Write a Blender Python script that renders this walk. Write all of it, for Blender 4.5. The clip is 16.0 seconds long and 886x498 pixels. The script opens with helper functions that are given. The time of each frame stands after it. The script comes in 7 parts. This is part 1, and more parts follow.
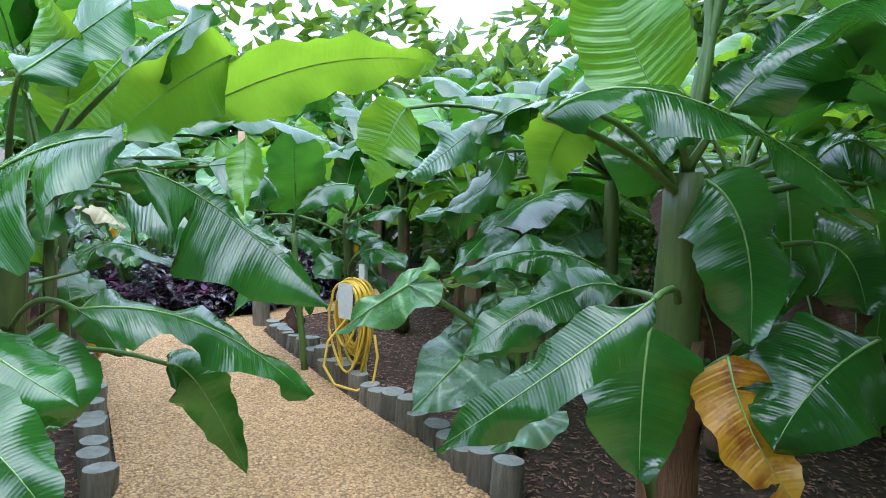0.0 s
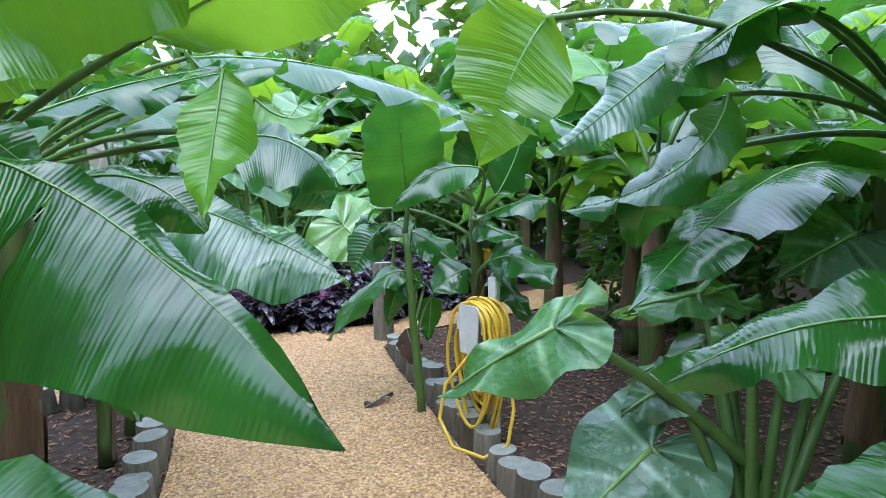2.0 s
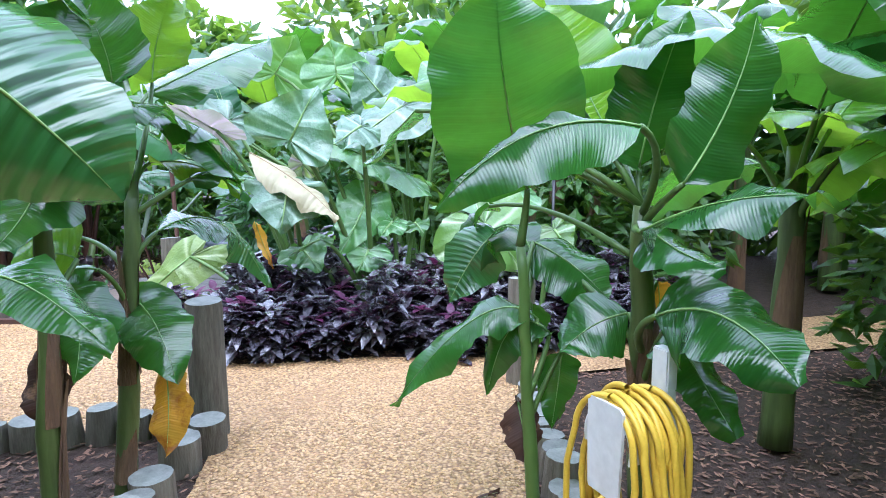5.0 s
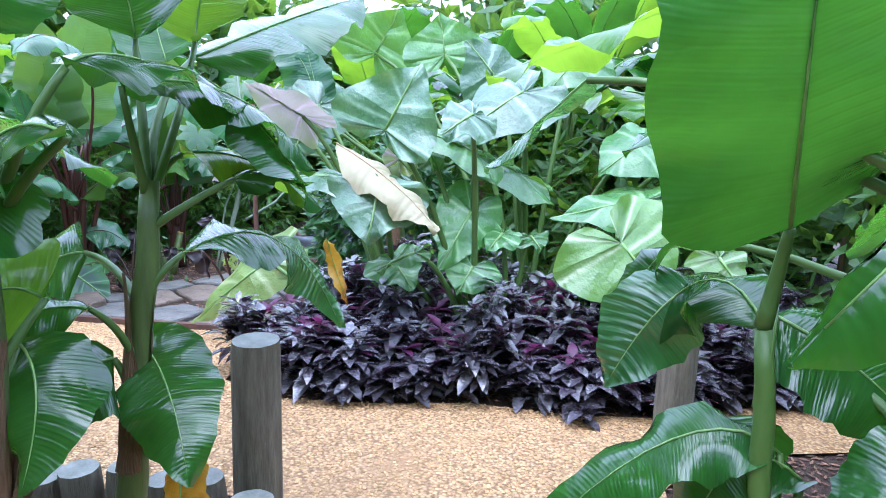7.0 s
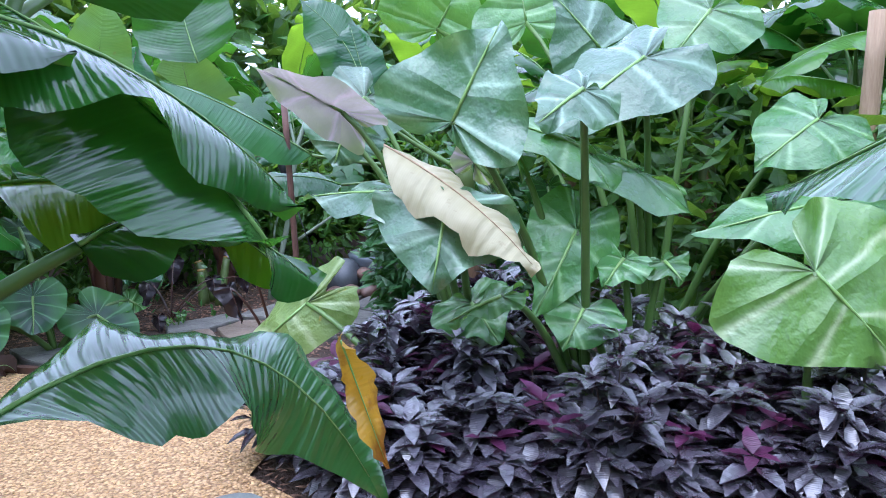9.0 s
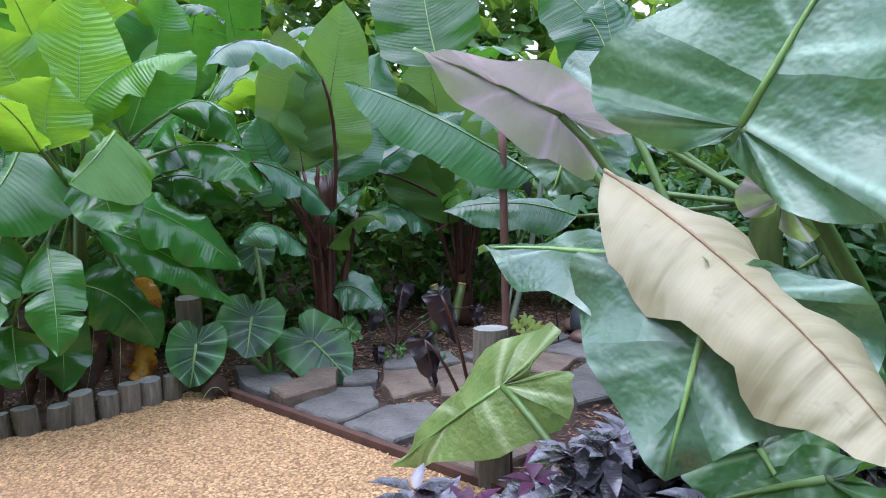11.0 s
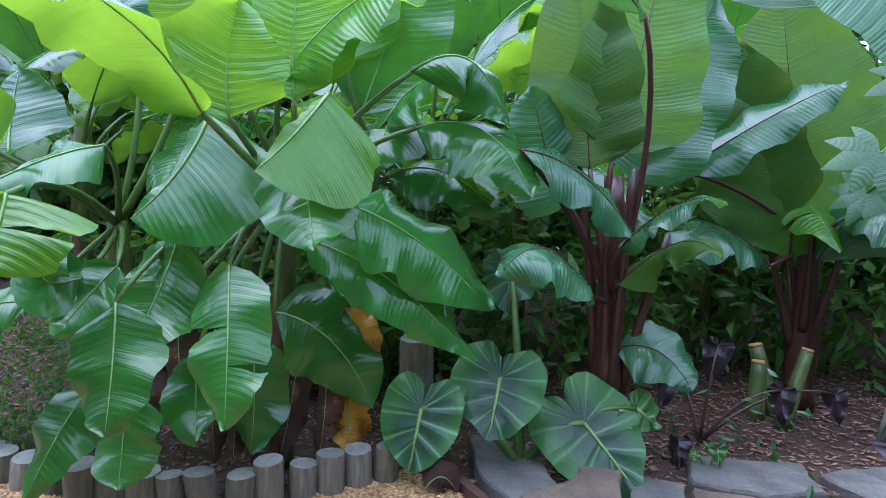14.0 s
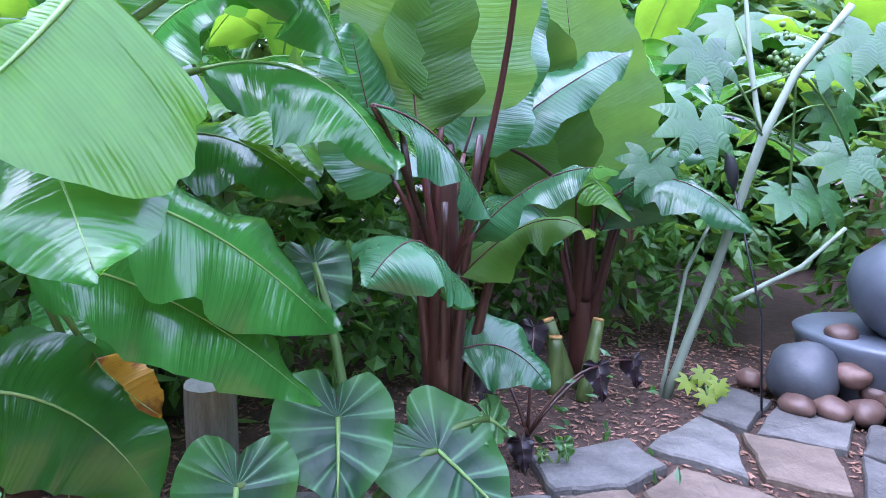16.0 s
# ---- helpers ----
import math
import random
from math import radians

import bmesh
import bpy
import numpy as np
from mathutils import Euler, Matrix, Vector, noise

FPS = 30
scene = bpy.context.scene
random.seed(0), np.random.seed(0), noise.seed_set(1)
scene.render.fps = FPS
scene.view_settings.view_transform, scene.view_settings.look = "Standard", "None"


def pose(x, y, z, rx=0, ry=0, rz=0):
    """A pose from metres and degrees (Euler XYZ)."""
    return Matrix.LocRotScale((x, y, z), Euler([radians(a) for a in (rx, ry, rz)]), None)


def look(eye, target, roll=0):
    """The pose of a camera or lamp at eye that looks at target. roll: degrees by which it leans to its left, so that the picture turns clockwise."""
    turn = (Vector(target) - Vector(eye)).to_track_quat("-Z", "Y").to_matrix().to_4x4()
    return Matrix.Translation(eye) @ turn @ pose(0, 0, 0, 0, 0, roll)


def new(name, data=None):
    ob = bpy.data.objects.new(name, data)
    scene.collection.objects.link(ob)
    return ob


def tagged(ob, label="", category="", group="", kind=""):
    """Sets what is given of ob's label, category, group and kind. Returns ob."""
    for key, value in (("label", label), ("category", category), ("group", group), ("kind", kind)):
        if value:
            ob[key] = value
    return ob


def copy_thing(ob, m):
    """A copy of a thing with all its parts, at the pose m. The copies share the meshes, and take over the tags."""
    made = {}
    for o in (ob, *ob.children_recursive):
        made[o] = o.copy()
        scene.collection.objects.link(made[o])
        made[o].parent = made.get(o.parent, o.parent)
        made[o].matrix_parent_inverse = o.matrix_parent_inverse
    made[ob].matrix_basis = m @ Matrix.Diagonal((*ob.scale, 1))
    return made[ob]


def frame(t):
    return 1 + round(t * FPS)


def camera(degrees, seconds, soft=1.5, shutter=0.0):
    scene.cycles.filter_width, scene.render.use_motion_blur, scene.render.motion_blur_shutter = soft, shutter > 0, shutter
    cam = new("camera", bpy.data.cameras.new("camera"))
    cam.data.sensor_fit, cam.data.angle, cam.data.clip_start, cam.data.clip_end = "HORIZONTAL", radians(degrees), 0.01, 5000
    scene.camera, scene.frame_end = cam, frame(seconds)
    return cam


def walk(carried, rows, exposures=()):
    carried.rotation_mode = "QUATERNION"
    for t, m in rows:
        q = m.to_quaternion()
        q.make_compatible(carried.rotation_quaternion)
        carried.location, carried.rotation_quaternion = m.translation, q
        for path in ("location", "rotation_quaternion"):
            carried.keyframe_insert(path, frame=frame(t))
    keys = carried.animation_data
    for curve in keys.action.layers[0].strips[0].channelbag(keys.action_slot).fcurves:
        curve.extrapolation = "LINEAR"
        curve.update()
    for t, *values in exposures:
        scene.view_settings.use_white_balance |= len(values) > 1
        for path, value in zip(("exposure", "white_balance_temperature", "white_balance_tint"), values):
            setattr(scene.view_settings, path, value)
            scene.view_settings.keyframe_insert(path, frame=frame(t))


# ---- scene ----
cam = camera(70.3, 16.0, soft=0.9)
METRES, EYE, TILT, LEAN, TURN = 8.0, 1.38, -6.0, -1.2, 0.0
ROWS = [
    (0.0, 0.0, 0.0, 0.0, 0.0, 0.0, -0.0),
    (0.5, 0.0037, 0.0393, -0.0009, 4.35, -0.23, -0.05),
    (1.0, 0.0008, 0.0766, 0.0022, 9.09, -0.57, 0.11),
    (1.5, 0.0003, 0.1165, 0.0081, 12.87, -0.8, 0.41),
    (2.0, -0.0045, 0.1523, 0.0118, 14.08, -1.11, 0.38),
    (2.5, -0.013, 0.1842, 0.0154, 14.58, -1.27, 0.4),
    (3.0, -0.014, 0.214, 0.0172, 15.95, -1.29, 0.08),
    (5.5, -0.0345, 0.3524, 0.0193, 35.54, -2.43, -3.13),
    (6.0, -0.0513, 0.3758, 0.018, 37.68, -2.89, -3.93),
    (6.5, -0.0745, 0.3933, 0.0235, 38.71, -3.02, -4.45),
    (7.0, -0.0984, 0.4062, 0.0336, 40.71, -3.04, -5.18),
    (7.5, -0.1269, 0.4269, 0.0343, 41.58, -3.37, -5.56),
    (8.0, -0.1522, 0.4482, 0.0368, 41.65, -3.58, -4.42),
    (10.5, -0.2601, 0.5739, 0.0623, 65.32, -3.76, -3.26),
    (11.0, -0.2859, 0.5901, 0.0642, 72.69, -4.46, -4.84),
    (11.5, -0.3085, 0.5949, 0.0646, 79.96, -5.31, -5.71),
    (12.0, -0.3416, 0.5994, 0.0662, 86.8, -6.02, -5.99),
    (12.5, -0.3718, 0.6001, 0.0684, 90.81, -6.05, -6.22),
    (13.0, -0.4039, 0.5943, 0.065, 92.27, -6.17, -6.57),
    (13.5, -0.4312, 0.5858, 0.0621, 93.5, -6.5, -6.89),
    (14.0, -0.4615, 0.5794, 0.0621, 94.12, -6.48, -7.54),
    (14.5, -0.4843, 0.5693, 0.0583, 93.01, -6.4, -8.37),
    (15.0, -0.5091, 0.5465, 0.0542, 85.0, -5.86, -7.87),
    (15.5, -0.5284, 0.5356, 0.0517, 74.7, -5.56, -7.17),
    (16.0, -0.5543, 0.5293, 0.0525, 65.56, -4.86, -6.02),
]
walk(cam, [(t, pose(0, 0, EYE, TILT, LEAN, TURN) @ pose(METRES * x, METRES * y, METRES * z, 90 + pitch, roll, yaw)) for t, x, y, z, yaw, pitch, roll in ROWS],
     [(0, 1.75, 5300, 11), (3, 1.87, 5200, 15), (5.5, 2.1, 5150, 18), (8.2, 1.9, 4950, 19), (10.3, 1.46, 5400, 21), (12.5, 1.53, 5150, 23), (14.5, 1.75, 4950, 21), (15.2, 2.1, 4850, 30), (16, 2.45, 4950, 32)])

# ---- light: a bright overcast sky ----
world = bpy.data.worlds.new("sky")
scene.world = world
world.use_nodes = True
wn = world.node_tree.nodes
sky = wn.new("ShaderNodeTexSky")
sky.sky_type, sky.sun_disc = "NISHITA", False
sky.sun_elevation, sky.sun_rotation = radians(71), radians(157)
sky.dust_density, sky.air_density = 4.0, 1.0
grey = wn.new("ShaderNodeMix")
grey.data_type = "RGBA"
grey.inputs[0].default_value = 0.75
grey.inputs[7].default_value = (7.2, 7.5, 8.2, 1)
world.node_tree.links.new(sky.outputs[0], grey.inputs[6])
world.node_tree.links.new(grey.outputs[2], wn["Background"].inputs[0])
wn["Background"].inputs[1].default_value = 0.15
sun_data = bpy.data.lights.new("sun", "SUN")
sun_data.energy, sun_data.angle, sun_data.color = 0.8, radians(60), (1, 0.97, 0.92)
sun = new("sun", sun_data)
sun.matrix_world = look((-3 + 3, 4 - 7, 22), (-3, 4, 0))


# ---- materials ----
def nodes_of(name):
    m = bpy.data.materials.new(name)
    m.use_nodes = True
    t = m.node_tree
    t.nodes.clear()
    return m, t


def nd(t, kind, **values):
    n = t.nodes.new("ShaderNode" + kind)
    for k, v in values.items():
        if k == "op":
            n.operation = v
        elif k == "blend":
            n.data_type, n.blend_type = "RGBA", v
    return n


def math_node(t, op, a, b=None, clamp=False):
    n = t.nodes.new("ShaderNodeMath")
    n.operation, n.use_clamp = op, clamp
    for i, v in enumerate((a, b)):
        if v is None:
            continue
        if isinstance(v, (int, float)):
            n.inputs[i].default_value = v
        else:
            t.links.new(v, n.inputs[i])
    return n.outputs[0]


def mix_col(t, fac, a, b, blend="MIX"):
    n = nd(t, "Mix", blend=blend)
    for i, v in ((0, fac), (6, a), (7, b)):
        if isinstance(v, (int, float)):
            n.inputs[i].default_value = v
        elif isinstance(v, tuple):
            n.inputs[i].default_value = (*v, 1)
        else:
            t.links.new(v, n.inputs[i])
    return n.outputs[2]


def noise_tex(t, scale, detail=3.0, coord=None, rough=0.55):
    n = t.nodes.new("ShaderNodeTexNoise")
    n.inputs["Scale"].default_value, n.inputs["Detail"].default_value = scale, detail
    n.inputs["Roughness"].default_value = rough
    if coord is not None:
        t.links.new(coord, n.inputs["Vector"])
    return n.outputs[0]


def ramp(t, fac, lo, hi):
    n = t.nodes.new("ShaderNodeMapRange")
    n.inputs[1].default_value, n.inputs[2].default_value = lo, hi
    t.links.new(fac, n.inputs[0])
    return n.outputs[0]


def surface(t, col, rough, bump=None, strength=0.3, dist=0.01, metal=0.0, spec=0.5, coat=0.0):
    p = t.nodes.new("ShaderNodeBsdfPrincipled")
    for key, v in (("Base Color", col), ("Roughness", rough), ("Metallic", metal), ("Specular IOR Level", spec), ("Coat Weight", coat), ("Coat Roughness", 0.09)):
        if isinstance(v, (int, float)):
            p.inputs[key].default_value = v
        elif isinstance(v, tuple):
            p.inputs[key].default_value = (*v, 1)
        else:
            t.links.new(v, p.inputs[key])
    if bump is not None:
        b = t.nodes.new("ShaderNodeBump")
        b.inputs["Strength"].default_value, b.inputs["Distance"].default_value = strength, dist
        t.links.new(bump, b.inputs["Height"])
        t.links.new(b.outputs[0], p.inputs["Normal"])
    return p


def finish(m, t, shader):
    o = t.nodes.new("ShaderNodeOutputMaterial")
    t.links.new(shader, o.inputs[0])
    return m


def leaf_material(name, col, dark, glow, trans=0.35, rough=0.3, pitch=0.016, bump=0.5, fine=0.25, worn=0.0, spots=(0.35, 0.2, 0.03), vein=None, radial=False, coat=0.0, margin=None, edge=(0.17, 0.34), spec=0.5, pleat=0.30):
    """A leaf: uv x runs along the midrib, uv y across it, in metres (radial: x is the angle, y the distance from the stalk)."""
    m, t = nodes_of(name)
    uv = t.nodes.new("ShaderNodeUVMap")
    sep = t.nodes.new("ShaderNodeSeparateXYZ")
    t.links.new(uv.outputs[0], sep.inputs[0])
    ob = t.nodes.new("ShaderNodeTexCoord").outputs["Object"]
    info = t.nodes.new("ShaderNodeObjectInfo")
    along, across = sep.outputs[0], math_node(t, "ABSOLUTE", sep.outputs[1])
    wob = noise_tex(t, 7.0, 2.0, ob)
    shift = math_node(t, "MULTIPLY", info.outputs["Random"], 37.0)
    xyz = t.nodes.new("ShaderNodeCombineXYZ")
    if radial:
        phase = math_node(t, "ADD", math_node(t, "MULTIPLY", along, pitch), math_node(t, "MULTIPLY", wob, 1.2))
        rows = math_node(t, "MULTIPLY", along, 14.0)
        fine_phase = math_node(t, "ADD", math_node(t, "MULTIPLY", across, 260.0), math_node(t, "MULTIPLY", wob, 30.0))
    else:
        lean = math_node(t, "SUBTRACT", along, math_node(t, "MULTIPLY", across, 0.22))
        phase = math_node(t, "ADD", math_node(t, "MULTIPLY", lean, 6.283 / pitch), math_node(t, "MULTIPLY", wob, 9.0))
        rows = math_node(t, "MULTIPLY", lean, 0.9 / pitch)
        fine_phase = math_node(t, "MULTIPLY", lean, 6.283 / 0.0085)
    t.links.new(rows, xyz.inputs[0])
    t.links.new(math_node(t, "MULTIPLY", sep.outputs[1], 2.2), xyz.inputs[1])
    t.links.new(shift, xyz.inputs[2])
    streak = noise_tex(t, 1.0, 3.0, xyz.outputs[0], 0.6)
    wave = math_node(t, "MULTIPLY_ADD", math_node(t, "SINE", phase), 0.5)
    wave.node.inputs[2].default_value = 0.5
    thin = math_node(t, "SINE", fine_phase)
    blotch = noise_tex(t, 5.0, 4.0, ob)
    base = mix_col(t, ramp(t, blotch, 0.3, 0.72), dark, col)
    base = mix_col(t, math_node(t, "MULTIPLY", ramp(t, streak, 0.45, 0.8), 0.22), base, tuple(min(1, 1.35 * c + 0.006) for c in col))
    base = mix_col(t, math_node(t, "MULTIPLY", thin, 0.05), base, tuple(min(1, 1.5 * c + 0.01) for c in col))
    if margin:
        rim = math_node(t, "ADD", across, math_node(t, "MULTIPLY", blotch, 0.12))
        base = mix_col(t, ramp(t, rim, *edge), base, margin)
    if vein:
        sharp = math_node(t, "POWER", wave, 24.0 if radial else 9.0)
        base = mix_col(t, math_node(t, "MULTIPLY", sharp, 0.8 if radial else 0.12), base, vein)
    vary = t.nodes.new("ShaderNodeHueSaturation")
    t.links.new(base, vary.inputs["Color"])
    vary.inputs["Hue"].default_value = 0.5
    vr = math_node(t, "MULTIPLY_ADD", info.outputs["Random"], 0.5)
    vr.node.inputs[2].default_value = 0.75
    t.links.new(vr, vary.inputs["Value"])
    base = vary.outputs[0]
    if worn > 0:
        patch = ramp(t, noise_tex(t, 9.0, 5.0, ob, 0.65), 0.72 - 0.35 * worn, 0.80 - 0.3 * worn)
        base = mix_col(t, math_node(t, "MULTIPLY", patch, 0.9, True), base, spots)
    fade = ramp(t, noise_tex(t, 3.5, 2.0, ob), 0.32, 0.66)
    relief = math_node(t, "MULTIPLY_ADD", fade, 0.85)
    relief.node.inputs[2].default_value = 0.12
    if radial:
        ridge = math_node(t, "SUBTRACT", math_node(t, "MULTIPLY", math_node(t, "ABSOLUTE", math_node(t, "COSINE", math_node(t, "MULTIPLY", phase, 0.5))), -1.0), 0.0)
        height = math_node(t, "ADD", math_node(t, "MULTIPLY", ridge, 1.6), math_node(t, "MULTIPLY", thin, 0.012))
        height = math_node(t, "ADD", height, math_node(t, "MULTIPLY", noise_tex(t, 26.0, 2.0, ob), 0.9))
    else:
        height = math_node(t, "ADD", math_node(t, "MULTIPLY", wave, math_node(t, "MULTIPLY", relief, pleat)), math_node(t, "MULTIPLY", thin, 0.2 * fine))
        height = math_node(t, "ADD", height, math_node(t, "MULTIPLY", streak, 0.75))
        height = math_node(t, "ADD", height, math_node(t, "MULTIPLY", noise_tex(t, 6.0, 2.0, ob), 1.6))
    gl = math_node(t, "MULTIPLY_ADD", noise_tex(t, 11.0, 3.0, ob), 0.2)
    gl.node.inputs[2].default_value = rough - 0.1
    p = surface(t, base, gl, height, bump, 0.011 if radial else 0.009, spec=spec, coat=coat)
    tr = t.nodes.new("ShaderNodeBsdfTranslucent")
    t.links.new(mix_col(t, ramp(t, blotch, 0.25, 0.8), tuple(0.7 * c for c in glow), glow) if worn == 0 else mix_col(t, 0.6, glow, base), tr.inputs[0])
    mx = t.nodes.new("ShaderNodeMixShader")
    mx.inputs[0].default_value = trans
    t.links.new(p.outputs[0], mx.inputs[1])
    t.links.new(tr.outputs[0], mx.inputs[2])
    return finish(m, t, mx.outputs[0])


def plain_material(name, a, b, scale=8.0, rough=0.6, bump=0.3, dist=0.01, stretch=None, metal=0.0, island=0.0, spec=0.5, detail=5.0, random_tint=0.0):
    m, t = nodes_of(name)
    co = t.nodes.new("ShaderNodeTexCoord").outputs["Object"]
    if stretch:
        mp = t.nodes.new("ShaderNodeMapping")
        mp.inputs["Scale"].default_value = stretch
        t.links.new(co, mp.inputs[0])
        co = mp.outputs[0]
    n1 = noise_tex(t, scale, detail, co, 0.6)
    n2 = noise_tex(t, scale * 6.3, 3.0, co)
    base = mix_col(t, ramp(t, n1, 0.3, 0.7), a, b)
    base = mix_col(t, math_node(t, "MULTIPLY", n2, 0.5), base, tuple(0.45 * c for c in a))
    if island:
        rnd = t.nodes.new("ShaderNodeNewGeometry").outputs["Random Per Island"]
        hs = t.nodes.new("ShaderNodeHueSaturation")
        v = math_node(t, "MULTIPLY_ADD", rnd, island)
        v.node.inputs[2].default_value = 1 - island / 2
        t.links.new(v, hs.inputs["Value"])
        t.links.new(base, hs.inputs["Color"])
        base = hs.outputs[0]
    if random_tint:
        rnd = t.nodes.new("ShaderNodeObjectInfo").outputs["Random"]
        hs = t.nodes.new("ShaderNodeHueSaturation")
        v = math_node(t, "MULTIPLY_ADD", rnd, random_tint)
        v.node.inputs[2].default_value = 1 - random_tint / 2
        t.links.new(v, hs.inputs["Value"])
        t.links.new(base, hs.inputs["Color"])
        base = hs.outputs[0]
    h = math_node(t, "ADD", n1, math_node(t, "MULTIPLY", n2, 0.5))
    p = surface(t, base, rough, h, bump, dist, metal, spec)
    return finish(m, t, p.outputs[0])


def gravel_material():
    m, t = nodes_of("buff_gravel")
    co = t.nodes.new("ShaderNodeTexCoord").outputs["Object"]
    v = t.nodes.new("ShaderNodeTexVoronoi")
    v.inputs["Scale"].default_value = 62
    t.links.new(co, v.inputs["Vector"])
    sp = t.nodes.new("ShaderNodeSeparateColor")
    t.links.new(v.outputs["Color"], sp.inputs[0])
    base = mix_col(t, sp.outputs[0], (0.40, 0.235, 0.095), (0.65, 0.435, 0.22))
    base = mix_col(t, ramp(t, v.outputs["Distance"], 0.35, 0.75), base, (0.22, 0.12, 0.05))
    base = mix_col(t, ramp(t, noise_tex(t, 1.7, 3, co), 0.55, 0.8), base, (0.34, 0.20, 0.09))
    p = surface(t, base, 0.6, math_node(t, "SUBTRACT", 1.0, v.outputs["Distance"]), 0.8, 0.012)
    return finish(m, t, p.outputs[0])


BANANA = leaf_material("banana_leaf", (0.027, 0.112, 0.017), (0.009, 0.048, 0.008), (0.15, 0.43, 0.025), 0.28, 0.15, pitch=0.026, fine=0.2, bump=0.55, vein=(0.05, 0.19, 0.025), coat=0.45, spec=0.55, pleat=0.24)
BANANA_YOUNG = leaf_material("young_banana_leaf", (0.10, 0.28, 0.016), (0.055, 0.185, 0.012), (0.36, 0.62, 0.025), 0.45, 0.2, pitch=0.024, fine=0.2, bump=0.75, vein=(0.18, 0.36, 0.05), coat=0.4, spec=0.5, pleat=0.42)
BANANA_DULL = leaf_material("bluish_banana_leaf", (0.045, 0.145, 0.055), (0.022, 0.085, 0.032), (0.16, 0.40, 0.06), 0.28, 0.22, pitch=0.024, fine=0.2, bump=0.65, vein=(0.11, 0.24, 0.10), coat=0.4, spec=0.55)
BANANA_PLEAT = leaf_material("pleated_banana_leaf", (0.05, 0.16, 0.05), (0.02, 0.085, 0.025), (0.15, 0.42, 0.05), 0.22, 0.2, pitch=0.021, fine=0.1, bump=1.0, vein=(0.10, 0.24, 0.09), coat=0.7, spec=0.7, pleat=0.62)
BANANA_FRESH = leaf_material("fresh_green_banana_leaf", (0.045, 0.185, 0.028), (0.022, 0.105, 0.016), (0.20, 0.50, 0.03), 0.3, 0.2, pitch=0.022, fine=0.15, bump=0.45, vein=(0.09, 0.27, 0.05), coat=0.4, spec=0.5, pleat=0.28)
BANANA_RED = leaf_material("bronze_banana_leaf", (0.085, 0.20, 0.035), (0.05, 0.125, 0.022), (0.42, 0.62, 0.07), 0.52, 0.32, pitch=0.02, bump=0.5, worn=0.12, spots=(0.13, 0.06, 0.03), vein=(0.16, 0.20, 0.06))
BANANA_YELLOW = leaf_material("yellowed_banana_leaf", (0.52, 0.25, 0.012), (0.34, 0.22, 0.02), (0.75, 0.36, 0.02), 0.4, 0.3, worn=0.7, spots=(0.2, 0.06, 0.01))
BANANA_DEAD = leaf_material("withered_banana_leaf", (0.075, 0.034, 0.02), (0.026, 0.012, 0.008), (0.2, 0.08, 0.03), 0.15, 0.7, worn=0.4, spots=(0.25, 0.14, 0.07))
TARO = leaf_material("elephant_ear_leaf", (0.105, 0.25, 0.075), (0.058, 0.17, 0.05), (0.26, 0.52, 0.04), 0.34, 0.26, pitch=9.0, bump=1.0, vein=(0.32, 0.5, 0.24), radial=True, coat=0.55)
TARO_BLUE = leaf_material("bluish_elephant_ear_leaf", (0.12, 0.215, 0.12), (0.062, 0.14, 0.075), (0.17, 0.36, 0.06), 0.25, 0.28, pitch=9.0, bump=1.0, vein=(0.33, 0.48, 0.34), radial=True, coat=0.55)
TARO_PALE = leaf_material("pale_elephant_ear_leaf", (0.15, 0.28, 0.065), (0.08, 0.19, 0.035), (0.38, 0.58, 0.06), 0.35, 0.3, pitch=9.0, bump=1.0, vein=(0.5, 0.6, 0.34), radial=True, coat=0.55)
TARO_SICK = leaf_material("yellowing_elephant_ear_leaf", (0.24, 0.33, 0.10), (0.13, 0.22, 0.05), (0.34, 0.42, 0.05), 0.3, 0.3, pitch=9.0, bump=1.0, vein=(0.46, 0.54, 0.28), radial=True, worn=0.2, spots=(0.55, 0.34, 0.03))
# Yellow-green margin: light shining through the blade, painted into the colour.
TARO_UNDER = leaf_material("mauve_leaf_underside", (0.46, 0.36, 0.43), (0.36, 0.29, 0.33), (0.46, 0.38, 0.36), 0.42, 0.4, pitch=9.0, bump=0.9, vein=(0.85, 0.74, 0.82), radial=True, margin=(0.26, 0.40, 0.05), edge=(0.03, 0.11))
TARO_DARK = leaf_material("dark_veined_taro_leaf", (0.030, 0.085, 0.040), (0.018, 0.050, 0.030), (0.12, 0.3, 0.04), 0.22, 0.34, pitch=15.0, bump=0.35, vein=(0.16, 0.36, 0.15), radial=True, coat=0.1, margin=(0.06, 0.19, 0.04), edge=(0.13, 0.24), spec=0.4)
CREAM = leaf_material("faded_cream_leaf", (0.37, 0.325, 0.195), (0.27, 0.25, 0.13), (0.3, 0.26, 0.12), 0.2, 0.45, pitch=0.05, fine=0.0, bump=1.0, worn=0.25, spots=(0.22, 0.18, 0.08), pleat=0.5)
BLACK_TARO = leaf_material("black_taro_leaf", (0.022, 0.013, 0.018), (0.010, 0.006, 0.009), (0.07, 0.02, 0.035), 0.08, 0.4, pitch=9.0, radial=True)
STALK = plain_material("green_stalk", (0.065, 0.13, 0.022), (0.13, 0.23, 0.05), 5.0, 0.42, 0.15, 0.004, (1, 1, 0.25))
STEM = plain_material("banana_stem", (0.045, 0.065, 0.016), (0.13, 0.19, 0.045), 4.0, 0.45, 0.35, 0.01, (3, 3, 0.35))
STEM_RED = plain_material("bronze_stem", (0.032, 0.013, 0.011), (0.085, 0.034, 0.022), 4.0, 0.3, 0.3, 0.008, (3, 3, 0.35))
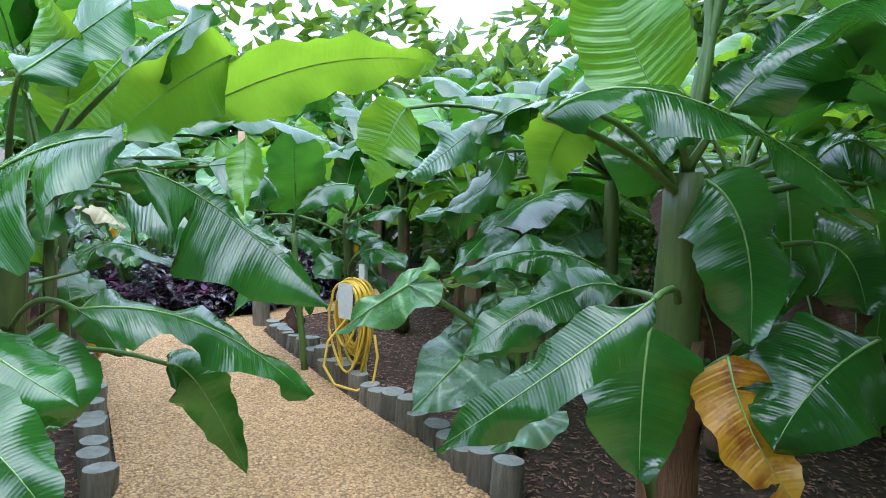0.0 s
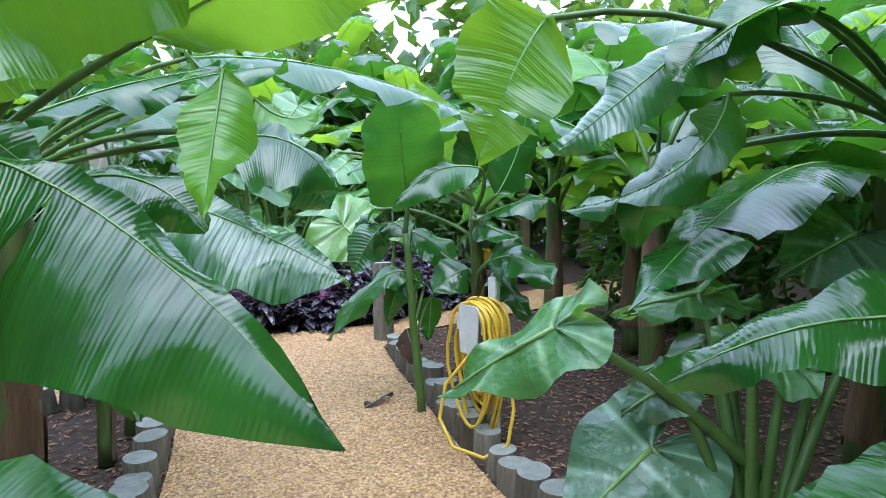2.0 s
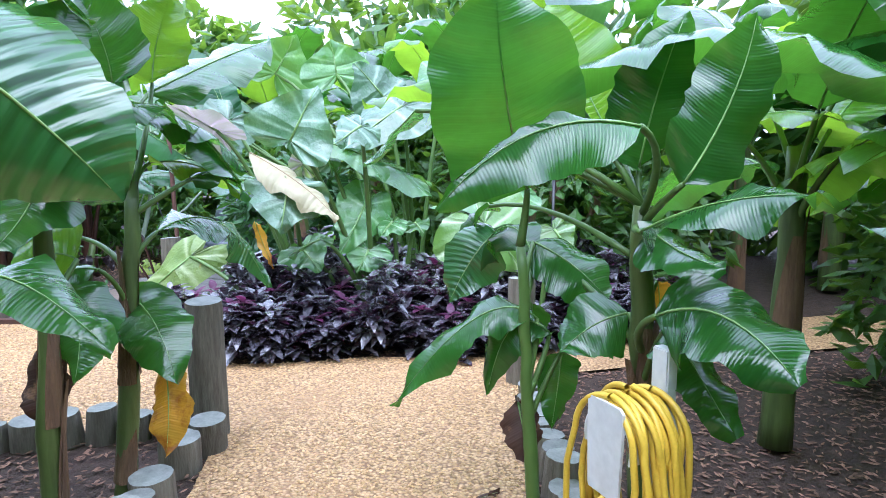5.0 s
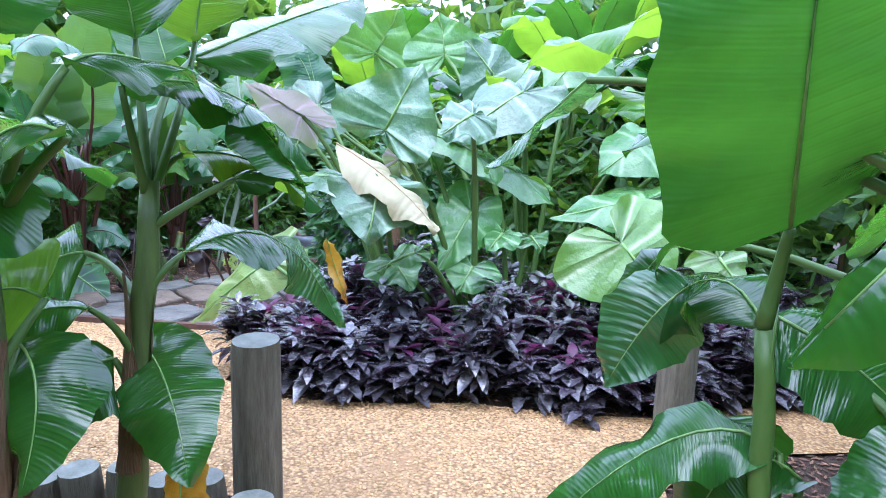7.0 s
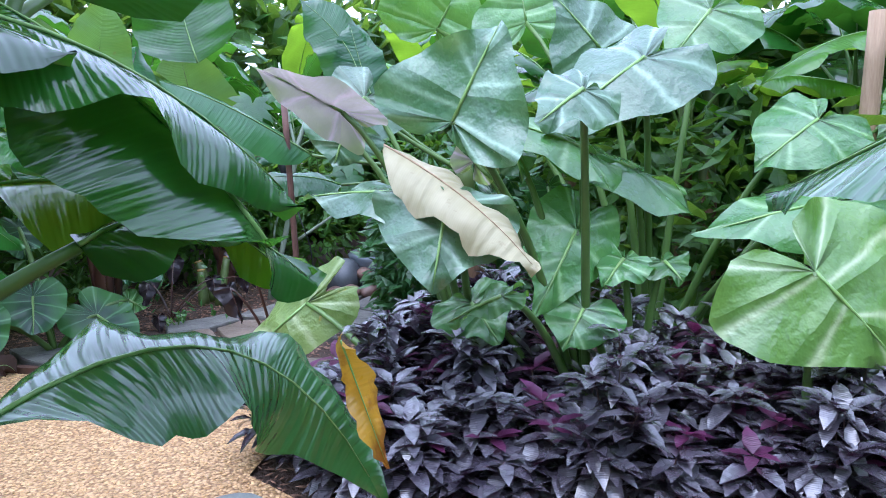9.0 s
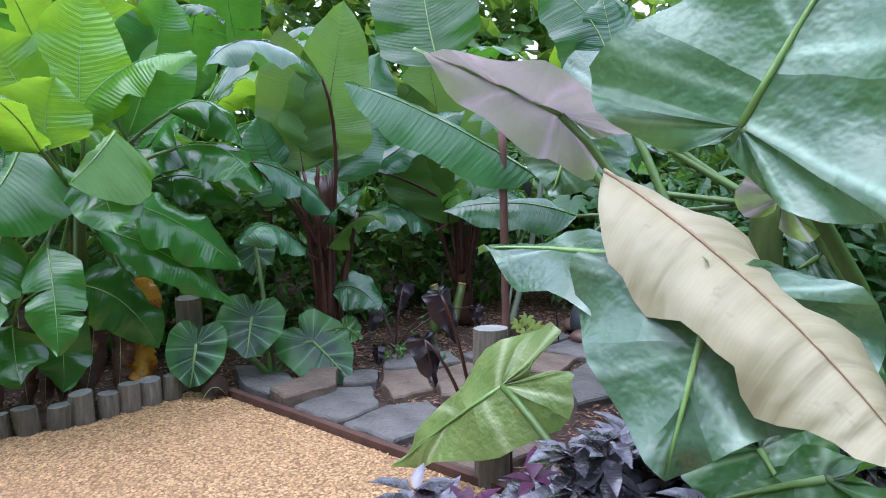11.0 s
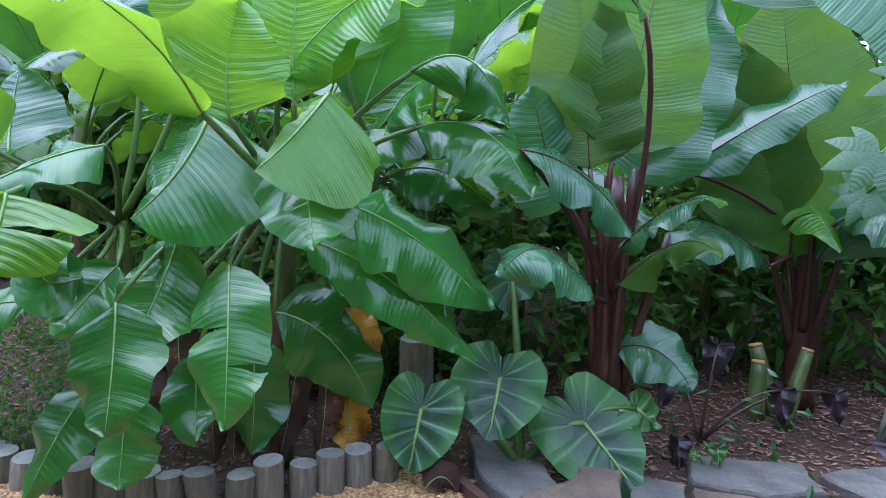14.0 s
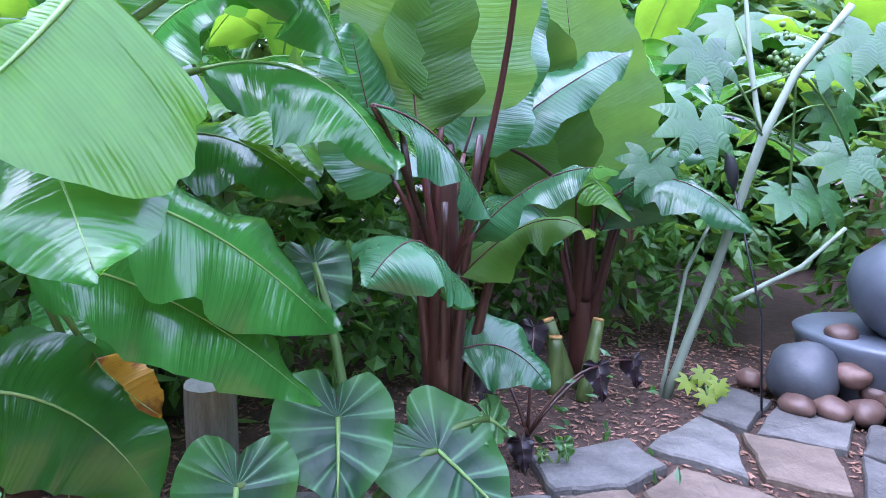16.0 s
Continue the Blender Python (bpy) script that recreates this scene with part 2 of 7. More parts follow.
RIB = plain_material("pale_midrib", (0.17, 0.32, 0.07), (0.30, 0.46, 0.14), 9.0, 0.4, 0.1, 0.002)
RIB_RED = plain_material("red_midrib", (0.065, 0.018, 0.020), (0.12, 0.035, 0.03), 9.0, 0.4, 0.1, 0.002)
HUSK = plain_material("dry_leaf_sheath", (0.10, 0.055, 0.03), (0.24, 0.14, 0.07), 6.0, 0.8, 0.8, 0.02, (4, 4, 0.5))
GRAVEL = gravel_material()
PEBBLE = plain_material("gravel_stones", (0.46, 0.275, 0.11), (0.69, 0.475, 0.235), 30.0, 0.5, 0.2, 0.003, island=0.7)
MULCH = plain_material("dark_mulch", (0.034, 0.019, 0.012), (0.095, 0.055, 0.037), 14.0, 0.9, 1.0, 0.03)
CHIP = plain_material("bark_chips", (0.12, 0.06, 0.037), (0.33, 0.19, 0.12), 20.0, 0.8, 0.4, 0.004, island=1.2)
LOG_SIDE = plain_material("weathered_log", (0.10, 0.085, 0.06), (0.26, 0.235, 0.18), 7.0, 0.85, 0.8, 0.01, (6, 6, 0.7), random_tint=0.5)
LOG_TOP = plain_material("sawn_log_end", (0.17, 0.18, 0.16), (0.33, 0.335, 0.30), 16.0, 0.8, 0.5, 0.006, random_tint=0.3)
FLAG = plain_material("grey_flagstone", (0.07, 0.068, 0.062), (0.18, 0.172, 0.155), 7.0, 0.6, 1.0, 0.015, random_tint=0.5)
FLAG_WARM = plain_material("tan_flagstone", (0.11, 0.08, 0.057), (0.25, 0.19, 0.14), 7.0, 0.65, 1.0, 0.015, random_tint=0.4)
EDGING = plain_material("rusty_edging", (0.07, 0.035, 0.025), (0.16, 0.075, 0.05), 9.0, 0.7, 0.3, 0.004)
ROCK = plain_material("river_rock", (0.07, 0.04, 0.03), (0.16, 0.095, 0.07), 7.0, 0.5, 0.3, 0.01, random_tint=0.8)
SLATE = plain_material("dark_round_stone", (0.05, 0.056, 0.065), (0.10, 0.11, 0.12), 7.0, 0.5, 0.3, 0.01)
URN = plain_material("blue_grey_glaze", (0.09, 0.105, 0.125), (0.15, 0.17, 0.195), 3.0, 0.4, 0.1, 0.004)
HOSE = plain_material("yellow_hose", (0.62, 0.40, 0.025), (0.75, 0.52, 0.05), 18.0, 0.4, 0.1, 0.002)
WHITE = plain_material("white_plastic", (0.62, 0.63, 0.62), (0.76, 0.77, 0.76), 6.0, 0.45, 0.1, 0.002)
RUST = plain_material("rusty_pipe", (0.08, 0.035, 0.025), (0.16, 0.075, 0.05), 12.0, 0.65, 0.3, 0.003)
PALE_WOOD = plain_material("pale_wood_post", (0.28, 0.18, 0.10), (0.46, 0.33, 0.2), 6.0, 0.75, 0.5, 0.008, (6, 6, 0.6))
BLACK = plain_material("black_metal", (0.012, 0.012, 0.013), (0.03, 0.03, 0.032), 12.0, 0.4, 0.1, 0.002)
PURPLE = leaf_material("purple_black_leaf", (0.165, 0.16, 0.18), (0.030, 0.022, 0.038), (0.16, 0.03, 0.10), 0.08, 0.26, pitch=0.03, bump=0.5, coat=0.9, spec=0.7)
MAGENTA = leaf_material("magenta_leaf", (0.15, 0.035, 0.11), (0.05, 0.012, 0.035), (0.4, 0.06, 0.22), 0.25, 0.38, pitch=0.02, bump=0.6)
SHRUB = leaf_material("shrub_leaf", (0.07, 0.17, 0.03), (0.035, 0.10, 0.02), (0.3, 0.5, 0.04), 0.38, 0.4, pitch=0.02)
SHRUB_BIG = leaf_material("dark_broad_leaf", (0.05, 0.14, 0.04), (0.025, 0.08, 0.025), (0.16, 0.38, 0.05), 0.3, 0.36, pitch=0.02, coat=0.15)
CUT = plain_material("cut_stem_end", (0.38, 0.16, 0.04), (0.55, 0.30, 0.09), 25.0, 0.7, 0.3, 0.004)
LIME = leaf_material("lime_leaf", (0.27, 0.36, 0.04), (0.18, 0.28, 0.03), (0.6, 0.7, 0.06), 0.4, 0.4, pitch=0.02)
CANE = plain_material("castor_cane", (0.22, 0.27, 0.19), (0.36, 0.42, 0.31), 4.0, 0.5, 0.2, 0.004, (1, 1, 0.3))


# ---- building helpers ----
V = Vector


def link_mesh(name, verts, faces, material, parent=None, uvs=None, smooth=True, mats=None, label=""):
    me = bpy.data.meshes.new(name)
    org = parent.matrix_world.translation if parent else V((0, 0, 0))
    me.from_pydata([tuple(V(v) - org) for v in verts], [], faces)
    me.materials.append(material)
    if uvs is not None:
        layer = me.uv_layers.new(name="UVMap")
        idx = np.zeros(len(me.loops), dtype=np.int32)
        me.loops.foreach_get("vertex_index", idx)
        layer.data.foreach_set("uv", np.asarray(uvs, dtype=np.float32)[idx].ravel())
    if smooth:
        me.polygons.foreach_set("use_smooth", [True] * len(me.polygons))
    if mats:
        me.materials.append(mats[0])
        me.polygons.foreach_set("material_index", mats[1])
    ob = new(name, me)
    if parent:
        ob.parent = parent
    if label:
        tagged(ob, label)
    return ob


def thing(name, at, label, category, group="", kind=""):
    ob = new(name)
    ob.location = at
    ob.matrix_world = Matrix.Translation(at)
    ob.empty_display_size = 0.05
    return tagged(ob, label, category, group, kind)


def tube(points, radii, sides=8, cap=True, flat=1.0):
    """Verts and faces of a tapered tube along points."""
    pts = [V(p) for p in points]
    verts, faces = [], []
    up = V((0, 0, 1))
    side = None
    for i, p in enumerate(pts):
        d = (pts[min(i + 1, len(pts) - 1)] - pts[max(i - 1, 0)]).normalized()
        if side is None:
            side = d.cross(up if abs(d.z) < 0.9 else V((1, 0, 0))).normalized()
        else:
            side = (side - d * side.dot(d)).normalized()
        oth = d.cross(side)
        r = radii[i] if hasattr(radii, "__len__") else radii
        for k in range(sides):
            a = 2 * math.pi * k / sides
            verts.append(p + side * (r * math.cos(a)) + oth * (r * flat * math.sin(a)))
    for i in range(len(pts) - 1):
        for k in range(sides):
            a, b = i * sides + k, i * sides + (k + 1) % sides
            faces.append((a, b, b + sides, a + sides))
    if cap:
        faces.append(tuple(range(sides - 1, -1, -1)))
        n = (len(pts) - 1) * sides
        faces.append(tuple(range(n, n + sides)))
    return verts, faces


def bez(a, b, c, n):
    a, b, c = V(a), V(b), V(c)
    return [a * (1 - s) ** 2 + b * (2 * s * (1 - s)) + c * s * s for s in (i / (n - 1) for i in range(n))]


def banana_leaf(plant, base, ctrl, tip, width, face=(0, 0, 1), mat=None, fold=0.5, root=None, rib=None, tears=0, wave=0.028, seed=1, label="", fan=1.0, n=22, squash=1.0, skew=1.0):
    """A leaf blade whose midrib bends from base by ctrl to tip; fold: radians by which the halves hang from the midrib; root: where its stalk leaves the stem."""
    rnd = random.Random(seed)
    mat, rib = mat or BANANA, rib or RIB
    mid = bez(base, ctrl, tip, n)
    length = sum((mid[i + 1] - mid[i]).length for i in range(n - 1))
    up = V(face).normalized()
    cuts = {sd: sorted(rnd.sample(range(3, n - 3), min(tears, n - 7))) for sd in (-1, 1)}
    cols = 5
    verts, faces, uvs = [], [], []
    ph, ph2 = rnd.uniform(0, 6), rnd.uniform(0, 6)
    for sd in (-1, 1):
        prev = None
        drop = 0.0
        part_no = 0
        for i in range(n):
            s = i / (n - 1)
            d = (mid[min(i + 1, n - 1)] - mid[max(i - 1, 0)]).normalized()
            side = d.cross(up).normalized() * sd
            nor = side.cross(d).normalized() * sd
            if nor.dot(up) < 0:
                nor = -nor
            w = 0.5 * width * (skew if sd > 0 else 1.0) * max(0.0, min(1.0, (s / 0.16)) ** 0.55) * max(0.0, 1 - max(0.0, (s - 0.42) / 0.58) ** 2.0) ** 0.8
            w = max(w, 0.004) * (1 + 0.05 * math.sin(9 * s + ph) + 0.03 * math.sin(23 * s + ph2))
            rings = [(0.0, drop)]
            if i in cuts[sd]:
                rings = [(-1.0, drop), (1.0, drop + rnd.uniform(-0.12, 0.25))]
            for shift, dr in rings:
                drop = dr
                row = []
                f = max(0.02, fold + dr * fan)
                for c in range(cols + 1):
                    u = c / cols
                    a = f * u
                    lat, low = w * math.sin(a) / f, w * (1 - math.cos(a)) / f
                    ripple = wave * u * u * math.sin(s * length * 21 + ph + 1.3 * sd) + 0.4 * wave * u * math.sin(s * length * 47 + ph2)
                    p = mid[i] + side * lat * squash + nor * (ripple - low) + d * (0.12 * w * u * u + shift * 0.018 * u * (0.4 + rnd.random()))
                    if c == cols:
                        p = p + side * rnd.uniform(-0.006, 0.006)
                    row.append(len(verts))
                    verts.append(p)
                    uvs.append((s * length, sd * u * w))
                if prev is not None and not (shift > 0):
                    for c in range(cols):
                        q = (prev[c], row[c], row[c + 1], prev[c + 1])
                        faces.append(q if sd < 0 else q[::-1])
                prev = row
    leaf = link_mesh("leaf", verts, faces, mat, plant, uvs, label=label)
    r0 = 0.002 + 0.0075 * width
    path, rad = list(mid), [r0 * (1 - 0.85 * i / (n - 1)) for i in range(n)]
    path = [p + up * 0.002 for p in path]
    tv, tf = tube(path[::2], rad[::2], 6)
    rib_under(leaf, tv, tf, rib, plant)
    if root is not None:
        rt, b0 = V(root), V(base)
        lead = (mid[1] - mid[0]).normalized()
        gap = (b0 - rt).length
        along = max(0.0, lead.dot((b0 - rt).normalized()))
        bend = (b0 - lead * gap * 0.45) * (0.6 * along) + ((b0 + rt) * 0.5 + V((0, 0, 0.12 * gap))) * (1 - 0.6 * along)
        pv, pf = tube(bez(rt, bend, b0, 8), [r0 * (2.4 - 1.4 * k / 7) + 0.004 for k in range(8)], 8)
        rib_under(leaf, pv, pf, STALK if rib is RIB else rib, plant, "leaf_stalk")
    return leaf


def rib_under(leaf, verts, faces, material, plant, name="midrib"):
    me = bpy.data.meshes.new(name)
    org = plant.matrix_world.translation
    me.from_pydata([tuple(v - org) for v in verts], [], faces)
    me.materials.append(material)
    me.polygons.foreach_set("use_smooth", [True] * len(me.polygons))
    ob = new(name, me)
    ob.parent = leaf
    return ob


def ear_leaf(plant, hub, tip, width, face, mat=None, cup=0.15, root=None, stalk_bend=0.3, wave=0.02, seed=1, lobe=0.42, label="", curl=0.0, stalk=None, rad=0.012, shield=False):
    """A heart-shaped elephant-ear leaf: hub is where the stalk joins, tip its point, face the way its upper side looks."""
    rnd = random.Random(seed)
    hub, tip = V(hub), V(tip)
    d = tip - hub
    length = d.length
    d.normalize()
    up = V(face)
    up = (up - d * up.dot(d)).normalized()
    side = d.cross(up)
    rings, half = 7, 26
    # half outline from tip over the widest part and the hind lobe to the notch, in lengths and widths
    hx = [1.0, 0.90, 0.74, 0.52, 0.26, 0.0, -0.2, -0.36, -0.42, -0.36, -0.2, -0.08]
    hy = [0.0, 0.07, 0.18, 0.33, 0.45, 0.5, 0.48, 0.38, 0.24, 0.11, 0.035, 0.012]
    if shield:
        hx = [1.0, 0.93, 0.80, 0.60, 0.33, 0.05, -0.2, -0.38, -0.46, -0.44, -0.36, -0.28]
        hy = [0.0, 0.10, 0.23, 0.37, 0.47, 0.5, 0.48, 0.40, 0.28, 0.16, 0.06, 0.006]
    knots = np.linspace(0, 1, len(hx))
    verts, faces, uvs = [], [], []
    ph, ph2 = rnd.uniform(0, 6), rnd.uniform(0, 6)
    edge = []
    for k in range(-half, half + 1):
        v = abs(k) / half
        x, y = float(np.interp(v, knots, hx)), float(np.interp(v, knots, hy))
        if x < 0:
            x *= lobe / 0.42
        edge.append((x * length, y * width * (1 if k > 0 else -1), v * (1 if k > 0 else -1)))
    spokes = len(edge) - 1
    for x1, y1, v in edge:
        rag = 1 + 0.022 * math.sin(13 * v + ph) + 0.014 * math.sin(31 * v + ph2)
        start = 0.72 * length * max(0.0, 1 - abs(v) / 0.5)
        for j in range(rings + 1):
            u = j / rings
            x, y = start + (x1 * rag - start) * u, y1 * u * rag
            z = -cup * width * (abs(y) / (0.5 * width + 1e-6)) ** 1.6 * 0.5 - (curl + 0.10) * length * max(0, x / length) ** 2 - 0.25 * cup * length * max(0, -x / length)
            z += wave * u ** 4 * (math.sin(9 * v * math.pi + ph) + 0.7 * math.sin(17 * v + ph2)) + 0.012 * length * math.sin(16 * v * math.pi) * u * (1 - 0.5 * u) + 0.02 * length * noise.noise((x / length * 5 + ph, y / length * 5, ph2))
            verts.append(hub + d * x + side * y + up * z)
            uvs.append((v * math.pi, u * math.hypot(x1 - start, y1)))
    for k in range(spokes):
        b0, b1 = k * (rings + 1), (k + 1) * (rings + 1)
        for j in range(rings):
            faces.append((b0 + j, b1 + j, b1 + j + 1, b0 + j + 1))
    leaf = link_mesh("leaf", verts, faces, mat or TARO, plant, uvs, label=label)
    mid = [hub + d * (length * s) + up * (0.003 - (curl + 0.10) * length * s * s) for s in (0, 0.25, 0.5, 0.75, 0.97)]
    tv, tf = tube(mid, [rad * 0.7, rad * 0.6, rad * 0.45, rad * 0.3, rad * 0.1], 6)
    rib_under(leaf, tv, tf, stalk or RIB, plant)
    if root is not None:
        rt = V(root)
        mp = (rt + hub) * 0.5 + V((0, 0, 1)) * (hub - rt).length * stalk_bend
        pv, pf = tube(bez(rt, mp, hub, 9), [rad * (1.9 - 0.9 * k / 8) for k in range(9)], 8)
        rib_under(leaf, pv, pf, stalk or STALK, plant, "leaf_stalk")
    return leaf


def stem(plant, base, top, r0, r1, mat=None, husk=True, name="stem", seed=0):
    rnd = random.Random(seed)
    b, t = V(base), V(top)
    n = 12
    pts = [b.lerp(t, k / (n - 1)) + V((rnd.uniform(-1, 1), rnd.uniform(-1, 1), 0)) * 0.006 for k in range(n)]
    vs, fs = tube(pts, [(r0 + (r1 - r0) * k / (n - 1)) * (1 + 0.06 * math.sin(5 * k)) for k in range(n)], 14)
    link_mesh(name, vs, fs, mat or STEM, plant)
    if husk:
        for k in range(4):
            a = rnd.uniform(0, 6.3)
            h0 = rnd.uniform(0.0, 0.45)
            out = V((math.cos(a), math.sin(a), 0))
            sidev = V((-math.sin(a), math.cos(a), 0))
            p0 = b.lerp(t, h0)
            hh = rnd.uniform(0.25, 0.5) * (t - b).length
            hv, hf = [], []
            for i in range(7):
                s = i / 6
                for j in range(5):
                    turn = (j - 2) * 0.62 * (1 - 0.8 * s ** 2)
                    c = b.lerp(t, min(1.0, h0 + (1 - h0) * s * 0.5))
                    rr = (r0 + (r1 - r0) * (h0 + 0.5 * s)) * 1.10 + 0.05 * max(0, s - 0.75) + rnd.uniform(0, 0.005)
                    hv.append(V((c.x, c.y, p0.z + hh * s)) + (out * math.cos(turn) + sidev * math.sin(turn)) * rr)
            for i in range(6):
                for j in range(4):
                    q = i * 5 + j
                    hf.append((q, q + 1, q + 6, q + 5))
            link_mesh("dry_sheath", hv, hf, HUSK, plant)


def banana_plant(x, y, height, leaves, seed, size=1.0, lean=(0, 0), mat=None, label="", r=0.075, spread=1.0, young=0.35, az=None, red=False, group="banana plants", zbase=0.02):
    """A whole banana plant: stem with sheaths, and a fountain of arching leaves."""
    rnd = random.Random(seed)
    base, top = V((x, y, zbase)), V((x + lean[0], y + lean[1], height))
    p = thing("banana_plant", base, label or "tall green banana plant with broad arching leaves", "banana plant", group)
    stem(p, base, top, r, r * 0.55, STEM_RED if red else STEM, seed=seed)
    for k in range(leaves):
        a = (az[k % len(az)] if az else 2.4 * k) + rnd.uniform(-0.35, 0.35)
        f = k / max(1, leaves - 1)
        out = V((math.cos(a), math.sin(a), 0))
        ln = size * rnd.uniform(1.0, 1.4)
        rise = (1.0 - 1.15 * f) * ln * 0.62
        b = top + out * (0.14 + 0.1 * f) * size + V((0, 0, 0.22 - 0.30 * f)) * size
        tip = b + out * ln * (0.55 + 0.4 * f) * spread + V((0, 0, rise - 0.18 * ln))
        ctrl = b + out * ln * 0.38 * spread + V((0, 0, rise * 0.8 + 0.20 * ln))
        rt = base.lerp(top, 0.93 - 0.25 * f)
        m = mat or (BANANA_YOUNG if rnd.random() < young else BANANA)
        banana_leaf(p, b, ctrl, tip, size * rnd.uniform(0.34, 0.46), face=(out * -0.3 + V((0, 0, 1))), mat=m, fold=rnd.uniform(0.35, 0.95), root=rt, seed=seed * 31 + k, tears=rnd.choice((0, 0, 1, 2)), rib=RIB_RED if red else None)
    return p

# ---- ground, gravel path, edging ----
def sheet(name, outline, z, material, kind="structure", label="", category="", thick=0.0):
    vs = [(x, y, z) for x, y in outline]
    fs = [tuple(range(len(vs)))]
    ob = link_mesh(name, vs, fs, material, smooth=False)
    return tagged(ob, label, category, "", kind)


def mulch_ground():
    """The beds' soil: a far-reaching sheet with a finer, gently uneven middle."""
    xs = [-400, -60, -20] + [-13 + 0.25 * i for i in range(73)] + [20, 60, 400]
    ys = [-400, -60, -15] + [-6 + 0.25 * i for i in range(81)] + [25, 60, 400]
    vs, fs = [], []
    for y in ys:
        for x in xs:
            vs.append((x, y, -0.015 + 0.012 * noise.noise((x * 1.3, y * 1.3, 0))))
    w = len(xs)
    for j in range(len(ys) - 1):
        for i in range(w - 1):
            q = j * w + i
            fs.append((q, q + 1, q + w + 1, q + w))
    return tagged(link_mesh("ground", vs, fs, MULCH), "dark brown bark mulch covering the garden beds", "ground", "", "structure")


mulch_ground()
PATH_RIGHT = [(1.3, -2.5), (0.62, 1.6), (0.24, 2.65), (-0.05, 3.18), (-0.36, 3.6), (-0.68, 4.08), (-1.03, 4.65), (-1.34, 5.14), (-1.62, 5.65), (-1.62, 6.05), (-0.6, 7.2), (0.6, 8.4)]
PATH_BED = [(0.0, 9.0), (-1.2, 7.6), (-1.9, 6.35), (-2.3, 6.02), (-2.74, 5.78), (-3.03, 5.46), (-3.45, 5.12), (-3.9, 5.05), (-4.15, 5.35), (-4.3, 5.88)]
PATH_WEST = [(-4.88, 5.46), (-5.51, 5.02), (-6.15, 4.56), (-6.3, 4.35), (-6.12, 4.13), (-5.93, 3.88), (-5.87, 3.5), (-5.9, 3.0), (-6.05, 2.5), (-6.5, 1.9), (-8.0, 0.8), (-7.0, -0.6)]
PATH_LEFT = [(-5.2, 1.6), (-4.2, 2.9), (-3.35, 3.85), (-2.9, 4.35), (-2.66, 4.52), (-2.48, 4.33), (-2.25, 4.06), (-1.95, 3.6), (-1.42, 2.69), (-1.15, 1.6), (-0.9, -2.5)]
OUTLINE = PATH_RIGHT + PATH_BED + PATH_WEST + PATH_LEFT


def inside(x, y, poly):
    hit = False
    j = len(poly) - 1
    for i in range(len(poly)):
        (xi, yi), (xj, yj) = poly[i], poly[j]
        if (yi > y) != (yj > y) and x < (xj - xi) * (y - yi) / (yj - yi) + xi:
            hit = not hit
        j = i
    return hit


gravel = bpy.data.meshes.new("gravel_path")
bm = bmesh.new()
bm.faces.new([bm.verts.new((x, y, 0.004)) for x, y in OUTLINE])
bm.normal_update()
bmesh.ops.triangulate(bm, faces=bm.faces[:], ngon_method="EAR_CLIP")
bm.to_mesh(gravel)
bm.free()
gravel.materials.append(GRAVEL)
tagged(new("gravel_path", gravel), "buff pea gravel footpath winding between planted beds", "path", "", "structure")


def scatter(name, count, box, test, size, material, label, category, seed, flat=0.6, z0=0.004, squash=1.0):
    """Loose stones or chips as one piece of stuff: small eight-sided lumps."""
    rnd = np.random.RandomState(seed)
    vs, fs = [], []
    done = 0
    while done < count:
        x, y = rnd.uniform(box[0], box[2]), rnd.uniform(box[1], box[3])
        if not test(x, y):
            continue
        r = size * rnd.uniform(0.6, 1.25)
        a = rnd.uniform(0, 6.28)
        e = rnd.uniform(0.5, 0.8) * squash
        c, s = math.cos(a), math.sin(a)
        n0 = len(vs)
        tl = rnd.uniform(-0.3, 0.3)
        for px, py, pz in ((1, 0, 0), (0, e, 0), (-1, 0, 0), (0, -e, 0), (0.1, 0.1 * e, flat), (0, 0, -flat)):
            vs.append((x + r * (px * c - py * s), y + r * (px * s + py * c), z0 + r * (pz * 0.8 + 0.25 + tl * px * flat)))
        for t in ((0, 1, 4), (1, 2, 4), (2, 3, 4), (3, 0, 4), (1, 0, 5), (2, 1, 5), (3, 2, 5), (0, 3, 5)):
            fs.append(tuple(n0 + i for i in t))
        done += 1
    return tagged(link_mesh(name, vs, fs, material, smooth=False), label, category, "", "stuff")


scatter("loose_gravel", 26000, (-6.3, 2.0, 0.6, 6.2), lambda x, y: inside(x, y, OUTLINE), 0.0105, PEBBLE, "small buff and tan gravel stones on the path", "gravel", 3)
scatter("bark_chips", 42000, (-8.5, 1.0, 2.5, 8.0), lambda x, y: not inside(x, y, OUTLINE), 0.022, CHIP, "dark shredded bark chips on the beds", "mulch", 4, 0.25, -0.01, 0.45)


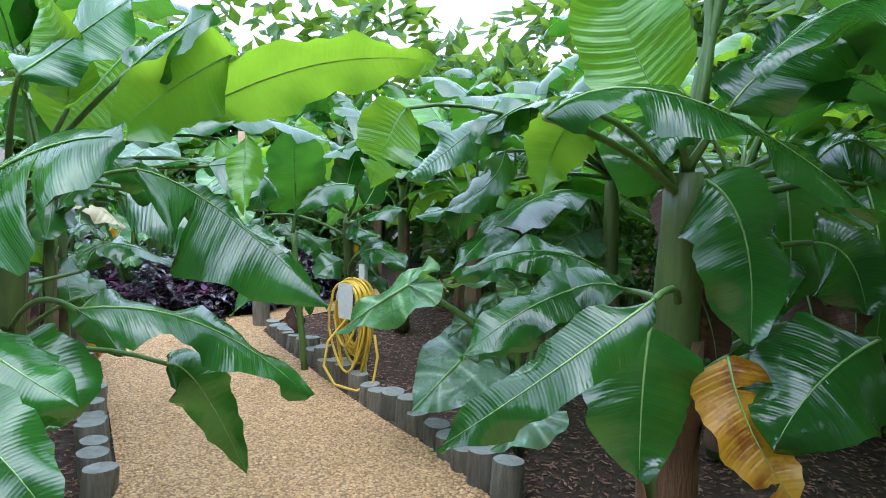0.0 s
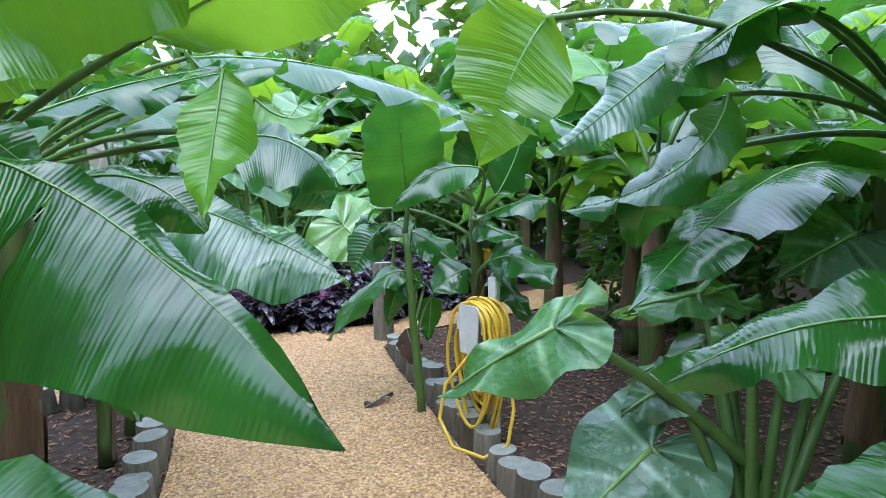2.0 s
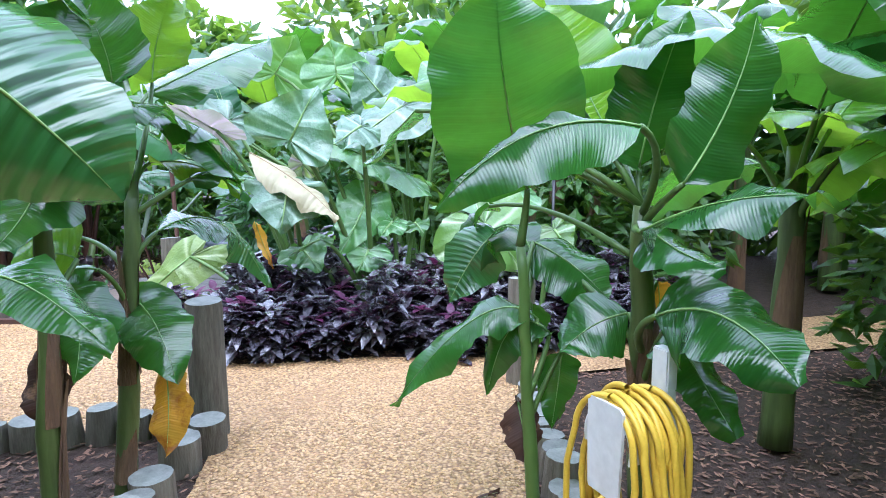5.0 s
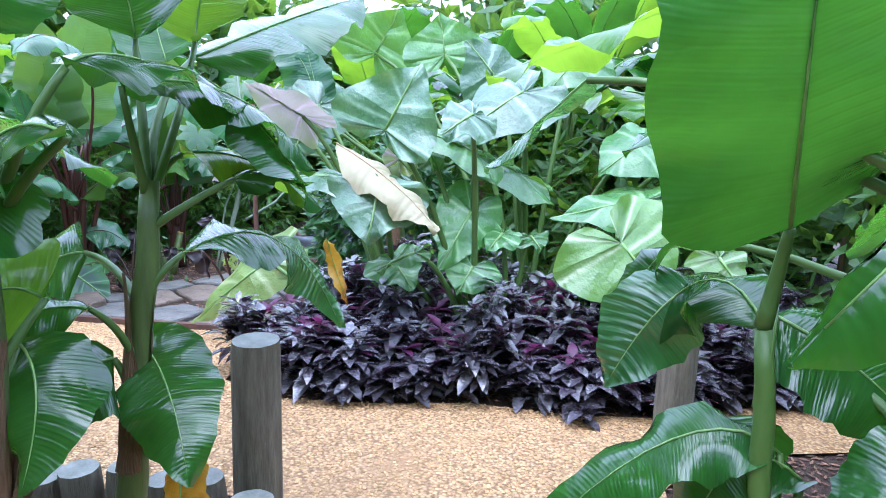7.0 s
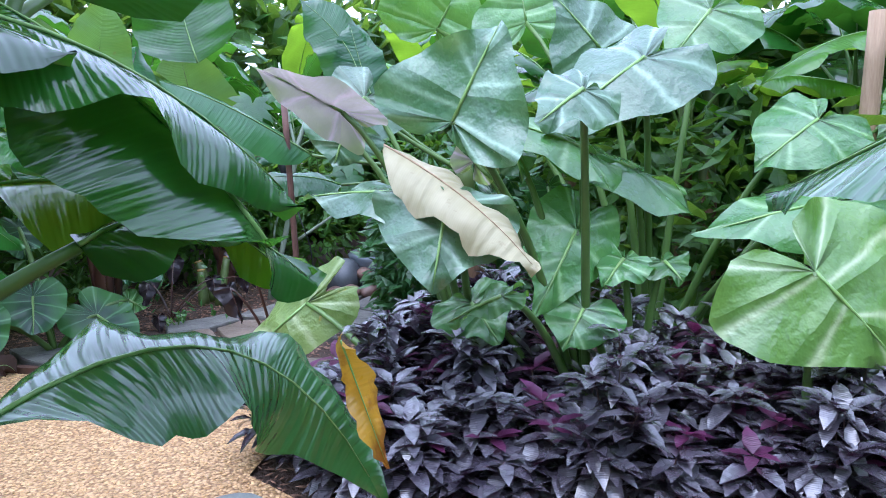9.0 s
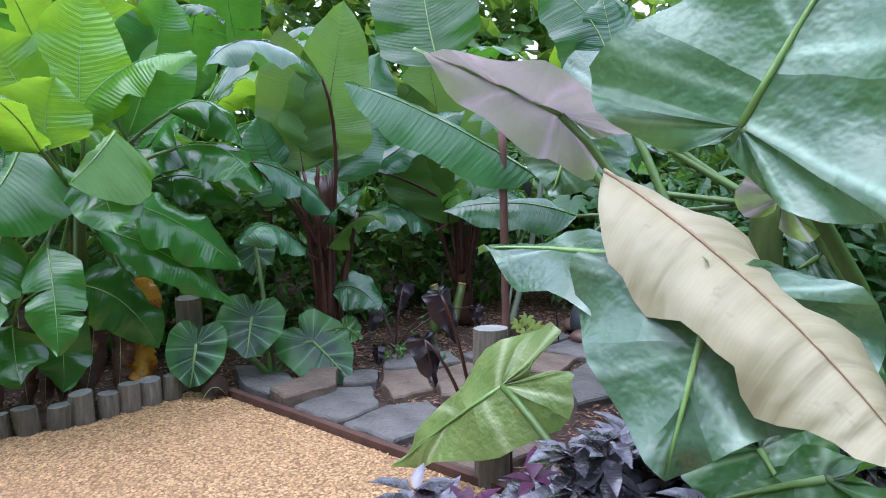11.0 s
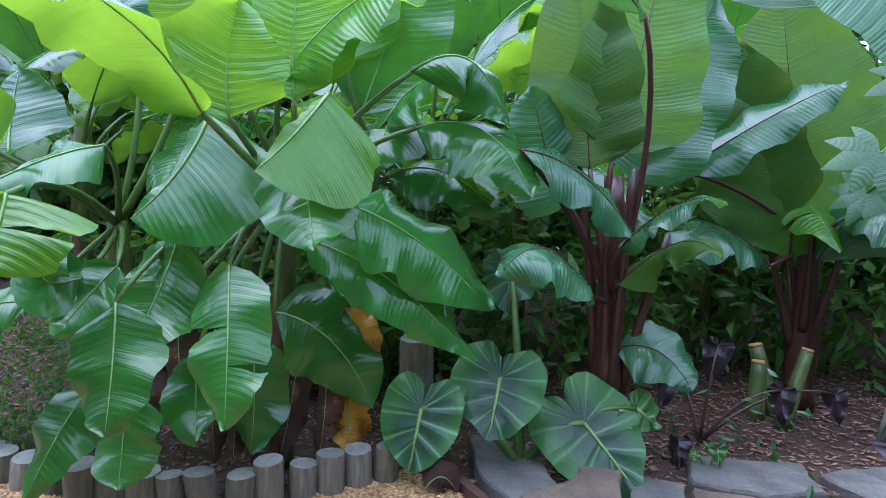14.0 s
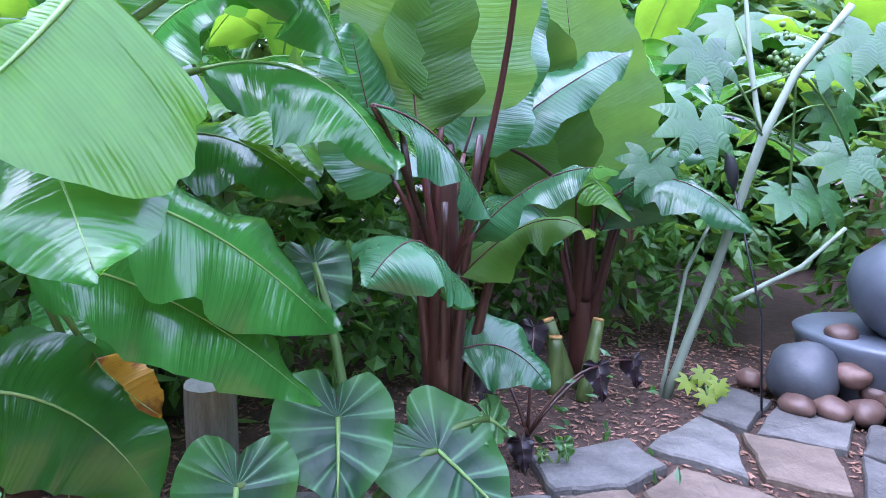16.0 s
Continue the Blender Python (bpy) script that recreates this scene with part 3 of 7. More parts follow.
def log_post(x, y, height, r, seed, group="log edging", tall=False):
    """A sawn round log set upright in the ground: bark side, and a paler sawn end with a worn rim."""
    rnd = random.Random(seed)
    p = thing("log_post", (x, y, -0.04), "tall weathered round timber post beside the gravel path" if tall else "short weathered round log set upright as edging", "post" if tall else "log", "" if tall else group)
    n = 18
    lean = V((rnd.uniform(-0.02, 0.02), rnd.uniform(-0.02, 0.02), 0))
    ph = rnd.uniform(0, 6)
    vs, fs = [], []
    prof = [(0, 1.0), (0.3, 1.0), (0.6, 0.99), (0.93, 0.985), (1.0, 0.95)]
    for h, k in prof:
        for i in range(n):
            a = 2 * math.pi * i / n
            rr = r * k * (1 + 0.035 * math.sin(2 * a + ph) + 0.02 * math.sin(7 * a + 2 * ph))
            vs.append((x + rr * math.cos(a) + lean.x * h, y + rr * math.sin(a) + lean.y * h, -0.04 + (height + 0.04) * h + 0.006 * math.sin(a + ph) * (h > 0.9)))
    for j in range(len(prof) - 1):
        for i in range(n):
            q, w = j * n + i, j * n + (i + 1) % n
            fs.append((q, w, w + n, q + n))
    link_mesh("log_side", vs, fs, LOG_SIDE, p)
    tv = [V(v) for v in vs[-n:]]
    cen = sum(tv, V((0, 0, 0))) / n
    vt = tv + [cen + (v - cen) * 0.5 - V((0, 0, 0.002)) for v in tv] + [cen - V((0, 0, 0.003))]
    ft = [(i, (i + 1) % n, n + (i + 1) % n, n + i) for i in range(n)] + [(n + i, n + (i + 1) % n, 2 * n) for i in range(n)]
    link_mesh("sawn_end", vt, ft, LOG_TOP, p, smooth=False)
    return p


def log_row(points, step, lo, hi, r, seed):
    rnd = random.Random(seed)
    pts = [V((*p, 0)) for p in points]
    d, k, i = 0.0, 0, 0
    walk_len = [0.0]
    for a, b in zip(pts, pts[1:]):
        walk_len.append(walk_len[-1] + (b - a).length)
    while d < walk_len[-1]:
        while walk_len[i + 1] < d:
            i += 1
        p = pts[i].lerp(pts[i + 1], (d - walk_len[i]) / (walk_len[i + 1] - walk_len[i]))
        rr = r * rnd.uniform(0.85, 1.12)
        log_post(p.x + rnd.uniform(-0.01, 0.01), p.y + rnd.uniform(-0.01, 0.01), rnd.uniform(lo, hi), rr, seed * 100 + k)
        d += step * rnd.uniform(0.94, 1.08)
        k += 1


log_row([(0.30, 2.65), (0.02, 3.20), (-0.29, 3.64), (-0.61, 4.12), (-0.96, 4.69), (-1.27, 5.18), (-1.5, 5.6)], 0.155, 0.10, 0.17, 0.072, 5)
log_row([(-1.5, 2.65), (-2.03, 3.56), (-2.32, 4.02)], 0.15, 0.09, 0.16, 0.072, 6)
log_post(-2.46, 4.16, 0.13, 0.085, 61)
log_post(-2.50, 4.33, 0.15, 0.08, 62)
log_row([(-2.8, 4.35), (-3.4, 3.75), (-4.2, 2.8)], 0.15, 0.10, 0.16, 0.075, 7)
log_row([(-6.22, 4.27), (-6.14, 4.14), (-5.97, 3.90), (-5.92, 3.66), (-5.92, 3.2), (-5.97, 2.85), (-6.12, 2.48), (-6.45, 2.05)], 0.125, 0.10, 0.17, 0.062, 8)
log_post(-2.62, 4.44, 0.645, 0.082, 63, tall=True)
log_post(-1.70, 5.88, 0.62, 0.08, 64, tall=True)
log_post(-6.38, 4.38, 0.57, 0.075, 65, tall=True)


def edging_strip():
    e = thing("edging_strip", (-5.5, 5.03, 0), "rusty brown edging board between gravel and flagstones", "edging")
    pts = [V((-6.19, 4.57, 0)), V((-5.51, 5.05, 0)), V((-4.88, 5.49, 0)), V((-4.3, 5.9, 0))]
    vs, fs = [], []
    for i, p in enumerate(pts):
        d = (pts[min(i + 1, 3)] - pts[max(i - 1, 0)]).normalized()
        s = V((-d.y, d.x, 0)) * 0.018
        for q, z in ((p - s, -0.03), (p - s, 0.040), (p + s, 0.043), (p + s, -0.03)):
            vs.append(q + V((0, 0, z)))
    for i in range(3):
        for k in range(4):
            a, b = i * 4 + k, i * 4 + (k + 1) % 4
            fs.append((a, b, b + 4, a + 4))
    fs += [(3, 2, 1, 0), (12, 13, 14, 15)]
    link_mesh("edging_board", vs, fs, EDGING, e, smooth=False)


edging_strip()


def flagstone(outline, z, thick, material, seed, label):
    """An irregular split slab with a chipped rim and a slightly uneven face."""
    rnd = random.Random(seed)
    pts = []
    for i, (x, y) in enumerate(outline):
        x2, y2 = outline[(i + 1) % len(outline)]
        for k in range(4):
            s = k / 4
            j = 0.0 if k == 0 else 0.012
            pts.append((x + (x2 - x) * s + rnd.uniform(-j, j), y + (y2 - y) * s + rnd.uniform(-j, j)))
    cx, cy = sum(p[0] for p in pts) / len(pts), sum(p[1] for p in pts) / len(pts)
    ob = thing("flagstone", (cx, cy, 0), label, "flagstone", "flagstone paving")
    vs, fs = [], []
    n = len(pts)
    for sc, zz in ((1.0, -0.05), (1.0, z - 0.012), (0.965, z), (0.6, z + 0.003), (0.25, z + 0.002)):
        for i, (x, y) in enumerate(pts):
            vs.append((cx + (x - cx) * sc, cy + (y - cy) * sc, zz + (0.006 * noise.noise((x * 9, y * 9, seed)) if zz > 0 else 0)))
    for j in range(4):
        for i in range(n):
            q, w = j * n + i, j * n + (i + 1) % n
            fs.append((q, w, w + n, q + n))
    fs.append(tuple(range(4 * n, 5 * n)))
    link_mesh("slab", vs, fs, material, ob, smooth=False)


GL, TL = "grey split flagstone laid beside the gravel", "tan split flagstone laid beside the gravel"
flagstone([(-6.22, 4.66), (-5.98, 4.80), (-6.12, 5.00), (-6.50, 4.90), (-6.60, 4.62)], 0.05, 0.05, FLAG, 1, GL)
flagstone([(-5.96, 4.82), (-5.78, 4.90), (-5.92, 5.2), (-6.3, 5.28), (-6.4, 5.12), (-6.12, 5.04)], 0.09, 0.1, FLAG_WARM, 2, "rounded tan boulder slab at the path edge")
flagstone([(-5.76, 4.94), (-5.48, 5.14), (-5.62, 5.40), (-5.95, 5.42), (-6.0, 5.22)], 0.035, 0.05, FLAG, 3, GL)
flagstone([(-6.04, 5.26), (-6.28, 5.32), (-6.22, 5.52), (-6.02, 5.46)], 0.04, 0.05, FLAG, 4, GL)
flagstone([(-5.98, 5.48), (-6.22, 5.55), (-6.16, 5.82), (-5.78, 5.76), (-5.72, 5.50)], 0.035, 0.05, FLAG_WARM, 5, TL)
flagstone([(-5.44, 5.17), (-5.14, 5.37), (-5.3, 5.72), (-5.6, 5.68), (-5.62, 5.44)], 0.035, 0.05, FLAG, 6, GL)
flagstone([(-6.26, 5.56), (-6.52, 5.62), (-6.5, 6.12), (-6.24, 6.10), (-6.18, 5.84)], 0.035, 0.05, FLAG, 7, GL)
flagstone([(-5.68, 5.78), (-6.12, 5.86), (-6.2, 6.14), (-5.9, 6.3), (-5.5, 6.1)], 0.035, 0.05, FLAG_WARM, 8, TL)
flagstone([(-6.05, 6.34), (-6.42, 6.16), (-6.58, 6.62), (-6.36, 6.62)], 0.03, 0.05, FLAG, 9, GL)
flagstone([(-6.36, 6.66), (-6.02, 6.40), (-5.8, 6.6), (-6.08, 6.9)], 0.03, 0.05, FLAG_WARM, 10, TL)
flagstone([(-6.6, 6.66), (-6.86, 7.08), (-6.58, 7.14), (-6.38, 6.72)], 0.03, 0.05, FLAG, 11, GL)
flagstone([(-6.34, 6.74), (-6.54, 7.14), (-6.24, 7.3), (-6.06, 6.96)], 0.03, 0.05, FLAG, 12, GL)
flagstone([(-5.46, 6.13), (-5.86, 6.33), (-5.76, 6.56), (-5.3, 6.4)], 0.03, 0.05, FLAG, 13, GL)
flagstone([(-5.08, 5.42), (-4.7, 5.68), (-4.9, 6.1), (-5.26, 5.76)], 0.03, 0.05, FLAG_WARM, 14, TL)
flagstone([(-5.76, 6.6), (-5.3, 6.46), (-5.4, 7.0), (-6.0, 6.96)], 0.03, 0.05, FLAG, 15, GL)
flagstone([(-6.02, 7.0), (-5.5, 7.05), (-5.7, 7.5), (-6.2, 7.34)], 0.03, 0.05, FLAG, 16, GL)

# ---- background planting ----
def foliage_mass(name, boxes, count, size, material, label, category, seed, hang=0.4):
    """Dense small foliage as one piece of stuff: folded pointed leaves on twigs."""
    rnd = np.random.RandomState(seed)
    vs, fs, uvs = [], [], []
    for _ in range(count):
        cx, cy, cz, rx, ry, rz = boxes[rnd.randint(len(boxes))]
        d = rnd.normal(size=3)
        d /= np.linalg.norm(d)
        k = rnd.uniform(0.55, 1.0) * (1 + 0.25 * noise.noise((d[0] * 2 + cx, d[1] * 2 + cy, d[2] * 2)))
        c = V((cx + rx * d[0] * k, cy + ry * d[1] * k, max(0.03, cz + rz * d[2] * k)))
        out = V((d[0], d[1], d[2] * 0.3 - hang + rnd.uniform(-0.4, 0.7))) + V(rnd.normal(size=3)) * 0.5
        out.normalize()
        ln = size * rnd.uniform(0.6, 1.3)
        up = V((rnd.normal() * 0.4, rnd.normal() * 0.4, 1))
        sd = out.cross(up)
        if sd.length < 0.01:
            continue
        sd.normalize()
        w = ln * rnd.uniform(0.2, 0.3)
        nor = sd.cross(out)
        n0 = len(vs)
        vs += [c, c + out * ln * 0.5 + nor * 0.03 * ln, c + out * ln - nor * 0.1 * ln, c + out * ln * 0.45 + sd * w - nor * 0.1 * ln, c + out * ln * 0.45 - sd * w - nor * 0.1 * ln]
        uvs += [(0, 0), (ln * 0.5, 0), (ln, 0), (ln * 0.45, w), (ln * 0.45, -w)]
        fs += [(n0, n0 + 1, n0 + 3), (n0 + 1, n0 + 2, n0 + 3), (n0, n0 + 4, n0 + 1), (n0 + 1, n0 + 4, n0 + 2)]
    return tagged(link_mesh(name, vs, fs, material, None, uvs, smooth=False), label, category, "", "stuff")


BACK = [(-10 + 2.2 * i, 12.0 + 1.2 * math.sin(i * 2.1), 1.6, 1.8, 1.2, 1.9 + 0.6 * math.sin(i * 1.3)) for i in range(9)]
BACK += [(-11.5 - 0.5 * math.sin(i), 1 + 2.0 * i, 1.9, 1.3, 1.6, 2.6) for i in range(-2, 6)]
BACK += [(5.0 + 0.4 * math.sin(i * 1.7), 0 + 2.0 * i, 2.4, 1.3, 1.5, 3.2) for i in range(-3, 7)]
# Row behind the walker, out of view, added to cut the side light.
BACK += [(-10 + 2.4 * i, -6.5 + 0.6 * math.sin(i * 1.9), 2.4, 1.6, 1.2, 3.0) for i in range(7)]
foliage_mass("shrub_border", BACK, 62000, 0.46, SHRUB, "dense green shrubs closing the garden behind the beds", "shrubs", 11)

HIGH = [(-9 + 1.9 * i, 12.6 + 0.8 * math.sin(i * 1.7), 3.6 + 0.5 * math.sin(i * 2.3), 1.3, 0.9, 1.6) for i in range(10)]
foliage_mass("tree_canopy", HIGH, 2600, 0.5, SHRUB, "sparse sunlit tree foliage rising behind the garden", "tree foliage", 12)

for k, (x, y, h, n) in enumerate([(0.25, 4.75, 1.4, 7), (0.6, 5.15, 1.5, 7), (1.1, 4.2, 1.4, 8), (1.45, 3.1, 1.5, 8), (0.2, 5.9, 1.3, 7), (1.4, 5.7, 1.5, 8), (1.6, 1.6, 1.5, 8), (2.2, 2.6, 1.6, 8), (2.4, 4.6, 1.6, 8),
                                  (-0.35, 5.7, 1.35, 7), (0.7, 7.4, 1.6, 8), (-0.9, 8.6, 1.8, 9), (-2.3, 8.9, 1.9, 9), (-3.7, 8.3, 1.8, 9), (-4.9, 8.6, 1.9, 9), (-6.3, 9.2, 1.9, 9), (-8.6, 7.9, 1.6, 9), (-8.4, 6.4, 1.4, 9), (-8.3, 4.9, 1.5, 9),
                                  (-7.6, 4.3, 1.6, 9), (-7.4, 3.2, 1.6, 9), (-7.2, 2.3, 1.5, 9), (-3.1, 2.9, 1.4, 8), (-3.0, 1.9, 1.4, 8), (-2.4, 1.5, 1.4, 8), (-3.9, 2.2, 1.4, 8), (1.7, 0.3, 1.5, 8), (-2.3, 0.2, 1.5, 8), (-1.6, -1.5, 1.5, 8), (1.6, -1.6, 1.5, 8)]):
    banana_plant(x, y, h, n, 100 + k, size=1.1)
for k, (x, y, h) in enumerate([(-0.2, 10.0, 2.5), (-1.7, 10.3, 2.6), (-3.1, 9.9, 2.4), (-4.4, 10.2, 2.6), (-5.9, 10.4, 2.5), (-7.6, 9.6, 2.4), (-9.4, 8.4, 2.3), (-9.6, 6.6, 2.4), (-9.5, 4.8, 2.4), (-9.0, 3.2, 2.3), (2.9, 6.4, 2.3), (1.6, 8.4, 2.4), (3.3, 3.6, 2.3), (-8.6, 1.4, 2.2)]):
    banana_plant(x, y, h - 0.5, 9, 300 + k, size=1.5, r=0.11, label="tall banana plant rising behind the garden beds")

# ---- the plants beside the path ----

west_banana = thing("banana_plant", (-6.30, 3.78, 0.00), "tall green banana plant with broad arching leaves", "banana plant", "banana plants")
stem(west_banana, (-6.30, 3.78, 0.00), (-6.20, 3.85, 1.25), 0.06, 0.036, seed=1001)
banana_leaf(west_banana, (-5.19, 3.97, 1.43), (-4.93, 3.89, 1.80), (-4.61, 3.45, 1.67), 0.37, (-0.03, -0.00, 1.00), BANANA_YOUNG, fold=0.8, root=(-6.21, 3.85, 1.19), seed=1002)
banana_leaf(west_banana, (-5.91, 3.97, 1.54), (-5.89, 3.95, 1.76), (-5.90, 4.04, 2.26), 0.49, (-0.98, -0.01, 0.21), BANANA_YOUNG, fold=0.3, root=(-6.21, 3.85, 1.19), seed=1003)
banana_leaf(west_banana, (-5.81, 3.81, 1.57), (-5.79, 3.70, 1.87), (-5.76, 3.63, 2.00), 0.34, (-0.98, -0.01, 0.21), BANANA_YOUNG, fold=0.35, root=(-6.21, 3.85, 1.19), seed=1004)
banana_leaf(west_banana, (-5.44, 3.93, 1.44), (-5.41, 3.92, 1.58), (-5.38, 3.99, 1.74), 0.38, (-0.98, -0.01, 0.21), BANANA_YOUNG, fold=0.4, root=(-6.21, 3.85, 1.19), seed=1005)
banana_leaf(west_banana, (-5.92, 3.93, 1.62), (-5.87, 4.21, 1.98), (-5.76, 4.54, 1.92), 0.43, (0.42, 0.00, 0.91), BANANA_YOUNG, fold=0.9, root=(-6.21, 3.85, 1.19), seed=1006)
banana_leaf(west_banana, (-5.74, 3.74, 1.47), (-5.67, 3.69, 1.27), (-5.60, 3.54, 1.13), 0.64, (0.95, -0.23, 0.22), BANANA_FRESH, fold=0.3, root=(-6.21, 3.85, 1.19), tears=0, skew=0.12, wave=0.012, seed=1007)
banana_leaf(west_banana, (-5.61, 4.17, 1.53), (-5.54, 4.09, 1.39), (-5.47, 3.99, 1.29), 0.54, (0.93, 0.11, 0.36), BANANA_YOUNG, fold=0.3, root=(-6.21, 3.85, 1.19), tears=0, skew=0.12, wave=0.01, seed=1008)
banana_leaf(west_banana, (-5.63, 4.05, 1.36), (-5.60, 4.11, 1.27), (-5.45, 4.17, 1.07), 0.34, (0.83, 0.01, 0.56), BANANA_FRESH, fold=0.5, root=(-6.21, 3.85, 1.19), seed=1009)
banana_leaf(west_banana, (-5.52, 3.53, 0.88), (-5.44, 3.56, 0.66), (-5.37, 3.57, 0.51), 0.28, (0.93, 0.01, 0.36), BANANA_FRESH, fold=0.35, root=(-6.21, 3.85, 1.19), seed=1010)
banana_leaf(west_banana, (-5.69, 3.65, 1.07), (-5.64, 3.59, 0.83), (-5.49, 3.55, 0.69), 0.28, (0.93, 0.01, 0.36), BANANA_FRESH, fold=0.35, root=(-6.21, 3.85, 1.19), seed=1011)
banana_leaf(west_banana, (-5.64, 3.84, 0.99), (-5.48, 3.90, 0.76), (-5.44, 3.90, 0.52), 0.26, (0.93, 0.01, 0.36), BANANA_FRESH, fold=0.3, root=(-6.21, 3.85, 1.19), tears=1, seed=1012)
banana_leaf(west_banana, (-6.01, 3.86, 0.75), (-6.11, 4.08, 0.70), (-6.16, 4.22, 0.33), 0.37, (0.78, 0.01, 0.63), BANANA_FRESH, fold=0.5, root=(-6.21, 3.85, 1.19), seed=1013)
banana_leaf(west_banana, (-5.95, 4.00, 1.04), (-6.04, 4.29, 0.97), (-6.10, 4.64, 0.56), 0.30, (0.67, 0.01, 0.74), BANANA_FRESH, fold=0.7, root=(-6.21, 3.85, 1.19), seed=1014)
banana_leaf(west_banana, (-5.97, 4.16, 1.17), (-6.07, 4.41, 1.09), (-6.10, 4.69, 0.77), 0.39, (0.67, 0.01, 0.74), BANANA_FRESH, fold=0.7, root=(-6.21, 3.85, 1.19), seed=1015)
banana_leaf(west_banana, (-6.03, 4.37, 1.66), (-6.11, 4.61, 1.86), (-6.11, 4.73, 1.47), 0.43, (0.42, 0.00, 0.91), BANANA_FRESH, fold=0.9, root=(-6.21, 3.85, 1.19), seed=1016)
banana_leaf(west_banana, (-6.21, 4.37, 1.47), (-6.12, 4.68, 1.57), (-5.98, 4.82, 1.22), 0.44, (0.42, 0.00, 0.91), BANANA_FRESH, fold=0.9, root=(-6.21, 3.85, 1.19), seed=1017)
banana_leaf(west_banana, (-6.27, 4.10, 0.34), (-6.26, 4.09, 0.22), (-6.23, 4.11, 0.10), 0.20, (0.93, 0.01, 0.36), BANANA_YELLOW, fold=0.8, root=(-6.21, 3.85, 1.19), label="yellowed and browning leaf", seed=1018)
banana_leaf(west_banana, (-6.21, 4.09, 0.73), (-6.20, 4.14, 0.64), (-6.19, 4.24, 0.56), 0.17, (0.93, 0.01, 0.36), BANANA_YELLOW, fold=0.4, root=(-6.21, 3.85, 1.19), seed=1019)
banana_leaf(west_banana, (-5.77, 3.40, 0.48), (-5.77, 3.38, 0.30), (-5.68, 3.41, 0.17), 0.27, (0.93, 0.01, 0.36), BANANA_FRESH, fold=0.4, root=(-6.21, 3.85, 1.19), seed=1020)
banana_leaf(west_banana, (-5.98, 3.56, 0.56), (-6.01, 3.54, 0.37), (-5.85, 3.61, 0.28), 0.28, (0.93, 0.01, 0.36), BANANA_FRESH, fold=0.4, root=(-6.21, 3.85, 1.19), seed=1021)
banana_leaf(west_banana, (-6.09, 3.74, 0.62), (-6.06, 3.77, 0.39), (-6.03, 3.75, 0.16), 0.28, (0.93, 0.01, 0.36), BANANA_FRESH, fold=0.4, root=(-6.21, 3.85, 1.19), seed=1022)
# withered leaves added round the stem's foot to stand in for deep shade
for k in range(7):
    yy = 3.22 + 0.13 * k
    banana_leaf(west_banana, (-6.28 + 0.05 * math.sin(2.3 * k), yy, 0.62 + 0.12 * math.sin(1.7 * k)), (-6.20, yy + 0.03, 0.40), (-6.17 + 0.05 * math.sin(3.1 * k), yy + 0.06 * math.sin(k), 0.04), 0.17, (0.93, 0.2 * math.sin(2 * k), 0.36), BANANA_DEAD, fold=1.0, tears=2, root=(-6.26, 3.81, 0.75), label="withered brown hanging leaf that darkens a gap", seed=1600 + k)

far_west_banana = thing("banana_plant", (-6.30, 3.05, 0.00), "tall green banana plant with broad arching leaves", "banana plant", "banana plants")
stem(far_west_banana, (-6.30, 3.05, 0.00), (-6.25, 3.10, 1.10), 0.07, 0.042, seed=1023)
banana_leaf(far_west_banana, (-5.68, 3.41, 1.36), (-5.57, 3.31, 1.34), (-5.45, 3.13, 1.20), 0.26, (0.55, 0.00, 0.83), BANANA_FRESH, fold=0.7, root=(-6.25, 3.10, 1.04), seed=1024)
banana_leaf(far_west_banana, (-5.40, 3.29, 1.21), (-5.34, 3.31, 1.10), (-5.28, 3.30, 1.00), 0.46, (0.78, 0.01, 0.63), BANANA_YOUNG, fold=0.6, root=(-6.25, 3.10, 1.04), tears=1, seed=1025)
banana_leaf(far_west_banana, (-5.57, 3.13, 1.33), (-5.58, 3.10, 1.44), (-5.60, 2.90, 1.58), 0.29, (-0.98, -0.01, 0.21), BANANA_YOUNG, fold=0.4, root=(-6.25, 3.10, 1.04), seed=1026)
banana_leaf(far_west_banana, (-5.77, 3.01, 1.32), (-5.83, 2.97, 1.44), (-5.91, 2.96, 1.63), 0.38, (0.93, 0.01, 0.36), BANANA_DULL, fold=0.4, root=(-6.25, 3.10, 1.04), seed=1027)
banana_leaf(far_west_banana, (-5.87, 3.21, 0.48), (-5.80, 3.11, 0.33), (-5.71, 3.04, 0.09), 0.25, (0.78, 0.01, 0.63), BANANA_FRESH, fold=0.5, root=(-6.25, 3.10, 1.04), seed=1028)
banana_leaf(far_west_banana, (-5.80, 3.04, 0.79), (-5.76, 2.89, 0.85), (-5.67, 2.74, 0.61), 0.23, (0.55, 0.00, 0.83), BANANA_FRESH, fold=0.7, root=(-6.25, 3.10, 1.04), seed=1029)
banana_leaf(far_west_banana, (-6.24, 3.22, 1.81), (-6.33, 2.98, 2.20), (-6.17, 2.77, 2.18), 0.42, (0.55, 0.00, 0.83), BANANA_DULL, fold=0.6, root=(-6.25, 3.10, 1.04), seed=1030)
banana_leaf(far_west_banana, (-6.12, 3.49, 1.69), (-6.16, 3.40, 1.97), (-6.16, 3.35, 2.02), 0.54, (0.93, 0.01, 0.36), BANANA_DULL, fold=0.4, root=(-6.25, 3.10, 1.04), seed=1031)
banana_leaf(far_west_banana, (-5.82, 3.22, 0.89), (-5.66, 3.08, 0.84), (-5.74, 3.22, 1.06), 0.26, (0.93, 0.01, 0.36), BANANA_FRESH, fold=0.4, root=(-6.25, 3.10, 1.04), seed=1032)
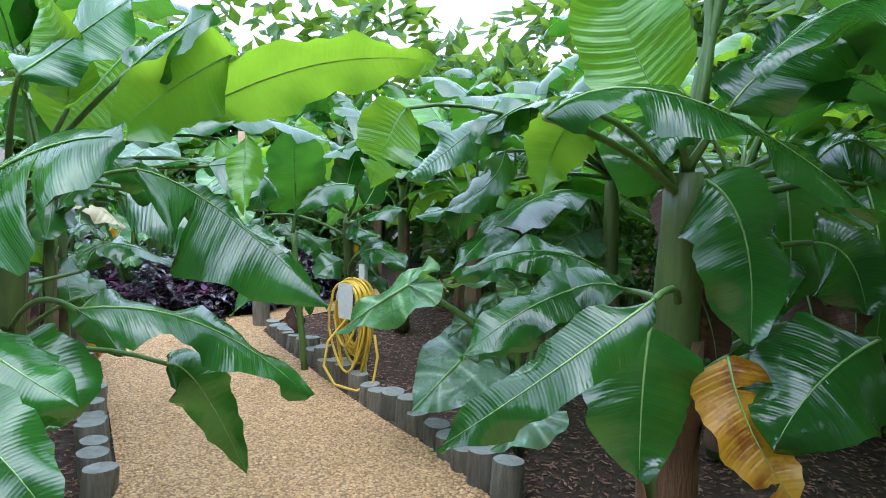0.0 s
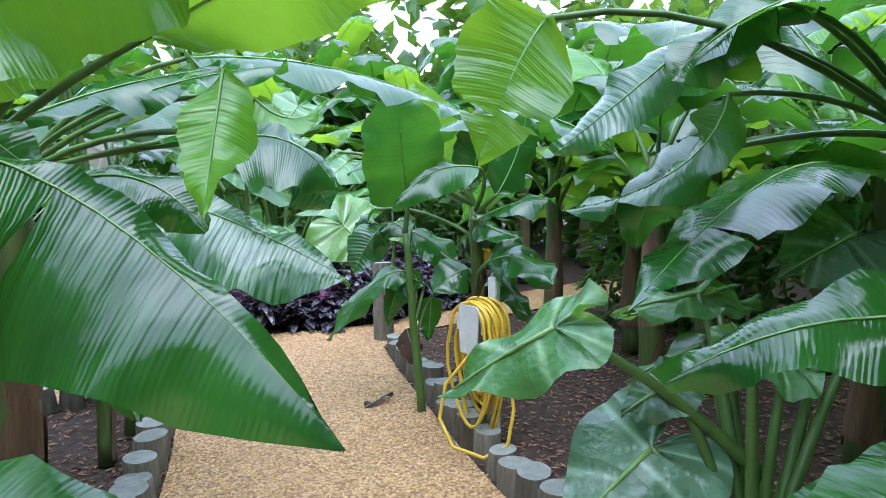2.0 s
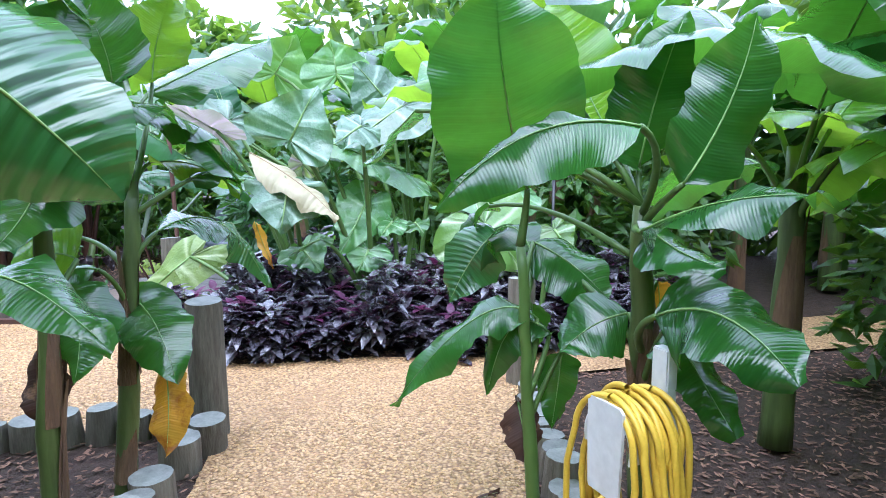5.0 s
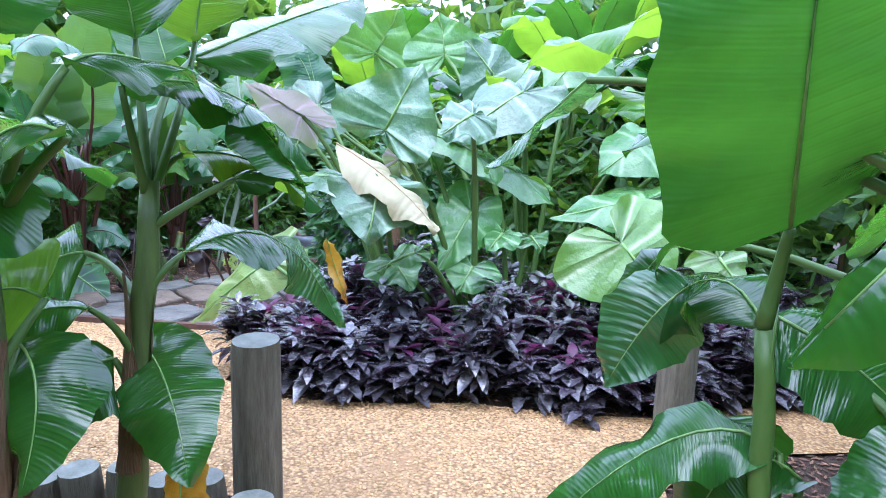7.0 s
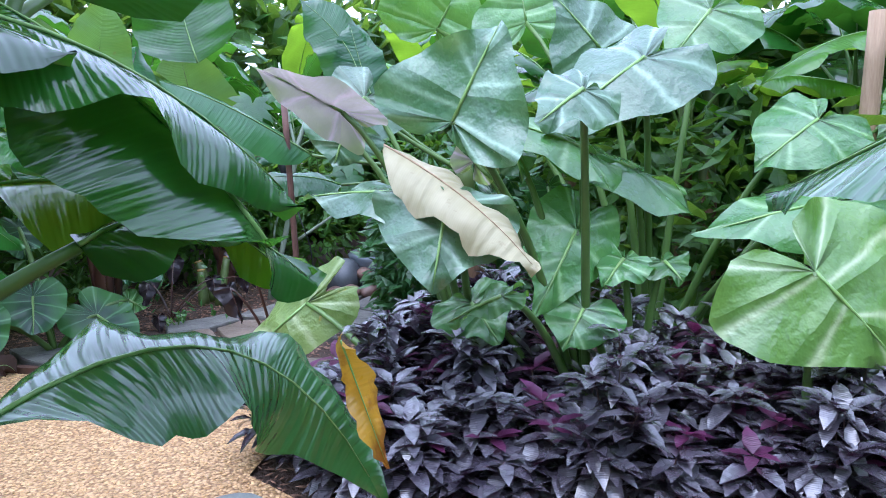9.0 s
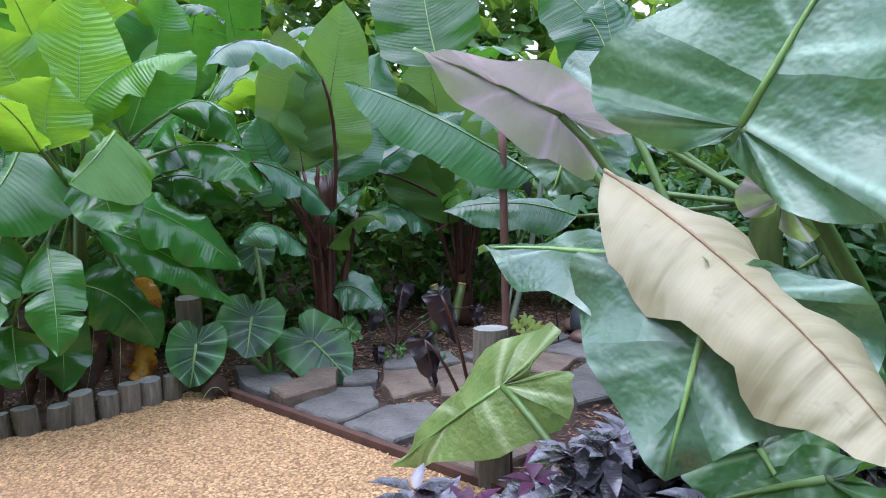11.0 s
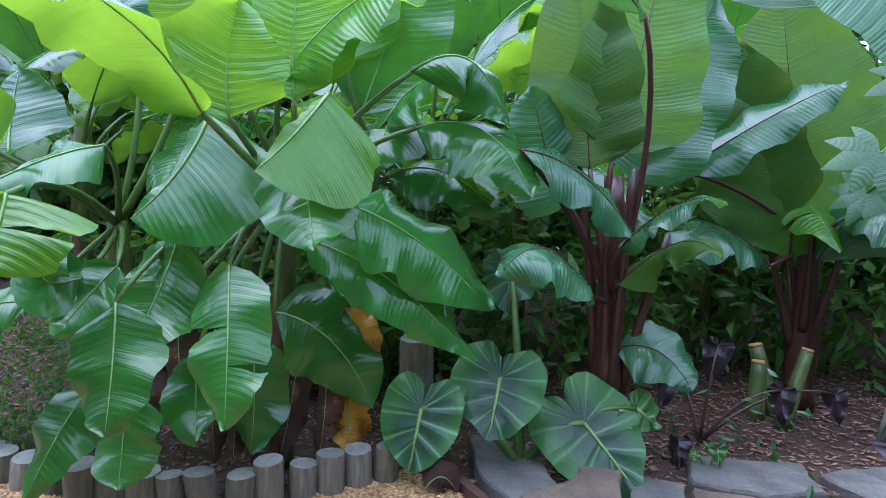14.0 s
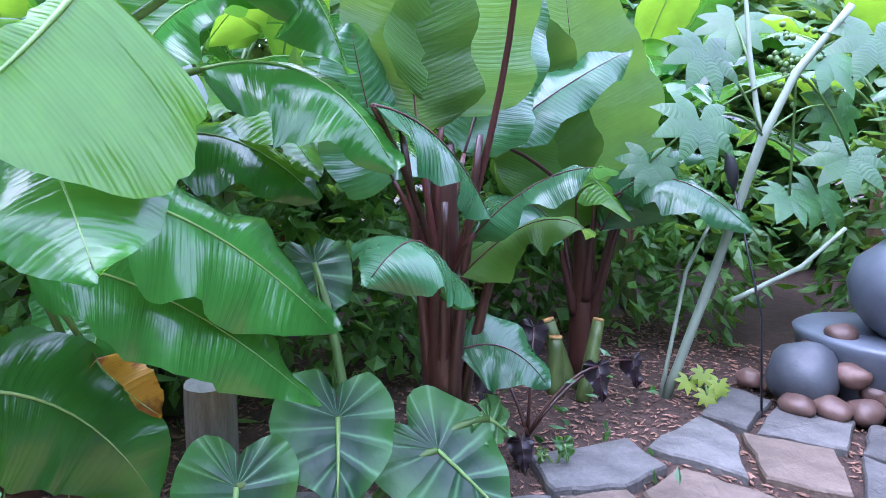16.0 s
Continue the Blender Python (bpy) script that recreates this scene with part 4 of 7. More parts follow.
banana_leaf(far_west_banana, (-5.83, 3.35, 0.94), (-5.77, 3.30, 0.87), (-5.69, 3.20, 0.71), 0.26, (0.78, 0.01, 0.63), BANANA_FRESH, fold=0.5, root=(-6.25, 3.10, 1.04), seed=1033)

third_west_banana = thing("banana_plant", (-6.75, 4.00, 0.00), "tall green banana plant with broad arching leaves", "banana plant", "banana plants")
stem(third_west_banana, (-6.75, 4.00, 0.00), (-6.70, 4.10, 1.50), 0.08, 0.048, seed=1034)
banana_leaf(third_west_banana, (-6.62, 4.06, 1.55), (-6.58, 4.27, 2.06), (-6.52, 4.34, 2.39), 0.53, (-0.98, -0.01, 0.21), BANANA_FRESH, fold=0.4, root=(-6.70, 4.09, 1.42), seed=1035)
banana_leaf(third_west_banana, (-6.54, 4.01, 1.77), (-6.64, 4.06, 2.14), (-6.52, 3.97, 2.39), 0.50, (-0.98, -0.01, 0.21), BANANA_YOUNG, fold=0.4, root=(-6.70, 4.09, 1.42), seed=1036)
banana_leaf(third_west_banana, (-6.41, 4.22, 1.51), (-6.34, 4.33, 1.70), (-6.24, 4.54, 1.70), 0.37, (0.42, 0.00, 0.91), BANANA_FRESH, fold=0.8, root=(-6.70, 4.09, 1.42), seed=1037)
banana_leaf(third_west_banana, (-6.49, 4.08, 1.36), (-6.43, 4.34, 1.65), (-6.28, 4.12, 1.27), 0.41, (0.67, 0.01, 0.74), BANANA_FRESH, fold=0.8, root=(-6.70, 4.09, 1.42), seed=1038)
banana_leaf(third_west_banana, (-6.58, 4.19, 1.27), (-6.50, 4.46, 1.41), (-6.37, 4.71, 1.12), 0.39, (0.55, 0.00, 0.83), BANANA_FRESH, fold=0.8, root=(-6.70, 4.09, 1.42), seed=1039)
banana_leaf(third_west_banana, (-6.66, 4.04, 1.10), (-6.53, 4.15, 0.87), (-6.39, 4.02, 0.55), 0.40, (0.93, 0.01, 0.36), BANANA_FRESH, fold=0.5, root=(-6.70, 4.09, 1.42), seed=1040)

bronze_banana = thing("banana_plant", (-6.57, 5.25, 0.00), "bronze-stemmed banana plant with olive red-ribbed leaves", "banana plant")
stem(bronze_banana, (-6.57, 5.25, 0.00), (-6.60, 5.23, 1.30), 0.085, 0.045, STEM_RED, husk=False, seed=1041)
banana_leaf(bronze_banana, (-6.55, 5.11, 1.33), (-6.56, 5.09, 1.56), (-6.51, 4.99, 2.24), 0.50, (-0.98, -0.01, 0.21), BANANA_RED, fold=0.35, root=(-6.59, 5.25, 0.72), rib=RIB_RED, seed=1042)
banana_leaf(bronze_banana, (-6.56, 5.21, 1.40), (-6.57, 5.28, 1.66), (-6.54, 5.41, 2.43), 0.59, (-0.98, -0.01, 0.21), BANANA_RED, fold=0.35, root=(-6.59, 5.25, 0.72), rib=RIB_RED, seed=1043)
banana_leaf(bronze_banana, (-6.02, 5.19, 1.86), (-5.64, 4.78, 2.16), (-5.60, 4.57, 1.82), 0.38, (0.29, 0.00, 0.96), BANANA_DULL, fold=0.95, root=(-6.59, 5.25, 0.72), rib=RIB_RED, seed=1044)
banana_leaf(bronze_banana, (-6.05, 4.78, 1.39), (-6.13, 5.04, 1.37), (-6.27, 5.27, 1.04), 0.32, (0.55, 0.00, 0.83), BANANA_DULL, fold=0.8, root=(-6.59, 5.25, 0.72), rib=RIB_RED, seed=1045)
banana_leaf(bronze_banana, (-6.26, 5.20, 1.01), (-6.09, 5.36, 1.27), (-5.89, 5.47, 1.23), 0.24, (0.42, 0.00, 0.91), BANANA_DULL, fold=0.8, root=(-6.59, 5.25, 0.72), rib=RIB_RED, seed=1046)
banana_leaf(bronze_banana, (-6.24, 5.07, 0.83), (-5.85, 4.86, 1.19), (-5.89, 4.71, 0.94), 0.40, (0.42, 0.00, 0.91), BANANA_DULL, fold=1.1, root=(-6.59, 5.25, 0.72), rib=RIB_RED, seed=1047)
banana_leaf(bronze_banana, (-6.44, 5.24, 0.83), (-6.28, 5.47, 1.16), (-6.06, 5.53, 1.01), 0.27, (0.42, 0.00, 0.91), BANANA_RED, fold=0.9, root=(-6.59, 5.25, 0.72), rib=RIB_RED, seed=1048)
banana_leaf(bronze_banana, (-6.50, 5.26, 0.53), (-6.42, 5.44, 0.63), (-6.29, 5.54, 0.42), 0.34, (0.67, 0.01, 0.74), BANANA_DULL, fold=0.6, root=(-6.59, 5.25, 0.72), rib=RIB_RED, seed=1049)
banana_leaf(bronze_banana, (-6.60, 5.32, 1.27), (-6.76, 5.54, 1.73), (-6.92, 5.72, 2.18), 0.53, (0.78, 0.01, 0.63), BANANA_DULL, fold=0.5, root=(-6.59, 5.25, 0.72), rib=RIB_RED, seed=1050)
banana_leaf(bronze_banana, (-6.58, 5.03, 1.17), (-6.50, 4.92, 1.31), (-6.44, 4.83, 1.67), 0.43, (0.78, 0.01, 0.63), BANANA_DULL, fold=0.5, root=(-6.59, 5.25, 0.72), rib=RIB_RED, seed=1051)

second_bronze_banana = thing("banana_plant", (-7.35, 6.50, 0.00), "bronze-stemmed banana plant with cut leaf bases", "banana plant")
stem(second_bronze_banana, (-7.35, 6.50, 0.00), (-7.40, 6.50, 1.00), 0.09, 0.054, STEM_RED, husk=False, seed=1052)
banana_leaf(second_bronze_banana, (-7.27, 6.34, 0.87), (-7.24, 6.33, 1.46), (-7.24, 6.15, 2.28), 1.02, (-0.98, -0.01, 0.21), BANANA_RED, fold=0.3, root=(-7.40, 6.50, 0.95), rib=RIB_RED, seed=1053)
banana_leaf(second_bronze_banana, (-7.28, 6.24, 0.99), (-7.24, 5.98, 1.51), (-7.21, 5.87, 2.06), 0.64, (-0.98, -0.01, 0.21), BANANA_RED, fold=0.4, root=(-7.40, 6.50, 0.95), rib=RIB_RED, seed=1054)
banana_leaf(second_bronze_banana, (-6.96, 5.63, 1.33), (-6.96, 6.04, 1.64), (-6.95, 6.39, 1.79), 0.30, (0.61, 0.00, 0.79), BANANA_DULL, fold=0.6, root=(-7.40, 6.50, 0.95), rib=RIB_RED, seed=1055)
banana_leaf(second_bronze_banana, (-7.17, 6.44, 0.88), (-7.04, 6.65, 1.45), (-6.82, 6.78, 1.27), 0.49, (0.42, 0.00, 0.91), BANANA_DULL, fold=0.8, root=(-7.40, 6.50, 0.95), rib=RIB_RED, seed=1056)
banana_leaf(second_bronze_banana, (-7.16, 6.19, 0.84), (-7.00, 5.81, 1.22), (-6.76, 5.55, 0.89), 0.45, (0.42, 0.00, 0.91), BANANA_DULL, fold=0.8, root=(-7.40, 6.50, 0.95), rib=RIB_RED, seed=1057)
banana_leaf(second_bronze_banana, (-7.06, 6.47, 1.09), (-6.83, 6.58, 1.31), (-6.47, 6.75, 0.94), 0.41, (0.36, -0.18, 0.92), BANANA_DULL, fold=0.9, root=(-7.40, 6.50, 0.95), rib=RIB_RED, seed=1058)

def leaf_bases(plant, x, y, low, high, reach, seed):
    """Dark red leaf bases fanning out of the stem."""
    rnd = random.Random(seed)
    for k in range(6):
        a = 2.4 * k + rnd.uniform(-0.3, 0.3)
        out = V((math.cos(a), math.sin(a), 0)) * reach * rnd.uniform(0.7, 1.2)
        z0, z1 = low + 0.03 * k, high * rnd.uniform(0.75, 1.05)
        foot = V((x, y, z0)) + out * 0.25
        vs, fs = tube(bez(foot, V((x, y, 0.55 * z1)) + out * 0.45, V((x, y, z1)) + out, 9), [0.032 - 0.0024 * i for i in range(9)], 9, flat=0.8)
        link_mesh("leaf_base", vs, fs, STEM_RED, plant)


leaf_bases(bronze_banana, -6.58, 5.25, 0.12, 1.35, 0.20, 5)
leaf_bases(second_bronze_banana, -7.37, 6.50, 0.30, 1.15, 0.24, 6)

glaucous_banana = thing("banana_plant", (-4.35, 6.90, 0.00), "tall banana plant with long bluish leaves", "banana plant")
stem(glaucous_banana, (-4.35, 6.90, 0.00), (-4.30, 6.70, 1.25), 0.09, 0.054, seed=1059)
banana_leaf(glaucous_banana, (-4.75, 5.93, 1.31), (-4.71, 5.41, 1.61), (-4.79, 5.13, 1.68), 0.35, (0.91, 0.01, 0.40), BANANA_DULL, fold=0.35, root=(-4.30, 6.71, 1.19), tears=0, skew=0.1, wave=0.008, seed=1060)
banana_leaf(glaucous_banana, (-4.78, 6.14, 1.13), (-4.81, 5.87, 1.24), (-4.93, 5.57, 1.16), 0.28, (0.67, 0.01, 0.74), BANANA_DULL, fold=0.6, root=(-4.30, 6.71, 1.19), skew=0.4, wave=0.012, seed=1061)
banana_leaf(glaucous_banana, (-4.69, 6.26, 1.60), (-4.72, 6.30, 1.95), (-4.90, 5.99, 2.20), 0.40, (0.85, -0.38, 0.36), BANANA_DULL, fold=0.4, root=(-4.30, 6.71, 1.19), seed=1062)
banana_leaf(glaucous_banana, (-4.66, 6.33, 1.60), (-4.71, 6.27, 1.79), (-4.77, 6.24, 2.08), 0.34, (0.85, -0.38, 0.36), BANANA_DULL, fold=0.4, root=(-4.30, 6.71, 1.19), seed=1063)
banana_leaf(glaucous_banana, (-6.62, 6.07, 2.05), (-6.70, 5.99, 2.41), (-6.77, 5.98, 2.84), 0.79, (-0.89, 0.41, 0.21), fold=0.4, seed=1064)

elephant_ear = thing("elephant_ear", (-3.75, 6.25, 0.00), "giant elephant ear with huge heart-shaped leaves", "elephant ear", "elephant ears")
ear_leaf(elephant_ear, (-4.02, 5.66, 1.50), (-3.93, 5.17, 1.69), 0.28, (-0.75, 0.25, 0.61), TARO_UNDER, cup=0.35, root=(-3.75, 6.25, 0.00), wave=0.025, label="mauve pale-veined leaf underside", seed=1065)
ear_leaf(elephant_ear, (-3.36, 5.51, 1.16), (-3.85, 5.30, 1.18), 0.30, (0.48, -0.19, 0.85), TARO_BLUE, cup=0.35, root=(-3.75, 6.25, 0.00), wave=0.02, seed=1066)
ear_leaf(elephant_ear, (-3.17, 5.51, 1.13), (-3.09, 5.36, 0.85), 0.55, (0.62, -0.54, 0.57), TARO_BLUE, cup=0.35, root=(-3.75, 6.25, 0.00), lobe=0.3, wave=0.03, seed=1067)
ear_leaf(elephant_ear, (-4.21, 5.79, 1.41), (-4.22, 5.73, 1.25), 0.41, (0.71, -0.31, 0.63), TARO_BLUE, cup=0.2, root=(-3.75, 6.25, 0.00), seed=1068)
ear_leaf(elephant_ear, (-4.27, 5.97, 1.60), (-4.31, 5.68, 1.35), 0.49, (0.71, -0.31, 0.63), TARO_BLUE, cup=0.2, root=(-3.75, 6.25, 0.00), seed=1069)
ear_leaf(elephant_ear, (-4.30, 5.59, 0.57), (-4.68, 5.23, 0.16), 0.42, (0.52, -0.45, 0.73), TARO_SICK, cup=0.3, root=(-3.60, 5.75, 0.10), wave=0.02, stalk_bend=0.15, label="yellowing mottled leaf", seed=1070)

second_elephant_ear = thing("elephant_ear", (-3.15, 6.35, 0.00), "giant elephant ear with upright bluish leaves", "elephant ear", "elephant ears")
ear_leaf(second_elephant_ear, (-3.28, 5.65, 1.42), (-3.15, 5.77, 1.79), 0.61, (0.62, -0.54, 0.57), TARO_BLUE, cup=-0.25, root=(-3.15, 6.35, 0.00), lobe=0.25, wave=0.04, seed=1071)
ear_leaf(second_elephant_ear, (-3.15, 6.28, 1.32), (-3.44, 5.94, 1.51), 0.34, (0.51, -0.21, 0.84), TARO, cup=0.3, root=(-3.15, 6.35, 0.00), seed=1072)
ear_leaf(second_elephant_ear, (-2.83, 5.83, 1.51), (-2.85, 5.61, 1.40), 0.29, (0.62, -0.26, 0.74), TARO_BLUE, cup=0.3, root=(-3.15, 6.35, 0.00), seed=1073)
ear_leaf(second_elephant_ear, (-3.53, 6.02, 1.27), (-3.48, 6.09, 1.45), 0.24, (-0.78, 0.59, 0.18), TARO_UNDER, cup=0.4, root=(-3.15, 6.35, 0.00), seed=1074)
ear_leaf(second_elephant_ear, (-3.17, 6.28, 0.96), (-3.15, 5.99, 0.64), 0.42, (0.74, -0.43, 0.52), TARO, cup=0.25, root=(-3.15, 6.35, 0.00), lobe=0.5, wave=0.02, seed=1075)
ear_leaf(second_elephant_ear, (-3.14, 5.76, 0.76), (-3.31, 5.60, 0.66), 0.16, (0.39, -0.15, 0.91), TARO, cup=0.2, root=(-3.15, 6.35, 0.00), seed=1076)
ear_leaf(second_elephant_ear, (-3.39, 6.12, 1.32), (-3.32, 6.11, 1.18), 0.24, (0.71, -0.31, 0.63), TARO_BLUE, cup=0.2, root=(-3.15, 6.35, 0.00), seed=1077)
ear_leaf(second_elephant_ear, (-3.48, 6.09, 1.12), (-3.50, 6.04, 1.09), 0.26, (0.62, -0.26, 0.74), TARO_BLUE, cup=0.2, root=(-3.15, 6.35, 0.00), seed=1078)
ear_leaf(second_elephant_ear, (-3.41, 6.39, 1.14), (-3.35, 6.35, 1.01), 0.25, (0.71, -0.31, 0.63), TARO_DARK, cup=0.2, root=(-3.15, 6.35, 0.00), seed=1079)
banana_leaf(second_elephant_ear, (-3.48, 5.48, 1.34), (-3.03, 5.56, 1.14), (-2.82, 5.58, 0.92), 0.29, (0.78, -0.11, 0.61), CREAM, fold=1.0, rib=PALE_WOOD, tears=0, wave=0.03, label="faded cream rolled-up leaf", seed=1080)

third_elephant_ear = thing("elephant_ear", (-3.20, 7.00, 0.00), "tall elephant ear clump with many upright stalks", "elephant ear", "elephant ears")
ear_leaf(third_elephant_ear, (-3.02, 6.55, 1.70), (-3.22, 6.10, 1.40), 0.56, (0.42, -0.50, 0.76), TARO_BLUE, cup=0.3, root=(-3.20, 7.00, 0.00), seed=1081)
ear_leaf(third_elephant_ear, (-3.11, 6.64, 1.22), (-3.61, 6.13, 1.52), 0.44, (0.32, -0.23, 0.92), TARO, cup=0.3, root=(-3.20, 7.00, 0.00), seed=1082)
ear_leaf(third_elephant_ear, (-2.41, 7.10, 1.07), (-2.79, 6.61, 0.98), 0.52, (0.34, -0.40, 0.85), TARO, cup=0.3, root=(-3.20, 7.00, 0.00), seed=1083)
ear_leaf(third_elephant_ear, (-2.56, 7.31, 1.43), (-2.71, 7.00, 1.23), 0.52, (0.42, -0.50, 0.76), TARO, cup=0.3, root=(-3.20, 7.00, 0.00), seed=1084)
ear_leaf(third_elephant_ear, (-2.09, 8.03, 1.59), (-2.38, 7.59, 1.39), 0.68, (0.42, -0.50, 0.76), TARO, cup=0.3, root=(-3.20, 7.00, 0.00), seed=1085)
ear_leaf(third_elephant_ear, (-3.51, 6.96, 1.83), (-3.64, 6.76, 2.11), 0.60, (0.53, -0.62, 0.58), TARO_BLUE, cup=0.2, root=(-3.20, 7.00, 0.00), seed=1086)
ear_leaf(third_elephant_ear, (-3.11, 7.35, 2.02), (-3.19, 7.09, 1.76), 0.56, (0.49, -0.57, 0.65), TARO, cup=0.2, root=(-3.20, 7.00, 0.00), seed=1087)
ear_leaf(third_elephant_ear, (-4.02, 6.96, 2.05), (-4.08, 6.96, 2.35), 0.64, (-0.64, 0.70, 0.30), TARO, cup=0.2, root=(-3.20, 7.00, 0.00), seed=1088)
ear_leaf(third_elephant_ear, (-4.56, 6.75, 2.07), (-4.38, 6.84, 2.40), 0.75, (-0.66, 0.73, 0.17), TARO, cup=0.2, root=(-3.20, 7.00, 0.00), seed=1089)

fourth_elephant_ear = thing("elephant_ear", (-2.30, 6.55, 0.00), "elephant ear with crinkled light green leaf", "elephant ear", "elephant ears")
ear_leaf(fourth_elephant_ear, (-2.30, 6.54, 0.85), (-2.00, 6.61, 0.54), 0.82, (0.39, -0.62, 0.68), TARO_PALE, cup=0.15, root=(-2.30, 6.55, 0.00), lobe=0.5, wave=0.03, label="crinkled light green leaf", seed=1090)
ear_leaf(fourth_elephant_ear, (-3.47, 5.93, 0.65), (-3.29, 5.92, 0.51), 0.39, (0.42, -0.50, 0.76), TARO, cup=0.2, root=(-3.30, 6.30, 0.00), seed=1091)
ear_leaf(fourth_elephant_ear, (-3.05, 6.17, 0.65), (-3.04, 6.02, 0.51), 0.37, (0.42, -0.50, 0.76), TARO, cup=0.2, root=(-3.00, 6.40, 0.00), seed=1092)
ear_leaf(fourth_elephant_ear, (-3.00, 6.39, 0.84), (-3.00, 6.24, 0.75), 0.27, (0.25, -0.31, 0.92), TARO, cup=0.2, root=(-3.00, 6.50, 0.00), seed=1093)
ear_leaf(fourth_elephant_ear, (-2.87, 6.50, 0.83), (-2.76, 6.46, 0.77), 0.27, (0.25, -0.31, 0.92), TARO, cup=0.2, root=(-3.00, 6.50, 0.00), seed=1094)
ear_leaf(fourth_elephant_ear, (-1.77, 6.53, 0.84), (-1.63, 6.49, 0.70), 0.33, (0.42, -0.50, 0.76), TARO_PALE, cup=0.2, root=(-1.90, 6.60, 0.00), seed=1095)

dark_taro = thing("taro_plant", (-6.38, 4.85, 0.00), "taro with dark green pale-veined heart leaves", "taro")
ear_leaf(dark_taro, (-6.17, 4.42, 0.33), (-6.06, 4.38, 0.10), 0.35, (0.85, -0.09, 0.51), TARO_DARK, cup=0.12, root=(-6.38, 4.85, 0.00), lobe=0.5, wave=0.012, shield=True, seed=1096)
ear_leaf(dark_taro, (-6.28, 4.74, 0.44), (-6.11, 4.70, 0.24), 0.41, (0.85, 0.06, 0.52), TARO_DARK, cup=0.12, root=(-6.38, 4.85, 0.00), lobe=0.55, wave=0.01, shield=True, seed=1097)
ear_leaf(dark_taro, (-6.33, 5.11, 0.24), (-6.14, 5.32, 0.03), 0.44, (0.83, 0.01, 0.56), TARO_DARK, cup=0.12, root=(-6.38, 4.85, 0.00), lobe=0.55, wave=0.012, shield=True, seed=1098)
ear_leaf(dark_taro, (-6.38, 5.34, 0.30), (-6.37, 5.44, 0.22), 0.19, (0.86, 0.01, 0.52), TARO, cup=0.12, root=(-6.38, 4.85, 0.00), shield=True, seed=1099)
ear_leaf(dark_taro, (-6.76, 4.78, 0.85), (-6.62, 4.78, 0.65), 0.28, (0.86, -0.25, 0.45), TARO_DARK, cup=0.2, root=(-6.38, 4.85, 0.00), shield=True, seed=1100)

black_taro = thing("black_taro", (-4.85, 5.72, 0.00), "small taro with drooping blackish purple leaves", "taro")
ear_leaf(black_taro, (-4.95, 5.56, 0.78), (-4.90, 5.62, 0.56), 0.14, (0.93, 0.01, 0.36), BLACK_TARO, cup=0.9, root=(-4.85, 5.72, 0.00), lobe=0.15, stalk=STEM_RED, rad=0.006, seed=1101)
ear_leaf(black_taro, (-4.98, 5.49, 0.57), (-4.91, 5.53, 0.36), 0.15, (0.93, 0.01, 0.36), BLACK_TARO, cup=0.9, root=(-4.83, 5.72, 0.00), lobe=0.15, stalk=STEM_RED, rad=0.006, seed=1102)

slender_banana = thing("banana_plant", (-0.98, 4.47, 0.00), "slender young banana plant beside the hose", "banana plant", "banana plants")
stem(slender_banana, (-0.98, 4.47, 0.00), (-1.07, 4.50, 1.00), 0.026, 0.017, STALK, husk=False, seed=1103)
banana_leaf(slender_banana, (-1.03, 4.56, 0.75), (-1.17, 4.45, 0.91), (-1.47, 4.33, 0.42), 0.19, (0.23, -0.34, 0.91), fold=0.7, root=(-1.03, 4.49, 0.55), seed=1104)
banana_leaf(slender_banana, (-1.10, 4.66, 0.96), (-1.26, 4.75, 1.20), (-1.48, 4.78, 0.73), 0.21, (0.31, -0.44, 0.84), fold=0.6, root=(-1.05, 4.49, 0.80), seed=1105)
banana_leaf(slender_banana, (-0.99, 4.58, 0.70), (-1.11, 4.48, 0.85), (-1.17, 4.47, 0.48), 0.19, (0.31, -0.44, 0.84), fold=0.7, root=(-1.02, 4.48, 0.50), seed=1106)
banana_leaf(slender_banana, (-1.08, 4.63, 1.00), (-0.93, 4.66, 0.94), (-0.82, 4.66, 0.82), 0.27, (0.38, -0.54, 0.75), fold=0.6, root=(-1.06, 4.50, 0.85), seed=1107)
banana_leaf(slender_banana, (-1.04, 4.48, 1.19), (-0.97, 4.14, 1.42), (-0.96, 4.09, 1.73), 0.44, (-0.57, 0.80, 0.20), fold=0.2, root=(-1.07, 4.50, 1.00), tears=0, seed=1108)
banana_leaf(slender_banana, (-0.56, 4.00, 1.35), (-0.74, 3.80, 1.40), (-0.86, 3.66, 1.18), 0.22, (0.40, -0.62, 0.66), fold=0.5, skew=0.25, wave=0.014, root=(-0.68, 4.50, 1.12), seed=1109)
banana_leaf(slender_banana, (-1.09, 4.64, 0.78), (-1.08, 4.63, 0.71), (-1.15, 4.56, 0.58), 0.16, (0.54, -0.76, 0.38), fold=0.4, root=(-1.02, 4.48, 0.50), seed=1110)
banana_leaf(slender_banana, (-0.95, 4.59, 0.64), (-0.95, 4.58, 0.56), (-0.96, 4.54, 0.38), 0.14, (0.54, -0.76, 0.38), fold=0.5, root=(-1.02, 4.48, 0.40), seed=1111)
banana_leaf(slender_banana, (-1.08, 4.53, 0.45), (-1.03, 4.46, 0.38), (-1.00, 4.49, 0.25), 0.14, (0.54, -0.76, 0.38), BANANA_DEAD, fold=0.8, root=(-1.01, 4.48, 0.30), label="withered brown leaf", seed=1112)

